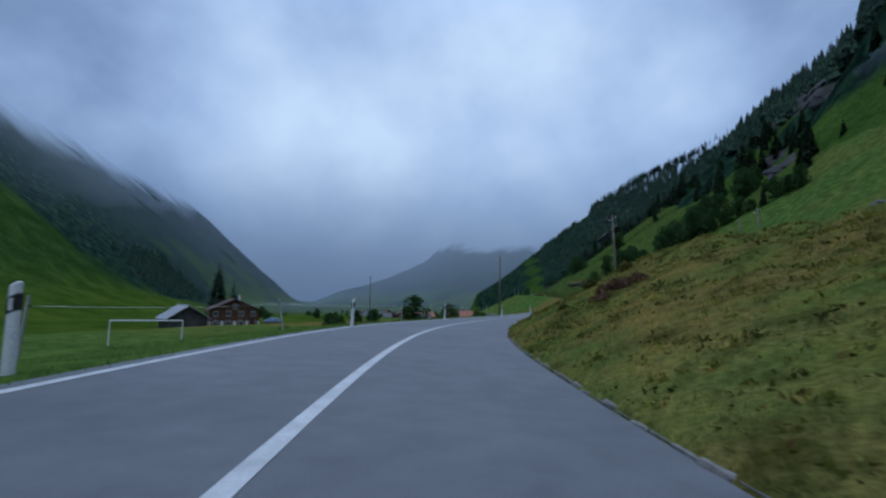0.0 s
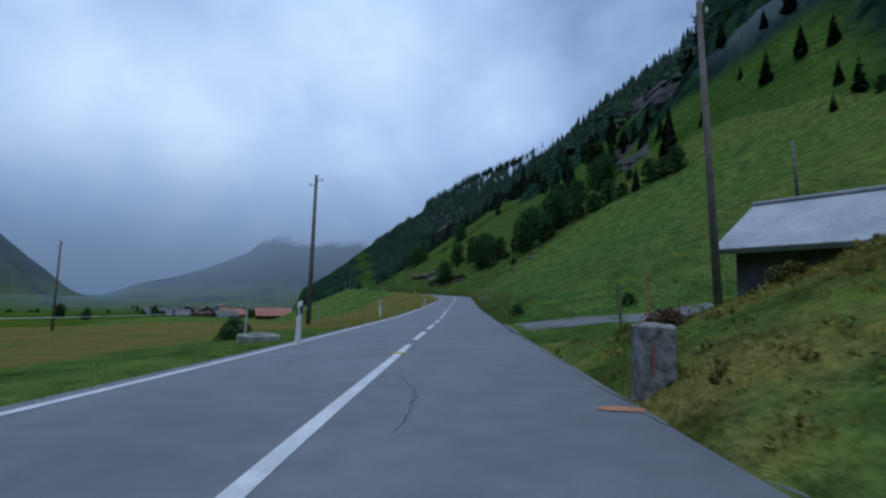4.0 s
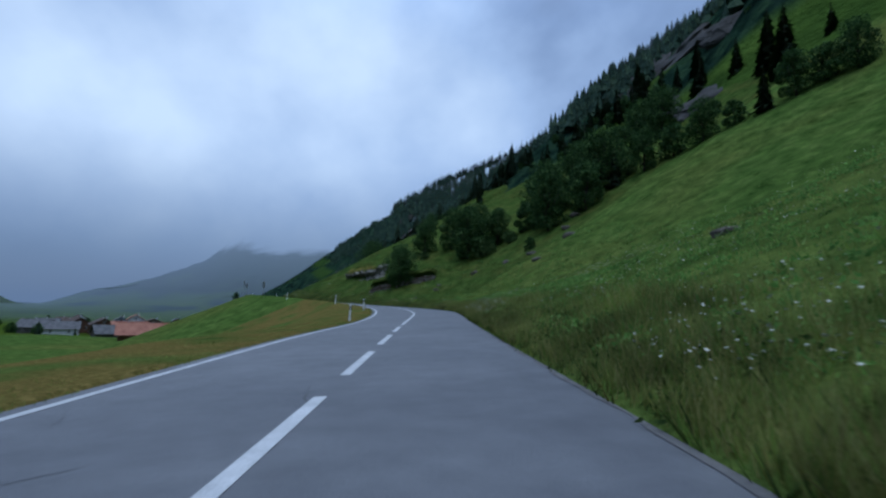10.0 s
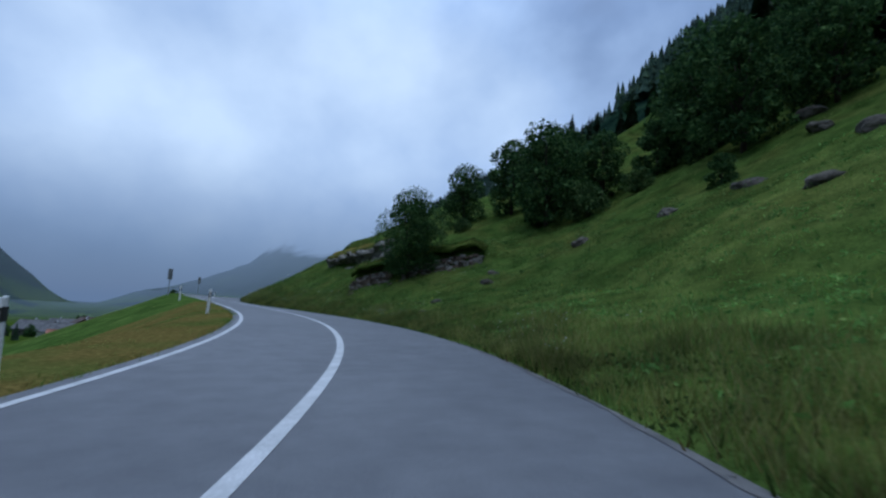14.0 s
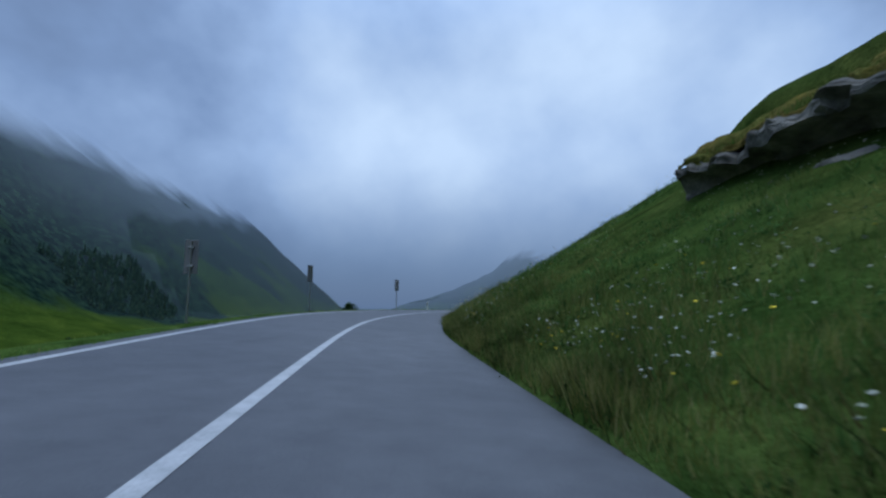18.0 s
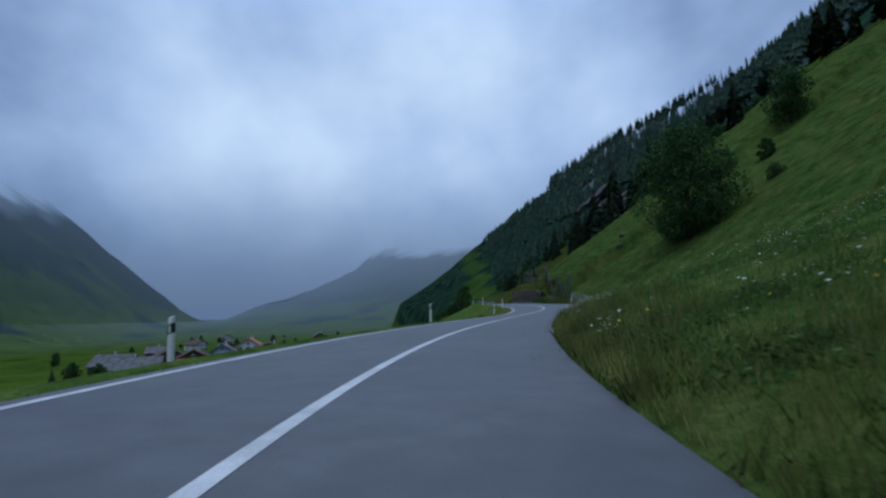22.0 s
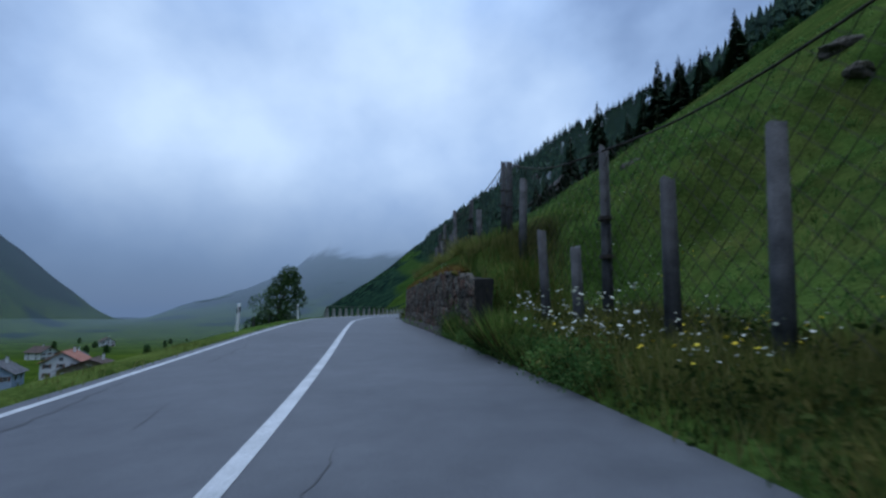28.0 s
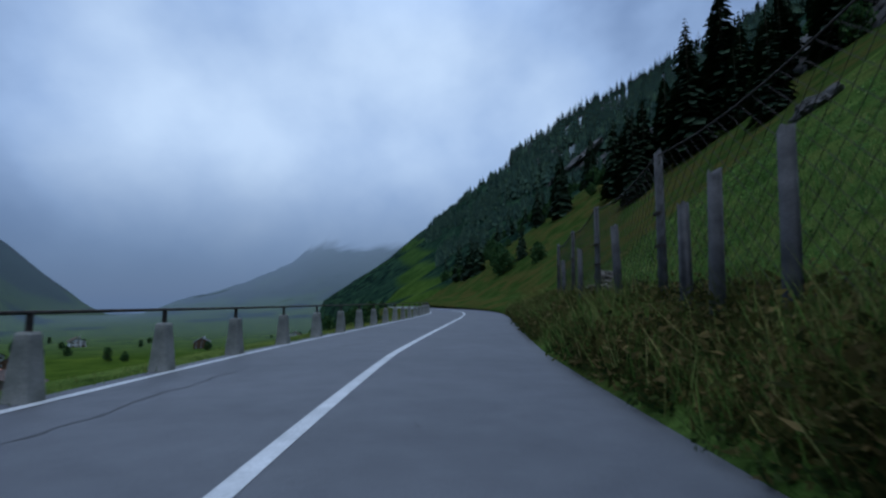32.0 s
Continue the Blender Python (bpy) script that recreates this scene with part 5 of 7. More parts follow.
def far_wood(name, pts, label, seed, size=1.0):
    """Distant spruces in one mesh: stacked ragged cones."""
    npr = np.random.RandomState(seed)
    n = len(pts)
    x, y = pts[:, 0], pts[:, 1]
    z = ground_many(x, y)
    far = np.clip((np.hypot(x, y - 150) - 120) / 500, 0, 1)
    z = z + far * (9 * wob(x, y, 75.0, 3.0) + 4 * wob(x, y, 33.0, 7.0)) * np.clip((z + 12) / 40, 0, 1)
    seen = z - 0.05 * np.hypot(x - 35, y - 150) < 145 + npr.uniform(-32, 32, n)      # those higher up are lost in the cloud
    x, y, z, n = x[seen], y[seen], z[seen], int(seen.sum())
    h = npr.uniform(7, 15, n) * size
    sides, V, F, base = 7, [], [], 0
    for lo, hi, r in ((0.06, 0.45, 0.20), (0.28, 0.66, 0.155), (0.5, 0.84, 0.11), (0.7, 1.0, 0.065)):
        ang = npr.uniform(0, 6.28, n)[:, None] + np.arange(sides) * 2 * np.pi / sides
        rad = (h * r)[:, None] * npr.uniform(0.6, 1.25, (n, sides))
        ring = np.stack([x[:, None] + rad * np.cos(ang), y[:, None] + rad * np.sin(ang), (z + h * lo)[:, None] + npr.uniform(-0.05, 0.05, (n, sides)) * h[:, None]], -1)
        tip = np.stack([x, y, z + h * hi], -1)[:, None, :]
        V.append(np.concatenate([ring, tip], 1).reshape(-1, 3))
        b = base + np.arange(n)[:, None] * (sides + 1)
        j = np.arange(sides)
        F.append(np.stack([b + j, b + (j + 1) % sides, b + sides + 0 * j], -1).reshape(-1, 3))
        base += n * (sides + 1)
    ob = new(name, mesh_of(name, np.concatenate(V), np.concatenate(F), HAZY_NEEDLES, False))
    return tagged(ob, label, "forest", kind="stuff")


def wood_points(n, seed, right):
    npr = np.random.RandomState(seed)
    if right:
        s = 760 * npr.uniform(0, 1, n) ** 1.2 - 30
        u = 58 + 250 * npr.uniform(0, 1, n) ** 1.2
        x, y = spot(s, u)
        keep = (wob(x, y, 60.0, 4.0) + 0.012 * (u - 66) > 0.14) & ((u > 104) | (s > 470)) & (np.abs(u) < 330)
    else:
        y = npr.uniform(-60, 620, n)
        m = 8 + 110 * npr.uniform(0, 1, n)
        x = -122 - 0.187 * y - m * 1.017
        keep = wob(x, y, 130.0, 9.0) + 0.35 * wob(x, y, 40.0, 2.0) + 0.0055 * (m - 150) > 0.05
    return np.stack([x[keep], y[keep]], 1)


rs = np.random.RandomState(55)
ss_ = rs.uniform(455, 980, 2300)
sx_, sy_ = spot(ss_, rs.uniform(15, 62, 2300) + 5 * np.sin(ss_ / 23))
scrub = np.stack([sx_, sy_], 1)[wob(sx_, sy_, 26.0, 3.0) > -0.15]
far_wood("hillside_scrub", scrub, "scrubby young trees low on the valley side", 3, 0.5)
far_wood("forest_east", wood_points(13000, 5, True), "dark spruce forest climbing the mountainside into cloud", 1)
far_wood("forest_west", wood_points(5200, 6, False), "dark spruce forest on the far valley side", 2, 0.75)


# ---------------------------------------------------------------- the football goal, barn, houses, car
def goal(a, b, h):
    za, zb = ground(*a), ground(*b)
    t = thing("football_goal", (a[0], a[1], za), "white tubular football goal on the grass", "goal")
    d = Vector((b[0] - a[0], b[1] - a[1], zb - za))
    n = Vector((d.y, -d.x, 0)).normalized() * -1.2
    for nm, p, q in (("post", (0, 0, -0.2), (0, 0, h)), ("post", (d.x, d.y, d.z - 0.2), (d.x, d.y, d.z + h)), ("crossbar", (0, 0, h), (d.x, d.y, d.z + h)),
                     ("stay", (0, 0, h), (n.x, n.y, 0)), ("stay", (d.x, d.y, d.z + h), (d.x + n.x, d.y + n.y, d.z))):
        bm = bmesh.new()
        r = 0.05 if nm != "stay" else 0.025
        tube(bm, p, q, r, r, 8)
        part(nm, bm, WHITE_PLASTIC, t)


goal((-24.6, 37.3), (-20.6, 40.0), 1.9)


def gable_house(name, x, y, turn, w, d, eave, rise, wall, roof, label, category="house", floors=2, cols=4, base=None, over=0.7, chimney=True, balcony=False, z=None, lower=None, group="village houses"):
    """Gable front on -y, ridge along y. w: width of the gable front, d: depth."""
    z0 = ground(x, y) - 0.3 if z is None else z
    t = thing(name, (x, y, z0), label, category, group, turn)
    bm = bmesh.new()
    prof = [(-w / 2, 0), (w / 2, 0), (w / 2, eave), (0, eave + rise), (-w / 2, eave)]
    f = [bm.verts.new((px, -d / 2, pz)) for px, pz in prof]
    k = [bm.verts.new((px, d / 2, pz)) for px, pz in prof]
    bm.faces.new(f)
    bm.faces.new(k[::-1])
    for i in range(5):
        j = (i + 1) % 5
        bm.faces.new((f[j], f[i], k[i], k[j]))
    bmesh.ops.recalc_face_normals(bm, faces=bm.faces)
    body = part("wall", bm, wall, t)
    if lower:
        bm = bmesh.new()
        box(bm, 0, 0, eave * 0.2, w + 0.06, d + 0.06, eave * 0.4)
        part("plinth", bm, lower, t, "pale rendered ground storey")
    run = math.hypot(w / 2 + over, rise * (w / 2 + over) / (w / 2))
    ang = math.degrees(math.atan2(rise, w / 2))
    for sgn in (-1, 1):
        bm = bmesh.new()
        box(bm, run / 2, 0, 0.0, run, d + 2 * over, 0.18, 0.02)
        m = Matrix.Translation((0, 0, eave + rise + 0.10)) @ (pose(0, 0, 0, 0, ang, 0) if sgn > 0 else pose(0, 0, 0, 0, 180 - ang, 0) @ pose(0, 0, 0, 180, 0, 0))
        bmesh.ops.transform(bm, matrix=m, verts=bm.verts)
        part("roof_slope", bm, roof, t)
    bm = bmesh.new()
    box(bm, 0, 0, eave + rise + 0.2, 0.3, d + 2 * over, 0.12, 0.03)
    part("ridge", bm, roof, t)
    if chimney:
        bm = bmesh.new()
        box(bm, w * 0.14, d * 0.1, eave + rise + 0.25, 0.6, 0.6, 1.6, 0.02)
        ch = part("chimney", bm, WHITE_WALL, t)
        bm = bmesh.new()
        box(bm, w * 0.14, d * 0.1, eave + rise + 1.12, 0.8, 0.8, 0.1, 0.02)
        part("chimney_cap", bm, ROOF_GREY, ch)
    fh = eave / max(floors, 1)

    def window(px, py, pz, along_x, shut):
        sx, sy = (1.0, 0.10) if along_x else (0.10, 1.0)
        bm = bmesh.new()
        box(bm, px, py, pz, sx * 1.06 if along_x else sx, sy if along_x else sy * 1.06, 1.26, 0.02)
        fr = part("window", bm, WHITE_WALL, t)
        for o in (-0.24, 0.24):
            bm = bmesh.new()
            box(bm, px + (o if along_x else 0), py + (0 if along_x else o), pz, 0.40 if along_x else 0.13, 0.13 if along_x else 0.40, 1.06)
            part("pane", bm, GLASS_DARK, fr)
        if shut:
            for o in (-0.78, 0.78):
                bm = bmesh.new()
                box(bm, px + (o if along_x else 0), py + (0 if along_x else o), pz, 0.46 if along_x else 0.07, 0.07 if along_x else 0.46, 1.24, 0.01)
                part("shutter", bm, BROWN_WOOD, fr, "dark wooden shutter")

    for fl in range(floors):
        for c in range(cols):
            window(-w / 2 + w * (c + 0.5) / cols, -d / 2 - 0.02, fh * (fl + 0.58), True, w / cols > 2.4)
        for c in range(2):
            for sx_ in (-1, 1):
                window(sx_ * (w / 2 + 0.02), -d / 4 + d / 2 * c, fh * (fl + 0.58), False, False)
    if floors and rise > 1.8:
        window(0, -d / 2 - 0.02, eave + rise * 0.32, True, False)
    if balcony:
        bm = bmesh.new()
        box(bm, 0, -d / 2 - 0.6, fh + 0.1, w * 0.8, 1.2, 0.12, 0.02)
        bal = part("balcony", bm, BROWN_WOOD, t)
        for c in range(int(w * 0.8 / 0.35)):
            bm = bmesh.new()
            box(bm, -w * 0.4 + 0.18 + c * 0.35, -d / 2 - 1.15, fh + 0.6, 0.2, 0.04, 0.95)
            part("board", bm, BROWN_WOOD, bal)
    if floors:
        bm = bmesh.new()
        box(bm, w * 0.36, -d / 2 - 0.02, 1.05, 1.0, 0.12, 2.1, 0.02)
        dr = part("door", bm, BROWN_WOOD, t)
        bm = bmesh.new()
        box(bm, w * 0.36 - 0.38, -d / 2 - 0.11, 1.0, 0.12, 0.05, 0.04)
        part("handle", bm, STEEL, dr)
    return t


gable_house("chalet", -52.2, 125.0, 28, 11.0, 12.0, 4.3, 2.5, BROWN_WOOD, ROOF_BROWN, "dark brown wooden chalet with white window frames", floors=2, cols=4, lower=WHITE_WALL)
gable_house("hay_barn", -59.5, 115.5, 40, 8.0, 9.5, 2.6, 2.6, GREY_WOOD, ROOF_METAL, "grey weathered wooden barn with pale roof", "barn", floors=0, cols=0, chimney=False)
gable_house("chalet", -31.5, 391.5, 18, 10.5, 11.0, 5.6, 2.7, BROWN_WOOD, ROOF_BROWN, "orange-brown timber chalet with balcony", floors=2, cols=4, balcony=True)
gable_house("shed", -13.5, 350.0, 108, 8.5, 13.0, 3.3, 2.9, SHINGLE, ROOF_RED, "long low house with faded red tiled roof", "house", floors=1, cols=3, chimney=False)
gable_house("village_house", -27.0, 409.0, 12, 8.0, 9.0, 6.5, 2.6, BLUE_WALL, ROOF_GREY, "pale blue plastered village house", floors=2, cols=3)
gable_house("village_house", -24.5, 437.0, 10, 10.0, 12.0, 7.5, 3.0, WHITE_WALL, ROOF_RED, "tall white plastered house with red roof", floors=3, cols=3)
gable_house("village_house", -14.5, 430.0, 10, 15.0, 11.0, 6.0, 2.8, SHINGLE, ROOF_BROWN, "shingled chalet with shutters and white ground floor", floors=2, cols=5, lower=WHITE_WALL)
gable_house("village_house", -47.0, 386.0, 100, 11.0, 14.0, 3.2, 3.2, WHITE_WALL, ROOF_GREY, "low white house with broad grey slate roof", floors=1, cols=4)
gable_house("village_house", -60.0, 398.0, 80, 10.0, 13.0, 3.4, 3.4, GREY_WOOD, ROOF_GREY, "grey wooden farmhouse with slate roof", floors=1, cols=4)
gable_house("barn", -46.0, 408.0, 25, 11.0, 12.0, 5.0, 3.0, BROWN_WOOD, ROOF_BROWN, "dark wooden barn with brown roof", "barn", floors=1, cols=2)
gable_house("barn", -14.0, 312.0, 115, 7.0, 9.0, 2.2, 2.6, GREY_WOOD, ROOF_GREY, "small dark barn with grey roof", "barn", floors=0, chimney=False)
gable_house("barn", 7.5, 240.5, 100, 7.0, 12.0, 2.2, 2.4, BROWN_WOOD, ROOF_RED, "long low barn with faded red roof", "barn", floors=0, chimney=False)
for i, (hx, hy, tr) in enumerate(((-58, 520, 20), (-90, 560, 60), (-20, 640, 10), (-110, 690, 30), (-75, 470, 100), (30, 720, 0))):
    gable_house("farmhouse", hx, hy, tr, 9.0, 11.0, 4.2, 2.6, (BROWN_WOOD, WHITE_WALL)[i % 2], (ROOF_GREY, ROOF_BROWN)[i % 2], "small alpine farmhouse on the valley floor", floors=2, cols=3)

# the roadside barn with its pale roof
gable_house("field_barn", 20.9, 45.7, 14.5, 4.3, 8.0, 2.2, 1.35, GREY_WOOD, ROOF_METAL, "weathered grey timber barn with pale metal roof", "barn", floors=0, chimney=False, over=0.45, z=0.05, group="field barns")


def parked_car(x, y, turn):
    z = ground(x, y)
    t = thing("car", (x, y, z), "parked pale blue car beside the chalet", "car", turn=turn)
    paint = mottled("blue_car_paint", (0.16, 0.24, 0.36), (0.18, 0.27, 0.40), 2, 30, 0.3, 0.2, relief=0.02, depth=0.001)
    bm = bmesh.new()
    box(bm, 0, 0, 0.55, 1.7, 4.2, 0.6, 0.12)
    vs = box(bm, 0, -0.15, 1.08, 1.5, 2.2, 0.55, 0.12)
    for v in bm.verts:
        if v.co.z > 1.25:
            v.co.x *= 0.82
            v.co.y = -0.15 + (v.co.y + 0.15) * 0.72
    body = part("body", bm, paint, t)
    for yy, sy in ((-1.12, 0.05), (0.82, 0.05)):
        bm = bmesh.new()
        box(bm, 0, yy, 1.08, 1.25, 0.22, 0.36, 0.04)
        part("windscreen", bm, GLASS_DARK, body)
    for sx in (-1, 1):
        bm = bmesh.new()
        box(bm, sx * 0.70, -0.15, 1.08, 0.06, 1.6, 0.34, 0.02)
        part("side_window", bm, GLASS_DARK, body)
        for yy in (-1.3, 1.3):
            bm = bmesh.new()
            tube(bm, (sx * 0.70, yy, 0.32), (sx * 0.88, yy, 0.32), 0.32, 0.32, 16)
            wh = part("wheel", bm, BLACK_PLASTIC, t)
            bm = bmesh.new()
            tube(bm, (sx * 0.80, yy, 0.32), (sx * 0.895, yy, 0.32), 0.19, 0.19, 12)
            part("rim", bm, STEEL, wh)


parked_car(-39.2, 116.5, 70)


# ---------------------------------------------------------------- the side lane
def side_lane():
    V = []
    q = np.linspace(0.0, 22.0, 23)
    for k in np.linspace(0, 1, 6):
        flare = 1.8 * np.exp(-q / 1.5)
        s = 57.3 - 0.2 * q + (k - 0.5) * (2.8 + 2 * flare)
        u = edge_r(s) + q - 0.02
        x, y = spot(s, u)
        V.append(np.stack([x, y, ground_many(x, y) + 0.035 + 0.03 * np.clip(q, 0, 1)], 1))
    V = np.stack(V, 1).reshape(-1, 3)
    ob = new("side_road", mesh_of("side_road", V, grid_faces(len(q), 6)[:, ::-1], GRAVEL))
    tagged(ob, "narrow pale gravel side lane", "road", kind="structure")


side_lane()


# ---------------------------------------------------------------- masonry wall
def masonry():
    wall = tagged(new("retaining_wall"), "dark irregular natural-stone retaining wall", "stone wall", kind="structure")
    rng = random.Random(12)

    def place(a, h, out):
        u = float(edge_r(a)) + 0.16 + 0.10 * h / WALL_H - out
        x, y = spot(a, u)
        return Vector((float(x), float(y), float(road_z(a, u)) - 0.1 + h))

    n = 40
    sv = np.linspace(WALL_A, WALL_B, n)
    V = []
    for a in sv:
        top = WALL_H - 0.06 - 0.11 * max(0.0, 287.0 - a)
        for h, o in ((-0.3, 0.0), (top, 0.0), (top, -0.45), (-0.3, -0.45)):
            p = place(a, h, o)
            V.append(p)
    F = []
    for i in range(n - 1):
        for j in range(4):
            b, c = i * 4 + j, i * 4 + (j + 1) % 4
            F.append((b, c, c + 4, b + 4))
    F += [(0, 3, 2, 1), ((n - 1) * 4, (n - 1) * 4 + 1, (n - 1) * 4 + 2, (n - 1) * 4 + 3)]
    part("backing", mesh_of("backing", V, F, MORTAR, False), None, wall)
    # each stone is the cell round one of a set of scattered seeds
    L_, H_ = WALL_B - WALL_A, WALL_H + 0.2
    seeds, h_ = [], -0.05
    while h_ < H_ + 0.1:
        rh, a_ = rng.uniform(0.15, 0.31), rng.uniform(-0.3, 0.0)
        while a_ < L_:
            wd = rh * rng.uniform(0.6, 1.9)
            seeds.append((a_ + wd / 2 + rng.uniform(-0.05, 0.05), h_ + rh / 2 + rng.uniform(-0.08, 0.08)))
            a_ += wd
        h_ += rh
    heavy = [rng.uniform(-0.02, 0.02) for _ in seeds]
    rest_v, rest_f, rest_m, made = [], [], [], 0
    for i, (a0, h0) in enumerate(seeds):
        lid = WALL_H + 0.03 - 0.11 * max(0.0, 287.0 - WALL_A - a0) + rng.uniform(-0.05, 0.04)
        if h0 > lid - 0.02:
            continue
        ring = [(max(0, a0 - 1.5), 0.0), (min(L_, a0 + 1.5), 0.0), (min(L_, a0 + 1.5), lid), (max(0, a0 - 1.5), lid)]
        for j, (a1, h1) in enumerate(seeds):
            if i == j or abs(a1 - a0) > 2.2:
                continue
            na, nh = a1 - a0, (h1 - h0) * 1.25
            lim = na * (a0 + a1) / 2 + nh * (h0 + h1) / 2 + (heavy[i] - heavy[j]) / 2
            cut = []
            for p, q in zip(ring, ring[1:] + ring[:1]):
                dp, dq = na * p[0] + nh * p[1] - lim, na * q[0] + nh * q[1] - lim
                if dp <= 0:
                    cut.append(p)
                if dp * dq < 0:
                    f = dp / (dp - dq)
                    cut.append((p[0] + f * (q[0] - p[0]), p[1] + f * (q[1] - p[1])))
            ring = cut
            if len(ring) < 3:
                break
        if len(ring) < 3:
            continue
        k = len(ring)
        ca, ch = sum(p[0] for p in ring) / k, sum(p[1] for p in ring) / k
        depth = rng.uniform(0.015, 0.06)
        fine = []
        for p, q in zip(ring, ring[1:] + ring[:1]):
            fine.append(p)
            if math.hypot(q[0] - p[0], q[1] - p[1]) > 0.14:
                fine.append(((p[0] + q[0]) / 2 + rng.uniform(-0.02, 0.02), (p[1] + q[1]) / 2 + rng.uniform(-0.02, 0.02)))
        ring, k = fine, len(fine)
        V = []
        tip_a, tip_h = rng.uniform(-0.03, 0.03), rng.uniform(-0.03, 0.03)
        for gap, keep_, out in ((0.002, 1.0, -0.05), (0.014, 1.0, depth * 0.55), (0.030, 0.93, depth), (0.03, 0.5, depth + 0.008)):
            for a, h in ring:
                r = math.hypot(a - ca, h - ch)
                sc = max(0.25, keep_ - gap / max(r, 0.05))
                aa, hh = ca + (a - ca) * sc + tip_a * (1 - sc), ch + (h - ch) * sc + tip_h * (1 - sc)
                n_ = noise.fractal(Vector((aa * 5.0, hh * 5.0, i * 0.37)), 0.8, 2.2, 3) * 0.020
                V.append(place(WALL_A + aa, hh, out + n_ * (1 if out > 0 else 0.3) + rng.uniform(-0.006, 0.006)))
        V.append(place(WALL_A + ca + tip_a, ch + tip_h, depth + rng.uniform(-0.015, 0.025)))
        F = []
        for lay in (0, 1, 2):
            for e in range(k):
                j = (e + 1) % k
                F.append((lay * k + e, lay * k + j, (lay + 1) * k + j, (lay + 1) * k + e))
        F += [(3 * k + e, 3 * k + (e + 1) % k, 4 * k) for e in range(k)]
        pick = rng.choice((0, 0, 1, 2, 2))
        if made < 290 and (a0 < 9 or h0 > 0.7):
            made += 1
            part("stone", mesh_of("stone", V, F, (WALL_STONE, WALL_STONE_RED, WALL_STONE_GREY)[pick], False), None, wall)
        else:
            b0 = len(rest_v)
            rest_v += V
            rest_f += [tuple(b0 + e for e in f) for f in F]
            rest_m += [pick] * len(F)
    bulk = mesh_of("stones", rest_v, rest_f, WALL_STONE, False)
    bulk.materials.append(WALL_STONE_RED)
    bulk.materials.append(WALL_STONE_GREY)
    bulk.polygons.foreach_set("material_index", rest_m)
    tagged(part("stones", bulk, None, wall), "dark irregular wall stones", kind="stuff")
    st = []
    for i in range(70):
        a = WALL_A + 2.0 + (WALL_B - WALL_A - 2.0) * i / 69
        top = WALL_H - 0.02 - 0.11 * max(0.0, 287.0 - a)
        b = place(a, top, -0.22)
        st.append((b.x, b.y, b.z + 0.03 * math.sin(a * 2.7), -float(along(a, RIGHT[:, 0])), -float(along(a, RIGHT[:, 1]))))
    edge = lambda k: densify([(0.20, -0.10), (0.27 + 0.05 * math.sin(k * 61), -0.03 + 0.03 * math.sin(k * 47)), (0.20, 0.05), (-0.05, 0.13), (-0.45, 0.20), (-0.9, 0.15)], 3)
    part("turf_edge", swept("turf_edge", st, edge, MOOR, 0.07, 3.0, True), None, wall, "brownish turf overhanging the wall top")
    return st


# ---------------------------------------------------------------- rockfall fence, gate, guard posts
def timber_bm(h, r, rng):
    bm = bmesh.new()
    tube(bm, (0, 0, -0.4), (rng.uniform(-0.1, 0.1), rng.uniform(-0.1, 0.1), h), r, r * 0.85, 9)
    for v in bm.verts:
        if v.co.z > h - 0.05:
            v.co.z += rng.uniform(-0.08, 0.08)
    return bm


def hose(name, pts, r, mat, n=5):
    """One bent round bar through points."""
    V = []
    for i, p in enumerate(pts):
        d = (pts[min(i + 1, len(pts) - 1)] - pts[max(i - 1, 0)]).normalized()
        a = d.cross(Vector((0, 0, 1))).normalized()
        b = a.cross(d)
        V += [p + (a * math.cos(6.2832 * k / n) + b * math.sin(6.2832 * k / n)) * r for k in range(n)]
    F = [(i * n + k, i * n + (k + 1) % n, (i + 1) * n + (k + 1) % n, (i + 1) * n + k) for i in range(len(pts) - 1) for k in range(n)]
    return mesh_of(name, [tuple(v) for v in V], F, mat)


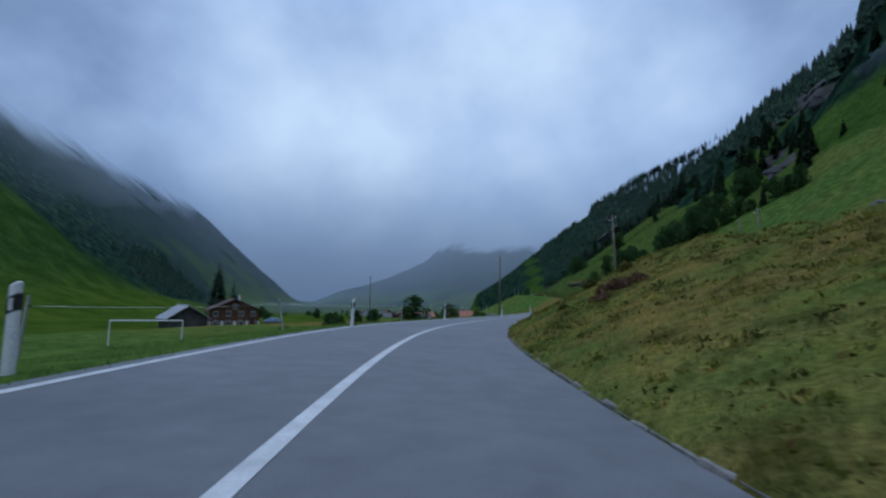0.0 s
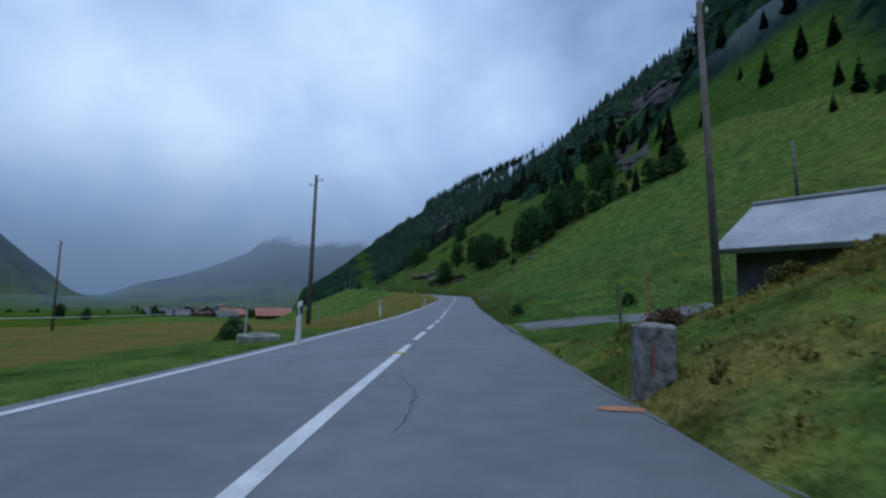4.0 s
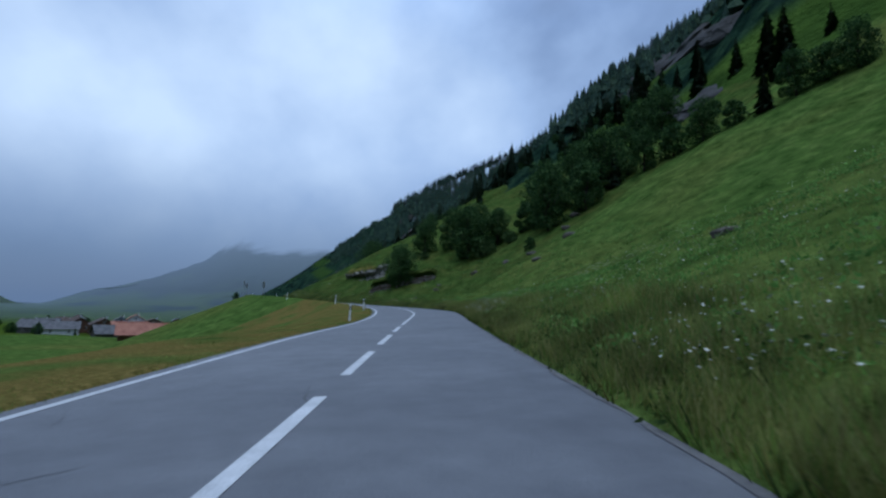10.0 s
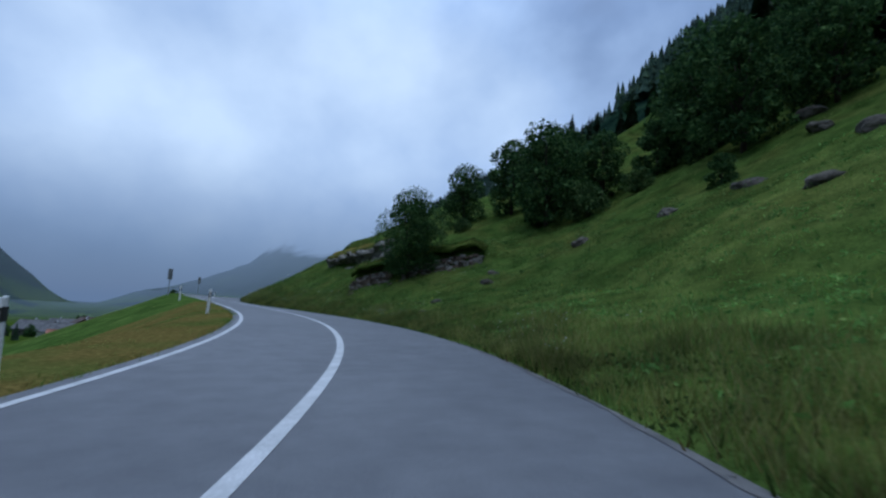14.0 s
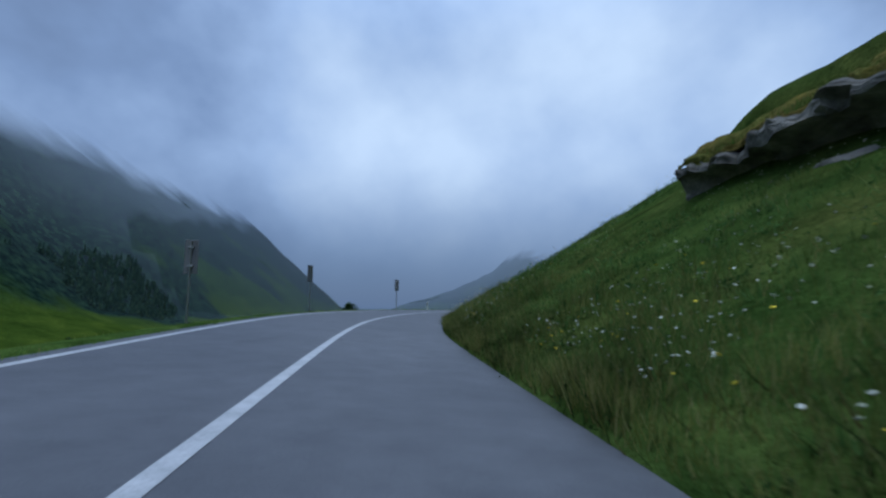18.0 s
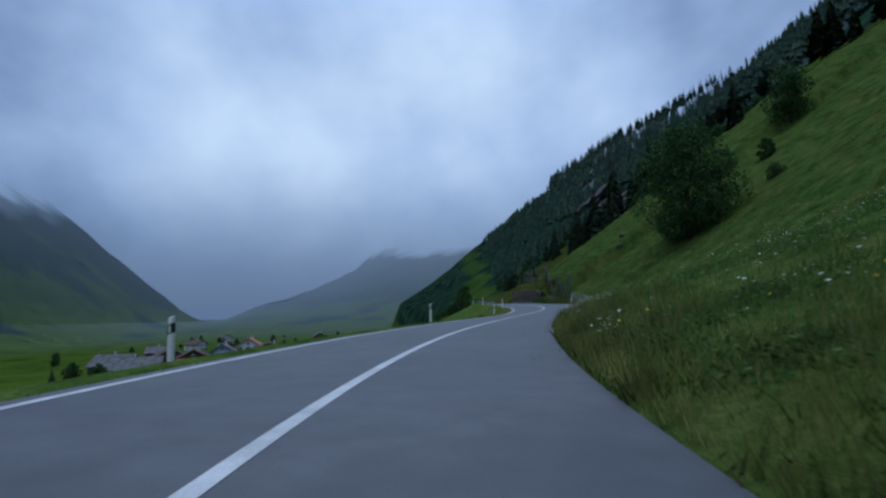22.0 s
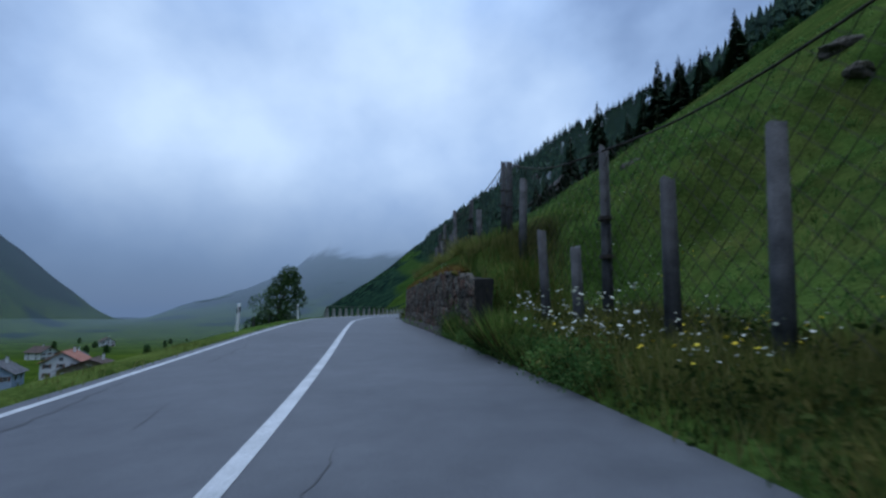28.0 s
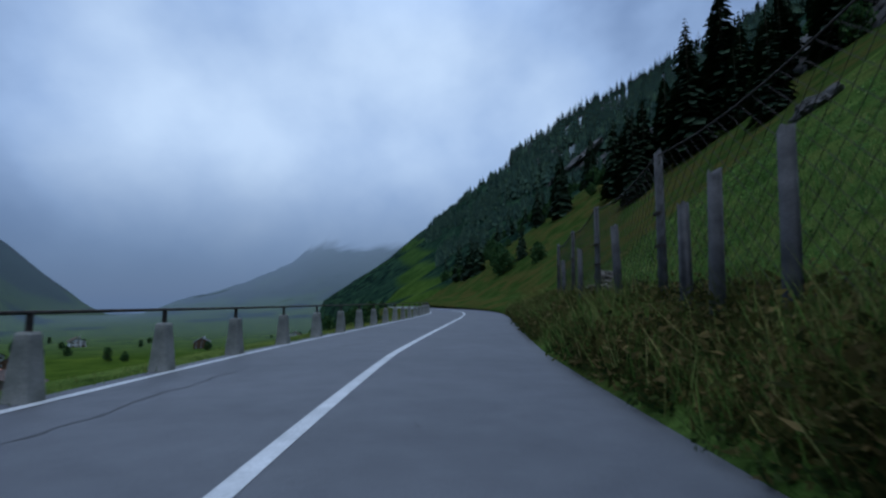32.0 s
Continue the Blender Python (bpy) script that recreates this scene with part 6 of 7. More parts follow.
def rock_fence(label, stations, timbers, net_low=0.15):
    """stations: (s, u, height) of the net posts; timbers: (s, u, height) of old stub posts."""
    rng = random.Random(int(stations[0][0]))
    s0, u0, _ = stations[0]
    ox, oy, oz = side_spot(s0, u0)
    t = thing("rockfall_fence", (ox, oy, oz), label, "fence", "rockfall fences")
    org = Vector((ox, oy, oz))
    tops, feet = [], []
    for s, u, h in stations:
        p = Vector(side_spot(s, u)) - org
        bm = timber_bm(h, 0.095, rng)
        bmesh.ops.translate(bm, vec=p, verts=bm.verts)
        po = part("post", bm, TIMBER, t, smooth=True)
        for dz in (0.42, 0.62):
            bm = bmesh.new()
            tube(bm, p + Vector((0, 0, h * dz - 0.03)), p + Vector((0, 0, h * dz + 0.03)), 0.115, 0.115, 10)
            part("clamp", bm, RUST, po, "rusted iron clamp")
        tops.append(p + Vector((0, 0, h - 0.06)))
        feet.append(p + Vector((0, 0, net_low)))
    for s, u, h in timbers:
        p = Vector(side_spot(s, u)) - org
        bm = timber_bm(h, 0.11, rng)
        bmesh.ops.translate(bm, vec=p, verts=bm.verts)
        part("stub_post", bm, TIMBER, t, "short old timber post", smooth=True)
    for i in range(len(tops) - 1):
        a, b, c, d = feet[i], feet[i + 1], tops[i], tops[i + 1]

        def at(x, y):
            p = (a * (1 - x) + b * x) * (1 - y) + (c * (1 - x) + d * x) * y
            p.z -= 0.22 * math.sin(math.pi * x) * y
            return p

        wd, ht = (b - a).length, (c - a).length
        bm = bmesh.new()
        cell = 0.30
        nx, ny = int(wd / cell), max(2, int(ht / cell))
        for k in range(-ny, nx + 1):
            for sgn in (1, -1):
                prev = None
                for j in range(ny + 1):
                    x = (k + j if sgn > 0 else nx - k - j) / nx
                    cur = at(min(max(x, 0), 1), j / ny)
                    if prev is not None and 0 <= x <= 1 and 0 <= px_ <= 1:
                        tube(bm, prev, cur, 0.005, 0.005, 3)
                    prev, px_ = cur, x
        part("net", bm, RUST, t, "dark diamond wire net")
        part("cable", hose("cable", [at(x / 8, 1.0) for x in range(9)], 0.016, RUST), None, t, "sagging top cable")


rock_fence("tall timber posts with dark rockfall net beside the verge", [(273.8, 3.75, 3.25), (279.4, 3.6, 3.2), (285.0, 3.6, 2.3)],
           [(275.9, 3.55, 2.35), (277.5, 3.5, 2.24), (281.9, 3.5, 2.1), (283.6, 3.5, 1.9), (280.4, 3.55, 1.6)])
rock_fence("timber posts with dark rockfall net above the stone wall", [(286.6, 3.9, 2.4), (290.4, 3.65, 2.1), (294.6, 3.9, 2.3), (298.6, 4.0, 2.3), (302.6, 4.1, 2.3), (306.0, 4.0, 2.6)],
           [(288.5, 3.6, 1.3), (292.3, 3.5, 1.2), (293.4, 3.5, 1.2), (296.6, 3.6, 1.2), (300.4, 3.7, 1.3)])
rock_fence("timber posts with dark rockfall net along the steep slope", [(308.2, 3.6, 3.2), (314.0, 3.6, 3.4), (320.4, 3.6, 3.2), (326.8, 3.7, 3.2), (333.2, 3.9, 3.2), (339.6, 4.1, 3.2)],
           [(311.8, 3.7, 2.9), (316.0, 3.4, 2.35), (317.3, 3.2, 2.2), (318.8, 3.4, 2.0), (323.3, 3.5, 2.2), (329.5, 3.6, 2.2), (336.0, 3.9, 2.2)])


def gate():
    a, b = Vector(side_spot(273.6, 3.75)), Vector(side_spot(270.1, 5.2))
    t = thing("metal_gate", tuple(a), "galvanised tubular field gate hanging on a timber post", "gate")
    d = b - a
    d.z = min(d.z, -0.62)
    for i in range(6):
        bm = bmesh.new()
        z = 0.25 + 0.17 * i
        tube(bm, (0, 0, z), (d.x, d.y, z + d.z), 0.022, 0.022, 8)
        part("bar", bm, STEEL, t)
    for k in (0.03, 0.62, 0.98):
        bm = bmesh.new()
        p = d * k
        tube(bm, (p.x, p.y, p.z + 0.2), (p.x, p.y, p.z + 1.16), 0.024, 0.024, 8)
        part("upright", bm, STEEL, t)


gate()
rail_pts = []
for i in range(26):
    s = 310.6 + 2.3 * i
    u = float(edge_l(s)) + 0.08
    x, y = spot(s, u)
    x, y = float(x), float(y)
    z = ground(x, y) - 0.05
    g = thing("guard_post", (x, y, z), "tapered weathered concrete guard post at the road edge", "guard post", "guard posts", heading_at(s))
    bm = bmesh.new()
    box(bm, 0, 0, 0.36, 0.29, 0.29, 0.76, 0.03)
    for v in bm.verts:
        k = 1 - 0.42 * max(v.co.z, 0) / 0.75
        v.co.x *= k
        v.co.y *= k
    part("block", bm, CONCRETE, g)
    bm = bmesh.new()
    tube(bm, (0, 0, 0.7), (0, 0, 0.93), 0.035, 0.03, 8)
    part("stub", bm, RUST, g, "iron stub carrying the rail")
    rail_pts.append(Vector((x, y, z + 0.93)))
rail = thing("guard_rail", (0, 0, 0), "dark iron pipe rail along concrete posts", "guard rail")
for a, b in zip(rail_pts, rail_pts[1:]):
    bm = bmesh.new()
    tube(bm, a, b, 0.021, 0.021, 8)
    part("rail", bm, RUST, rail)
bm = bmesh.new()
tube(bm, rail_pts[0], rail_pts[0] + Vector((-0.3, -0.35, -0.8)), 0.028, 0.028, 8)
part("rail_end", bm, RUST, rail)
for i, sv in enumerate((304.8, 307.6)):
    x, y = spot(sv, -7.6)
    z = ground(float(x), float(y))
    t = thing("paddock_post", (float(x), float(y), z), "dark timber paddock post below the road", "fence post", "paddock posts")
    bm = bmesh.new()
    tube(bm, (0, 0, -0.3), (0.02, 0, 1.5), 0.06, 0.05, 8)
    part("post", bm, TIMBER, t)


# ---------------------------------------------------------------- grasses and flowers
def blades(name, n, s_rng, q_rng, side, hgt, mat, label, seed, width=0.0075, lean=0.65, bias=1.0):
    npr = np.random.RandomState(seed)
    s = npr.uniform(s_rng[0], s_rng[1], n)
    q = q_rng[0] + (q_rng[1] - q_rng[0]) * npr.uniform(0, 1, n) ** bias
    u = edge_r(s) + q if side > 0 else edge_l(s) - q
    x, y = spot(s, u)
    z = height(s, u, x, y) + rough(s, u, x, y) - 0.02
    clump = 0.65 + 0.5 * wob(x, y, 0.9, 3.0)
    keep = off_brow(x, y) & (npr.uniform(0, 1, n) < 0.75 + 0.5 * wob(x, y, 1.6, 8.0)) & ~((np.abs(s - 57.3 + 0.2 * q) < 1.9) & (side > 0)) & ~((s > WALL_A + 3.3) & (s < WALL_B + 0.4) & (side > 0) & (q < 0.75) & (q > -0.06) & (name != "wall_foot_weeds")) & ~((s > WALL_A + 3.3) & (s < WALL_B + 0.4) & (side > 0) & (q < 0.75) & (hgt(s) > 0.35))
    s, x, y, z, clump = s[keep], x[keep], y[keep], z[keep], clump[keep]
    n = len(s)
    h = hgt(s) * np.clip(clump, 0.3, 1.3) * npr.uniform(0.55, 1.25, n)
    a = npr.uniform(0, 6.283, n)
    w = width * npr.uniform(0.7, 1.4, n) * (0.6 + h)
    bend = lean * h * npr.uniform(0.1, 1.0, n)
    b = npr.uniform(0, 6.283, n)
    wx, wy, bx, by = np.cos(a) * w, np.sin(a) * w, np.cos(b) * bend, np.sin(b) * bend
    P = np.stack([np.stack([x - wx, y - wy, z], 1), np.stack([x + wx, y + wy, z], 1), np.stack([x + bx, y + by, z + h], 1)], 1).reshape(-1, 3)
    F = np.arange(n * 3).reshape(-1, 3)
    ob = new(name, mesh_of(name, P, F, mat, False))
    return tagged(ob, label, "grass", kind="stuff")


def off_brow(x, y):
    ax, ay = x - 45.6, y - 181.6
    t_, d_ = (ax * 0.378 - ay * 0.926) / 11.5, ax * 0.926 + ay * 0.378
    return ~((t_ > -0.6) & (t_ < 1.6) & (d_ > -1.2) & (d_ < 6.5))


def h_verge(s):
    return table(s, [(-40, 0.10), (40, 0.13), (56, 0.30), (70, 0.42), (140, 0.42), (165, 0.34), (185, 0.5), (250, 0.45), (262, 0.30), (270, 0.5), (300, 0.5), (308, 0.95), (345, 0.9)])


def h_low(s):
    return 0.55 * h_verge(s) + 0.05


blades("verge_grass", 62000, (44, 152), (0.02, 2.4), 1, h_verge, BLADES, "uncut green verge grass along the road", 1)
blades("lush_verge_grass", 70000, (152, 345), (0.02, 2.4), 1, h_verge, BLADES_LUSH, "lush dark green verge grass along the road", 31)
blades("verge_straw", 120000, (58, 304), (0.05, 3.0), 1, lambda s: 1.12 * h_verge(s), BLADES_DRY, "dry seeding grass stems along the road", 2, 0.0065, 0.65, 1.7)
blades("roadside_straw", 60000, (84, 150), (0.1, 2.6), 1, lambda s: 0.52 + 0 * s, STRAW, "tall pale seeding grass along the road", 46, 0.0055, 0.8, 1.5)
blades("roadside_straw_far", 34000, (152, 262), (0.1, 1.8), 1, lambda s: 0.46 + 0 * s, STRAW, "pale seeding grass along the bends", 48, 0.0055, 0.8, 1.4)
blades("slope_grass", 52000, (44, 152), (2.0, 9.0), 1, h_low, BLADES, "green meadow grass on the slope", 3, 0.012)
blades("lush_slope_grass", 85000, (152, 345), (2.0, 9.0), 1, h_low, BLADES_LUSH, "lush green meadow grass on the slope", 33, 0.012)
blades("upper_grass", 40000, (0, 152), (8.0, 26.0), 1, lambda s: 0.20 + 0 * s, BLADES, "green meadow grass higher on the slope", 4, 0.03)
blades("lush_upper_grass", 50000, (152, 340), (8.0, 26.0), 1, lambda s: 0.15 + 0 * s, BLADES_LUSH, "lush meadow grass higher on the slope", 35, 0.03, 1.2)
blades("moor_edge_grass", 9000, (-4, 46), (0.05, 1.0), 1, lambda s: 0.12 + 0 * s, BLADES, "short green grass along the kerb", 45, 0.009)
blades("moor_grass", 75000, (-4, 50), (0.1, 10.0), 1, lambda s: 0.17 + 0 * s, BLADES_DRY, "short dry moor grass on the bank", 5, 0.010)
blades("verge_herbs", 30000, (60, 345), (0.0, 0.9), 1, lambda s: 0.30 * (0.6 + h_verge(s)), WEEDS, "dark leafy weeds at the foot of the bank", 21, 0.016, 1.3)
blades("lush_herbs", 75000, (152, 345), (0.6, 15.0), 1, lambda s: 0.16 + 0.25 * h_verge(s), HERBS_LUSH, "dark leafy meadow herbs on the slope", 34, 0.024, 1.6, 1.3)
blades("meadow_herbs", 45000, (50, 152), (1.0, 15.0), 1, lambda s: 0.16 + 0.25 * h_verge(s), HERBS, "leafy green meadow herbs on the slope", 22, 0.024, 1.6, 1.3)


def tufts(name, n, s_rng, q_rng, per, size, mat, label, seed):
    """Tussocks: each a fan of arching blades."""
    npr = np.random.RandomState(seed)
    s = np.repeat(npr.uniform(s_rng[0], s_rng[1], n), per)
    q = np.repeat(npr.uniform(q_rng[0], q_rng[1], n), per)
    big = np.repeat(size * npr.uniform(0.5, 1.4, n), per)
    u = edge_r(s) + q
    x, y = spot(s, u)
    z = height(s, u, x, y) + rough(s, u, x, y) - 0.03
    on = off_brow(x, y)
    s, big, x, y, z = s[on], big[on], x[on], y[on], z[on]
    m = len(s)
    a, k = npr.uniform(0, 6.283, m), np.sqrt(npr.uniform(0, 1, m))
    dx, dy = np.cos(a), np.sin(a)
    r, h, w = big * k * 0.35, big * npr.uniform(0.5, 1.0, m) * (1.15 - 0.6 * k), big * 0.045
    X, Y = x + dx * r, y + dy * r
    out = big * k * 0.9
    P = np.stack([np.stack([X - dy * w, Y + dx * w, z], 1), np.stack([X + dy * w, Y - dx * w, z], 1), np.stack([X + dx * out, Y + dy * out, z + h], 1)], 1).reshape(-1, 3)
    F = np.arange(m * 3).reshape(-1, 3)
    ob = new(name, mesh_of(name, P, F, mat, False))
    return tagged(ob, label, "grass", kind="stuff")


def clumps(name, n, s_rng, q_rng, per, size, mat, label, seed, bias=1.0, tall=0.75, side=1, leaf=1.0, wall=True):
    """Leafy herb clumps: each a low dome of many small leaves."""
    npr = np.random.RandomState(seed)
    s = npr.uniform(s_rng[0], s_rng[1], n)
    q = q_rng[0] + (q_rng[1] - q_rng[0]) * npr.uniform(0, 1, n) ** bias
    u = edge_r(s) + q if side > 0 else edge_l(s) - q
    x, y = spot(s, u)
    ok = off_brow(x, y) & (wob(x, y, 2.1, 5.0) > -0.3) & ~((np.abs(s - 57.3 + 0.2 * q) < 2.0) & (side > 0))
    if wall:
        ok &= ~((s > WALL_A - 0.3) & (s < WALL_B + 0.4) & (q < 0.8) & (side > 0))
    s, q, u, x, y = s[ok], q[ok], u[ok], x[ok], y[ok]
    z = height(s, u, x, y) + rough(s, u, x, y)
    big = size * npr.uniform(0.5, 1.35, len(s)) * (1 + 0.03 * np.maximum(q, 0))
    x, y, z, big = (np.repeat(v, per) for v in (x, y, z, big))
    m = len(x)
    d = npr.normal(size=(m, 3))
    d /= np.linalg.norm(d, axis=1)[:, None]
    d[:, 2] = np.abs(d[:, 2])
    r = npr.uniform(0.45, 1.05, m)
    P = np.stack([x, y, z], 1) + d * (big * r)[:, None] * np.array([1.0, 1.0, tall])
    a = d + npr.normal(size=(m, 3)) * 0.8
    a /= np.linalg.norm(a, axis=1)[:, None]
    b = np.cross(a, npr.normal(size=(m, 3)))
    b /= np.linalg.norm(b, axis=1)[:, None]
    ln = (leaf * big * npr.uniform(0.22, 0.5, m))[:, None]
    V = np.stack([P - a * ln * 0.4, P + b * ln * 0.32, P + a * ln - np.array([0, 0, 0.25]) * ln, P - b * ln * 0.32], 1).reshape(-1, 3)
    ob = new(name, mesh_of(name, V, np.arange(m * 4).reshape(-1, 4), mat, False))
    return tagged(ob, label, "herbs", kind="stuff")


clumps("meadow_herb_clumps", 8500, (60, 152), (0.7, 19.0), 13, 0.25, HERBS, "leafy green herb clumps in the hillside meadow", 71, 1.5, 0.6, leaf=0.62)
clumps("lush_herb_clumps", 12500, (152, 345), (0.7, 17.0), 13, 0.25, HERBS_LUSH, "leafy dark green herb clumps in the hillside meadow", 72, 1.5, 0.6, leaf=0.62)
clumps("leafy_bank_herbs", 4200, (60, 97), (0.2, 15.0), 16, 0.24, HERBS_BRIGHT, "bright green broad-leaved herbs covering the bank", 89, 1.2, 0.6, leaf=0.6)
clumps("verge_leaf_clumps", 6200, (62, 283), (0.04, 1.5), 18, 0.19, WALL_HERBS, "broad-leaved weeds along the foot of the bank", 73, 1.0, 1.0, leaf=0.6)
clumps("roadside_shrub_growth", 3000, (305.4, 345), (0.10, 3.0), 44, 0.34, ROADSIDE, "tall dense olive-brown weeds below the fence", 74, 0.9, 1.5, leaf=0.55)
clumps("wall_corner_bush", 150, (305.2, 309.5), (-0.05, 1.2), 50, 0.36, ROADSIDE_GREEN, "dense dark green bush at the wall corner", 78, 1.0, 1.7, leaf=0.5)
# dark leaf colour here also carries the shade low under the taller weeds
clumps("low_roadside_weeds", 700, (306, 345), (-0.02, 0.35), 30, 0.20, WEEDS, "low weeds along the asphalt edge, coloured dark for the shade there", 79, 1.0, 0.8, leaf=0.7)
clumps("fence_foot_herbs", 900, (271, 284.5), (0.10, 2.4), 34, 0.27, ROADSIDE_GREEN, "tall green herbs before the fence", 75, 1.0, 1.2, leaf=0.5)
clumps("wall_end_herbs", 560, (276.5, 286.2), (0.0, 0.36), 38, 0.27, HERBS_LUSH, "dense leafy herbs before the wall end", 88, 0.8, 1.5, leaf=0.36, wall=False)
clumps("moor_cushions", 2300, (-3, 49), (0.3, 10.0), 16, 0.17, OCHRE, "ochre and olive moss cushions on the moor bank", 76, 1.1, 0.55)
clumps("moor_green_cushions", 1500, (-3, 52), (0.1, 10.0), 16, 0.17, HEATHER_GREEN, "green bilberry cushions on the moor bank", 77, 1.2, 0.55)


def sward(name, stations, n, span, h, mat, label, seed, width=0.009):
    """Blades of grass on a swept turf edge."""
    npr = np.random.RandomState(seed)
    S = np.array(stations)
    i = npr.randint(0, len(S) - 1, n)
    f = npr.uniform(0, 1, n)[:, None]
    p = S[i] * (1 - f) + S[i + 1] * f
    o = npr.uniform(span[0], span[1], n)
    x, y = p[:, 0] + p[:, 3] * o, p[:, 1] + p[:, 4] * o
    z = p[:, 2] + span[2] - span[3] * o
    hh, a, b = h * npr.uniform(0.5, 1.3, n), npr.uniform(0, 6.283, n), npr.uniform(0, 6.283, n)
    w, bend = width * npr.uniform(0.7, 1.4, n), hh * npr.uniform(0.1, 0.8, n)
    V = np.stack([np.stack([x - np.cos(a) * w, y - np.sin(a) * w, z - 0.06], 1), np.stack([x + np.cos(a) * w, y + np.sin(a) * w, z - 0.06], 1),
                  np.stack([x + np.cos(b) * bend + p[:, 3] * hh * 0.25, y + np.sin(b) * bend + p[:, 4] * hh * 0.25, z + hh], 1)], 1).reshape(-1, 3)
    ob = new(name, mesh_of(name, V, np.arange(n * 3).reshape(-1, 3), mat, False))
    return tagged(ob, label, "grass", kind="stuff")


sward("ledge_grass", LEDGE, 9000, (-3.4, -0.5, 0.14, 0.40), 0.16, BLADES_DRY, "short brownish grass on the rock ledge", 81)
sward("ledge_green_grass", LEDGE, 7000, (-3.6, -0.4, 0.14, 0.40), 0.15, BLADES, "short green grass on the rock ledge", 82)
sward("terrace_grass", TERRACE, 9000, (-1.2, 0.15, 0.02, 0.0), 0.20, BLADES_LUSH, "long green grass over the dry wall", 83)
sward("terrace_straw", TERRACE, 3000, (-0.6, 0.28, -0.08, 0.15), 0.18, BLADES_DRY, "dry grass hanging over the dry wall", 84)
tufts("ochre_tussocks", 2600, (-2, 50), (0.4, 9.0), 26, 0.17, OCHRE, "ochre and olive grass tussocks on the moor bank", 41)
tufts("green_tussocks", 1200, (-2, 56), (0.3, 9.0), 26, 0.16, BLADES, "green grass tussocks on the moor bank", 42)
tufts("meadow_tussocks", 1600, (60, 340), (0.6, 16.0), 26, 0.24, HERBS_LUSH, "dark green tussocks in the hillside meadow", 43)
blades("left_verge_grass", 100000, (-2, 345), (-0.14, 2.2), -1, lambda s: table(s, [(-40, 0.22), (60, 0.2), (90, 0.14), (345, 0.16)]), BLADES, "green verge grass on the valley side", 6)
blades("left_shelf_straw", 26000, (246, 286), (0.0, 6.0), -1, lambda s: 0.20 + 0 * s, BLADES_DRY, "dry straw-coloured grass on the shelf below the bend", 47, 0.010)
blades("left_straw", 40000, (85, 345), (0.0, 3.5), -1, lambda s: 0.18 + 0 * s, BLADES_DRY, "dry grass on the valley side", 7, 0.007)
blades("weeds", 36000, (305.3, 345), (0.15, 3.4), 1, lambda s: 0.62 + 0 * s, ROADSIDE, "tall dense roadside weeds below the fence", 8, 0.013, 1.6)
blades("weed_tops", 5000, (307, 345), (0.3, 3.4), 1, lambda s: 1.0 + 0 * s, BLADES_DRY, "brownish seed heads above the weeds", 19, 0.007, 1.7)
blades("wall_foot_weeds", 240, (284, 305), (-0.03, 0.05), 1, lambda s: 0.10 + 0.24 * np.clip(wob(s, 0.3 * s, 1.7, 2.0) + 0.3, 0, 1), HERBS, "weeds along the foot of the wall", 9, 0.014, 0.9)
blades("wall_end_weeds", 5000, (277.5, 287.8), (0.02, 0.34), 1, lambda s: table(s, [(277, 0.6), (280, 0.85), (284, 0.85), (287.8, 0.25)]), BLADES, "tall grass and leafy weeds before the wall end", 18, 0.009, 0.9)
blades("wall_end_shade_weeds", 3500, (277.5, 287.0), (0.02, 0.34), 1, lambda s: table(s, [(277, 0.5), (280, 0.7), (284, 0.7), (287, 0.3)]), WEEDS, "darker broad-leaved weeds before the wall end", 28, 0.018, 1.2)
blades("verge_straw_tops", 16000, (104, 272), (0.05, 1.7), 1, lambda s: 0.36 + 0.1 * wob(s, 0.4 * s, 3.0, 5.0), BLADES_DRY, "pale seed heads of dry grass along the verge", 48, 0.005, 0.9)
blades("fence_weeds", 40000, (272, 285), (0.3, 2.6), 1, lambda s: 0.62 + 0 * s, BLADES_DRY, "tall flowering grass before the fence", 10, 0.008, 0.7)
blades("wall_top_grass", 20000, (285, 306), (0.75, 4.0), 1, lambda s: 0.5 + 0 * s, BLADES, "long green grass above the wall", 11, 0.012, 0.9)
blades("wall_brow_grass", 9000, (285, 306), (0.75, 0.95), 1, lambda s: 0.55 + 0 * s, BLADES_DRY, "dry grass overhanging the wall top", 12, 0.010, 1.8)


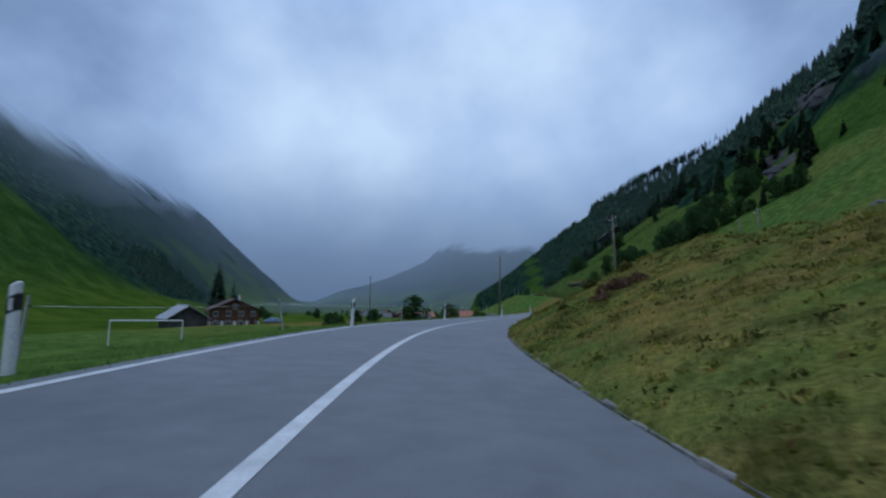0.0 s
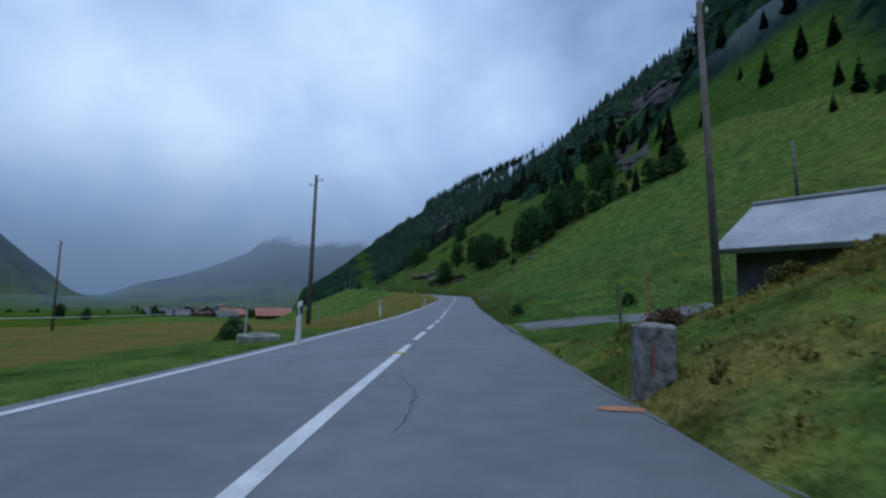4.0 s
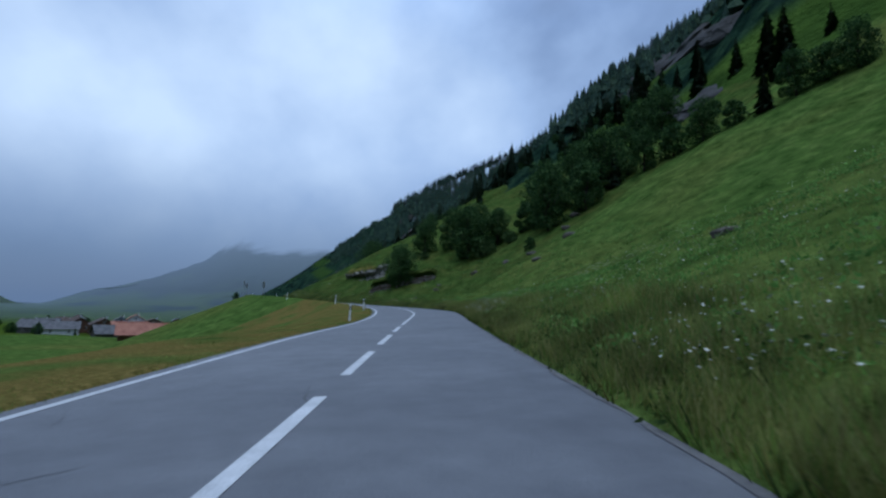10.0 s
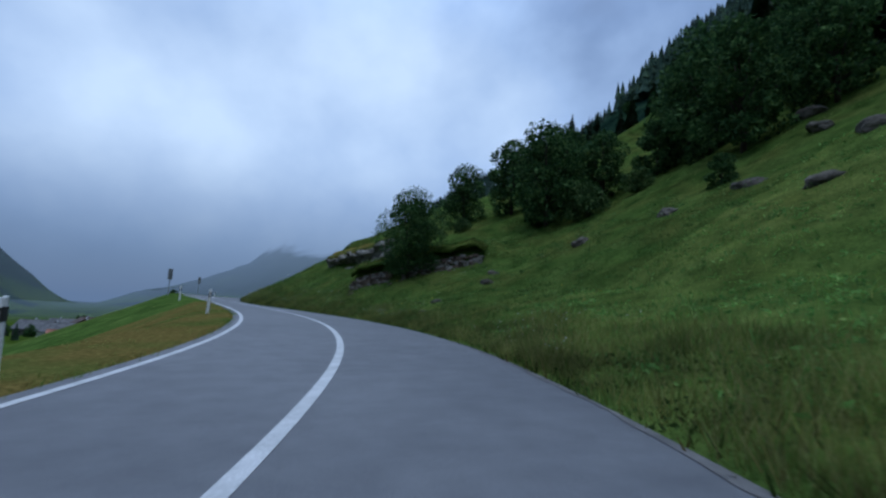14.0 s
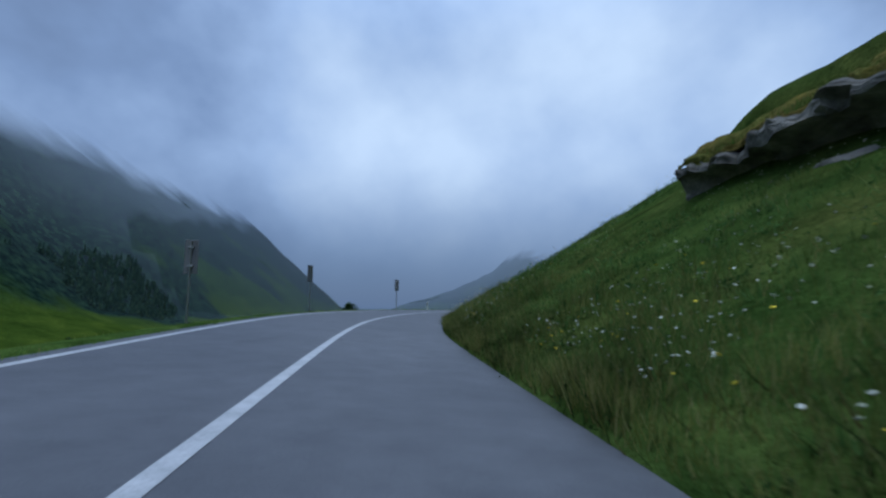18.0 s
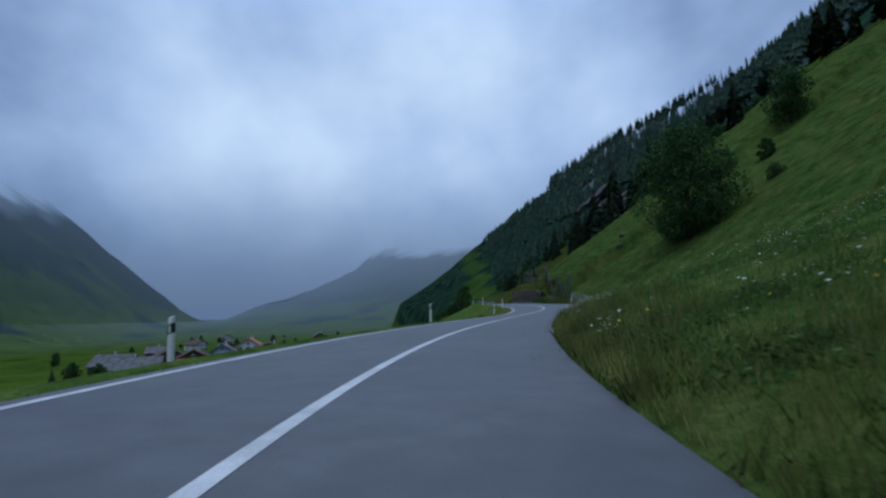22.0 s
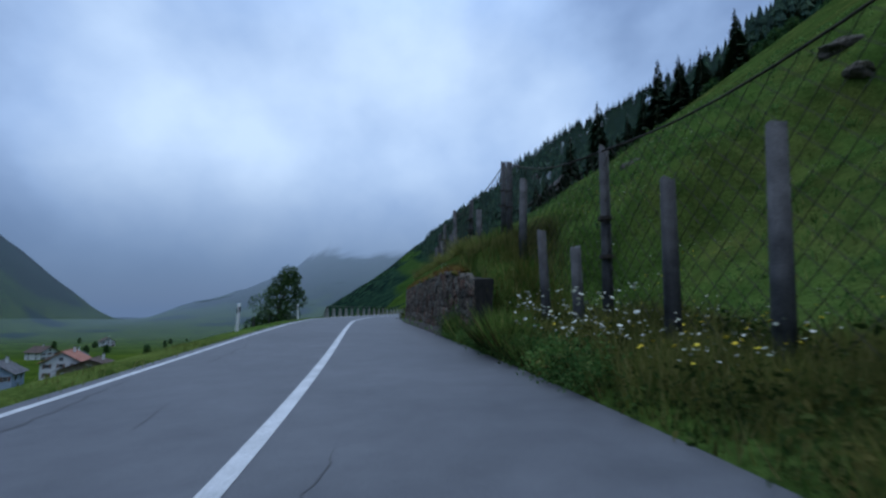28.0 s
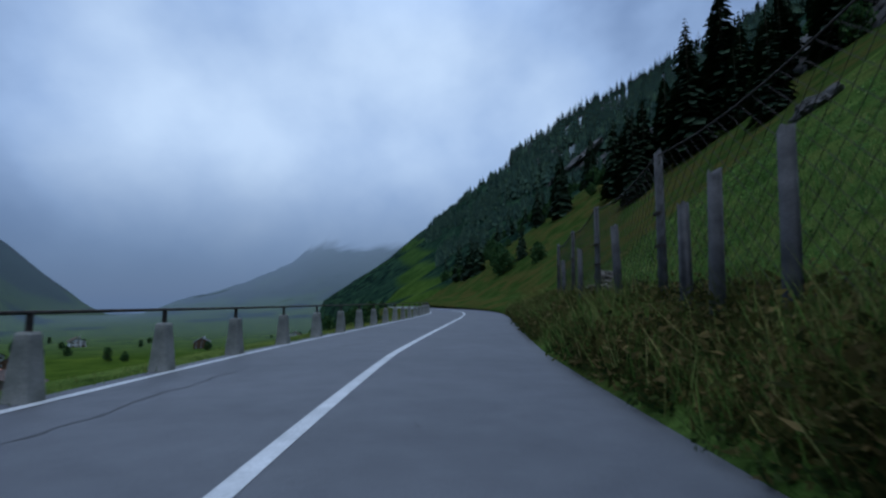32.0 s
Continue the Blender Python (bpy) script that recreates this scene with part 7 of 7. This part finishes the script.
def flowers(name, n, spans, q_rng, mat, label, seed, size, rise=1.0):
    npr = np.random.RandomState(seed)
    s = np.concatenate([npr.uniform(a, b, int(n * w)) for a, b, w in spans])
    q = q_rng[0] + (q_rng[1] - q_rng[0]) * npr.uniform(0, 1, len(s)) ** 1.5
    u = edge_r(s) + q
    x, y = spot(s, u)
    keep = (wob(x, y, 2.6, 6.0) > 0.12) & off_brow(x, y)
    s, u, x, y = s[keep], u[keep], x[keep], y[keep]
    n = len(s)
    z = height(s, u, x, y) + rough(s, u, x, y) + h_low(s) * npr.uniform(0.8, 1.5, n) * rise
    r = size * npr.uniform(0.5, 1.3, n)
    V, k = [], 6
    tilt = npr.uniform(-0.5, 0.5, (n, 2))
    for j in range(k):
        a = 2 * np.pi * j / k
        dx, dy = r * np.cos(a), r * np.sin(a)
        V.append(np.stack([x + dx, y + dy, z + dx * tilt[:, 0] + dy * tilt[:, 1]], 1))
    V.append(np.stack([x, y, z + r * 0.35], 1))
    V.append(np.stack([x, y, z - r * 0.8], 1))
    P = np.stack(V, 1).reshape(-1, 3)
    i = np.arange(n)[:, None] * (k + 2)
    j = np.arange(k)
    F = np.concatenate([np.stack([i + j, i + (j + 1) % k, i + k + 0 * j], -1).reshape(-1, 3), np.stack([i + (j + 1) % k, i + j, i + k + 1 + 0 * j], -1).reshape(-1, 3)])
    ob = new(name, mesh_of(name, P, F, mat, False))
    return tagged(ob, label, "flowers", kind="stuff")


flowers("white_flowers", 17000, [(75, 140, 0.36), (160, 245, 0.44), (255, 290, 0.20)], (0.4, 13.0), PETALS, "scattered white umbel flowers in the grass", 3, 0.019, 1.3)
flowers("wall_end_flowers", 260, [(276, 285, 1.0)], (0.02, 0.33), PETALS, "white flower heads among the weeds before the wall", 12, 0.026, 2.2)
flowers("yellow_flowers", 1300, [(150, 240, 0.5), (262, 288, 0.5)], (0.3, 5.0), PETALS_YELLOW, "scattered yellow flowers in the grass", 4, 0.020, 1.25)

flowers("daisy_clump", 420, [(81.5, 85.0, 0.5), (90.5, 93.0, 0.2), (281.5, 284.5, 0.08)], (0.15, 1.1), PETALS, "clump of large white daisies beside the road", 14, 0.032, 1.3)
flowers("flower_heads", 2600, [(70, 150, 0.6), (158, 232, 0.4)], (0.35, 2.6), PETALS, "clumps of broad white umbel heads by the road", 9, 0.017)


# ---------------------------------------------------------------- wear on the road
TAR = mottled("crack_tar", (0.040, 0.041, 0.044), (0.070, 0.071, 0.075), 3.0, 40.0, 0.7, relief=0.2, depth=0.002)


def crack(sa, ua, length, drift, seed, width=0.022, jag=0.045):
    rng = random.Random(seed)
    n = max(4, int(length / 0.12))
    L_, R_ = [], []
    d = 0.0
    for i in range(n + 1):
        s = sa + length * i / n
        d += rng.uniform(-jag, jag) + drift / n
        w = width * rng.uniform(0.3, 1.1) * math.sin(math.pi * (0.06 + 0.88 * i / n))
        for lst, e in ((L_, -w), (R_, w)):
            u = ua + d + e
            x, y = spot(s, u)
            lst.append((float(x), float(y), float(road_z(s, u)) + 0.004))
    V = [p for pr in zip(L_, R_) for p in pr]
    F = [(2 * i, 2 * i + 1, 2 * i + 3, 2 * i + 2) for i in range(n)]
    part("crack", mesh_of("crack", V, F, TAR, False), None, road)


cr = random.Random(77)
for i in range(90):
    sa = cr.choice((80, 88, 96, 226, 236, 247, 311)) + cr.gauss(0, 3.5)
    crack(sa, cr.choice((-1.2, 0.6, -3.0, 1.2)) + cr.gauss(0, 0.35), cr.uniform(0.25, 1.0), cr.uniform(-0.5, 0.5), 400 + i, cr.uniform(0.004, 0.010))
for i in range(34):
    sa = cr.uniform(2, 335)
    crack(sa, cr.choice((-1, 0.2, -0.6, -2.4, -3.2, -1.5, -0.8)) + cr.uniform(-0.3, 0.3), cr.uniform(0.7, 3.4), cr.uniform(-0.6, 0.6), i, cr.uniform(0.010, 0.026))
for sc_, uc_, n_ in ((81.6, 1.0, 16), (83.0, -1.3, 10), (75.5, -1.2, 9), (98.5, 0.9, 8), (119.5, -0.6, 8), (222.5, 0.9, 12), (227.5, 0.4, 12), (287.5, -1.4, 10), (309.0, -2.6, 12)):
    for i in range(n_):
        crack(sc_ + cr.gauss(0, 0.9), uc_ + cr.gauss(0, 0.45), cr.uniform(0.2, 0.9), cr.choice((-1, 1)) * cr.uniform(0.1, 0.8), 600 + i + int(sc_), cr.uniform(0.006, 0.018), 0.08)
for i in range(16):
    sa = 222 + 6.5 * i
    crack(sa, -2.9 + cr.uniform(-0.4, 0.3), cr.uniform(3, 6), cr.uniform(-0.5, 0.9), 200 + i, 0.03)

def road_plate(s, u):
    x, y = spot(s, u)
    t = thing("road_plate", (float(x), float(y), float(road_z(s, u)) + 0.006), "yellow marker plate lying on the centre line", "road plate", turn=heading_at(s))
    bm = bmesh.new()
    box(bm, 0, 0, 0.008, 0.30, 0.13, 0.016, 0.005)
    part("plate", bm, YELLOW, t)
    bm = bmesh.new()
    for k in (-0.1, 0.1):
        tube(bm, (k, 0, 0.012), (k, 0, 0.022), 0.015, 0.012, 10)
    part("studs", bm, STEEL, t)


def cover_slab(x, y):
    t = thing("cover_slab", (x, y, ground(x, y)), "pale concrete cover slab in the grass", "slab", turn=15)
    bm = bmesh.new()
    box(bm, 0, 0, 0.10, 0.95, 0.7, 0.24, 0.03)
    part("slab", bm, CONCRETE, t)
    bm = bmesh.new()
    box(bm, 0, 0, 0.235, 0.5, 0.45, 0.03, 0.01)
    part("lid", bm, CONCRETE, t)


YELLOW = mottled("worn_yellow_paint", (0.42, 0.24, 0.02), (0.62, 0.40, 0.05), 9.0, 60.0, 0.6)
ORANGE = mottled("orange_painted_wood", (0.30, 0.12, 0.05), (0.46, 0.19, 0.08), 9.0, 60.0, 0.7)
# the first is sprayed paint; the other two are just small orange patches
for k, (sa, ua, half) in enumerate(((43.8, 1.70, 0.30), (121.5, 1.50, 0.07), (197.4, 1.70, 0.05))):
    rng = random.Random(k)
    V = [(sa, ua)] + [(sa + half * rng.uniform(0.25, 0.5) * math.sin(0.7 * i), ua + half * rng.uniform(0.6, 1.0) * math.cos(0.7 * i)) for i in range(9)]
    V = [(*(float(c) for c in spot(*p)), float(road_z(*p)) + 0.010) for p in V]
    part("spray_mark", mesh_of("spray_mark", V, [(0, i, i % 9 + 1) for i in range(1, 10)], ORANGE, False), None, road, "orange mark on the asphalt")
road_plate(48.8, -1.0)
cover_slab(5.0, 52.2)
stake(18.5, 87.3, 0.5, 0.04, "short orange marker stake in the mown field", ORANGE)
stake(16.3, 50.8, 1.5, -0.03, "orange painted snow stake beside the lane", ORANGE)
edge_ = np.arange(43.2, 150.0, 0.5)
shoulder = new("road_shoulder", strip("road_shoulder", edge_, [lambda v: edge_r(v) - 0.05 - 0.05 * np.sin(v * 3.1) * np.sin(v * 1.3), lambda v: edge_r(v) + 0.10], 0.007, GRAVEL))
foot_ = np.arange(286.0, 306.0, 0.5)
fv = []
for k_, lift_ in ((-0.05, 0.004), (0.02, 0.10), (0.13, 0.21), (0.36, 0.36)):
    x_, y_ = spot(foot_, edge_r(foot_) + k_ + 0.03 * np.sin(foot_ * 2.3) * (k_ < 0.1))
    fv.append(np.stack([x_, y_, road_z(foot_, edge_r(foot_) + k_) + lift_ + 0.012 * np.sin(foot_ * 5.1)], 1))
foot = new("wall_foot_dirt", mesh_of("wall_foot_dirt", np.stack(fv, 1).reshape(-1, 3), grid_faces(len(foot_), 4), DIRT))
tagged(foot, "dark earth and grit along the foot of the wall", "ground", kind="structure")
tagged(shoulder, "crumbling pale gravelly edge of the asphalt", "road edge", kind="structure")
sward("wall_edge_straw", masonry(), 6000, (-0.5, 0.26, 0.06, 0.25), 0.16, RUSSET, "russet dry grass along the wall edge", 85, 0.008)
kerb_row(-6.0, 43.0, "row of uneven pale kerb stones at the road edge")
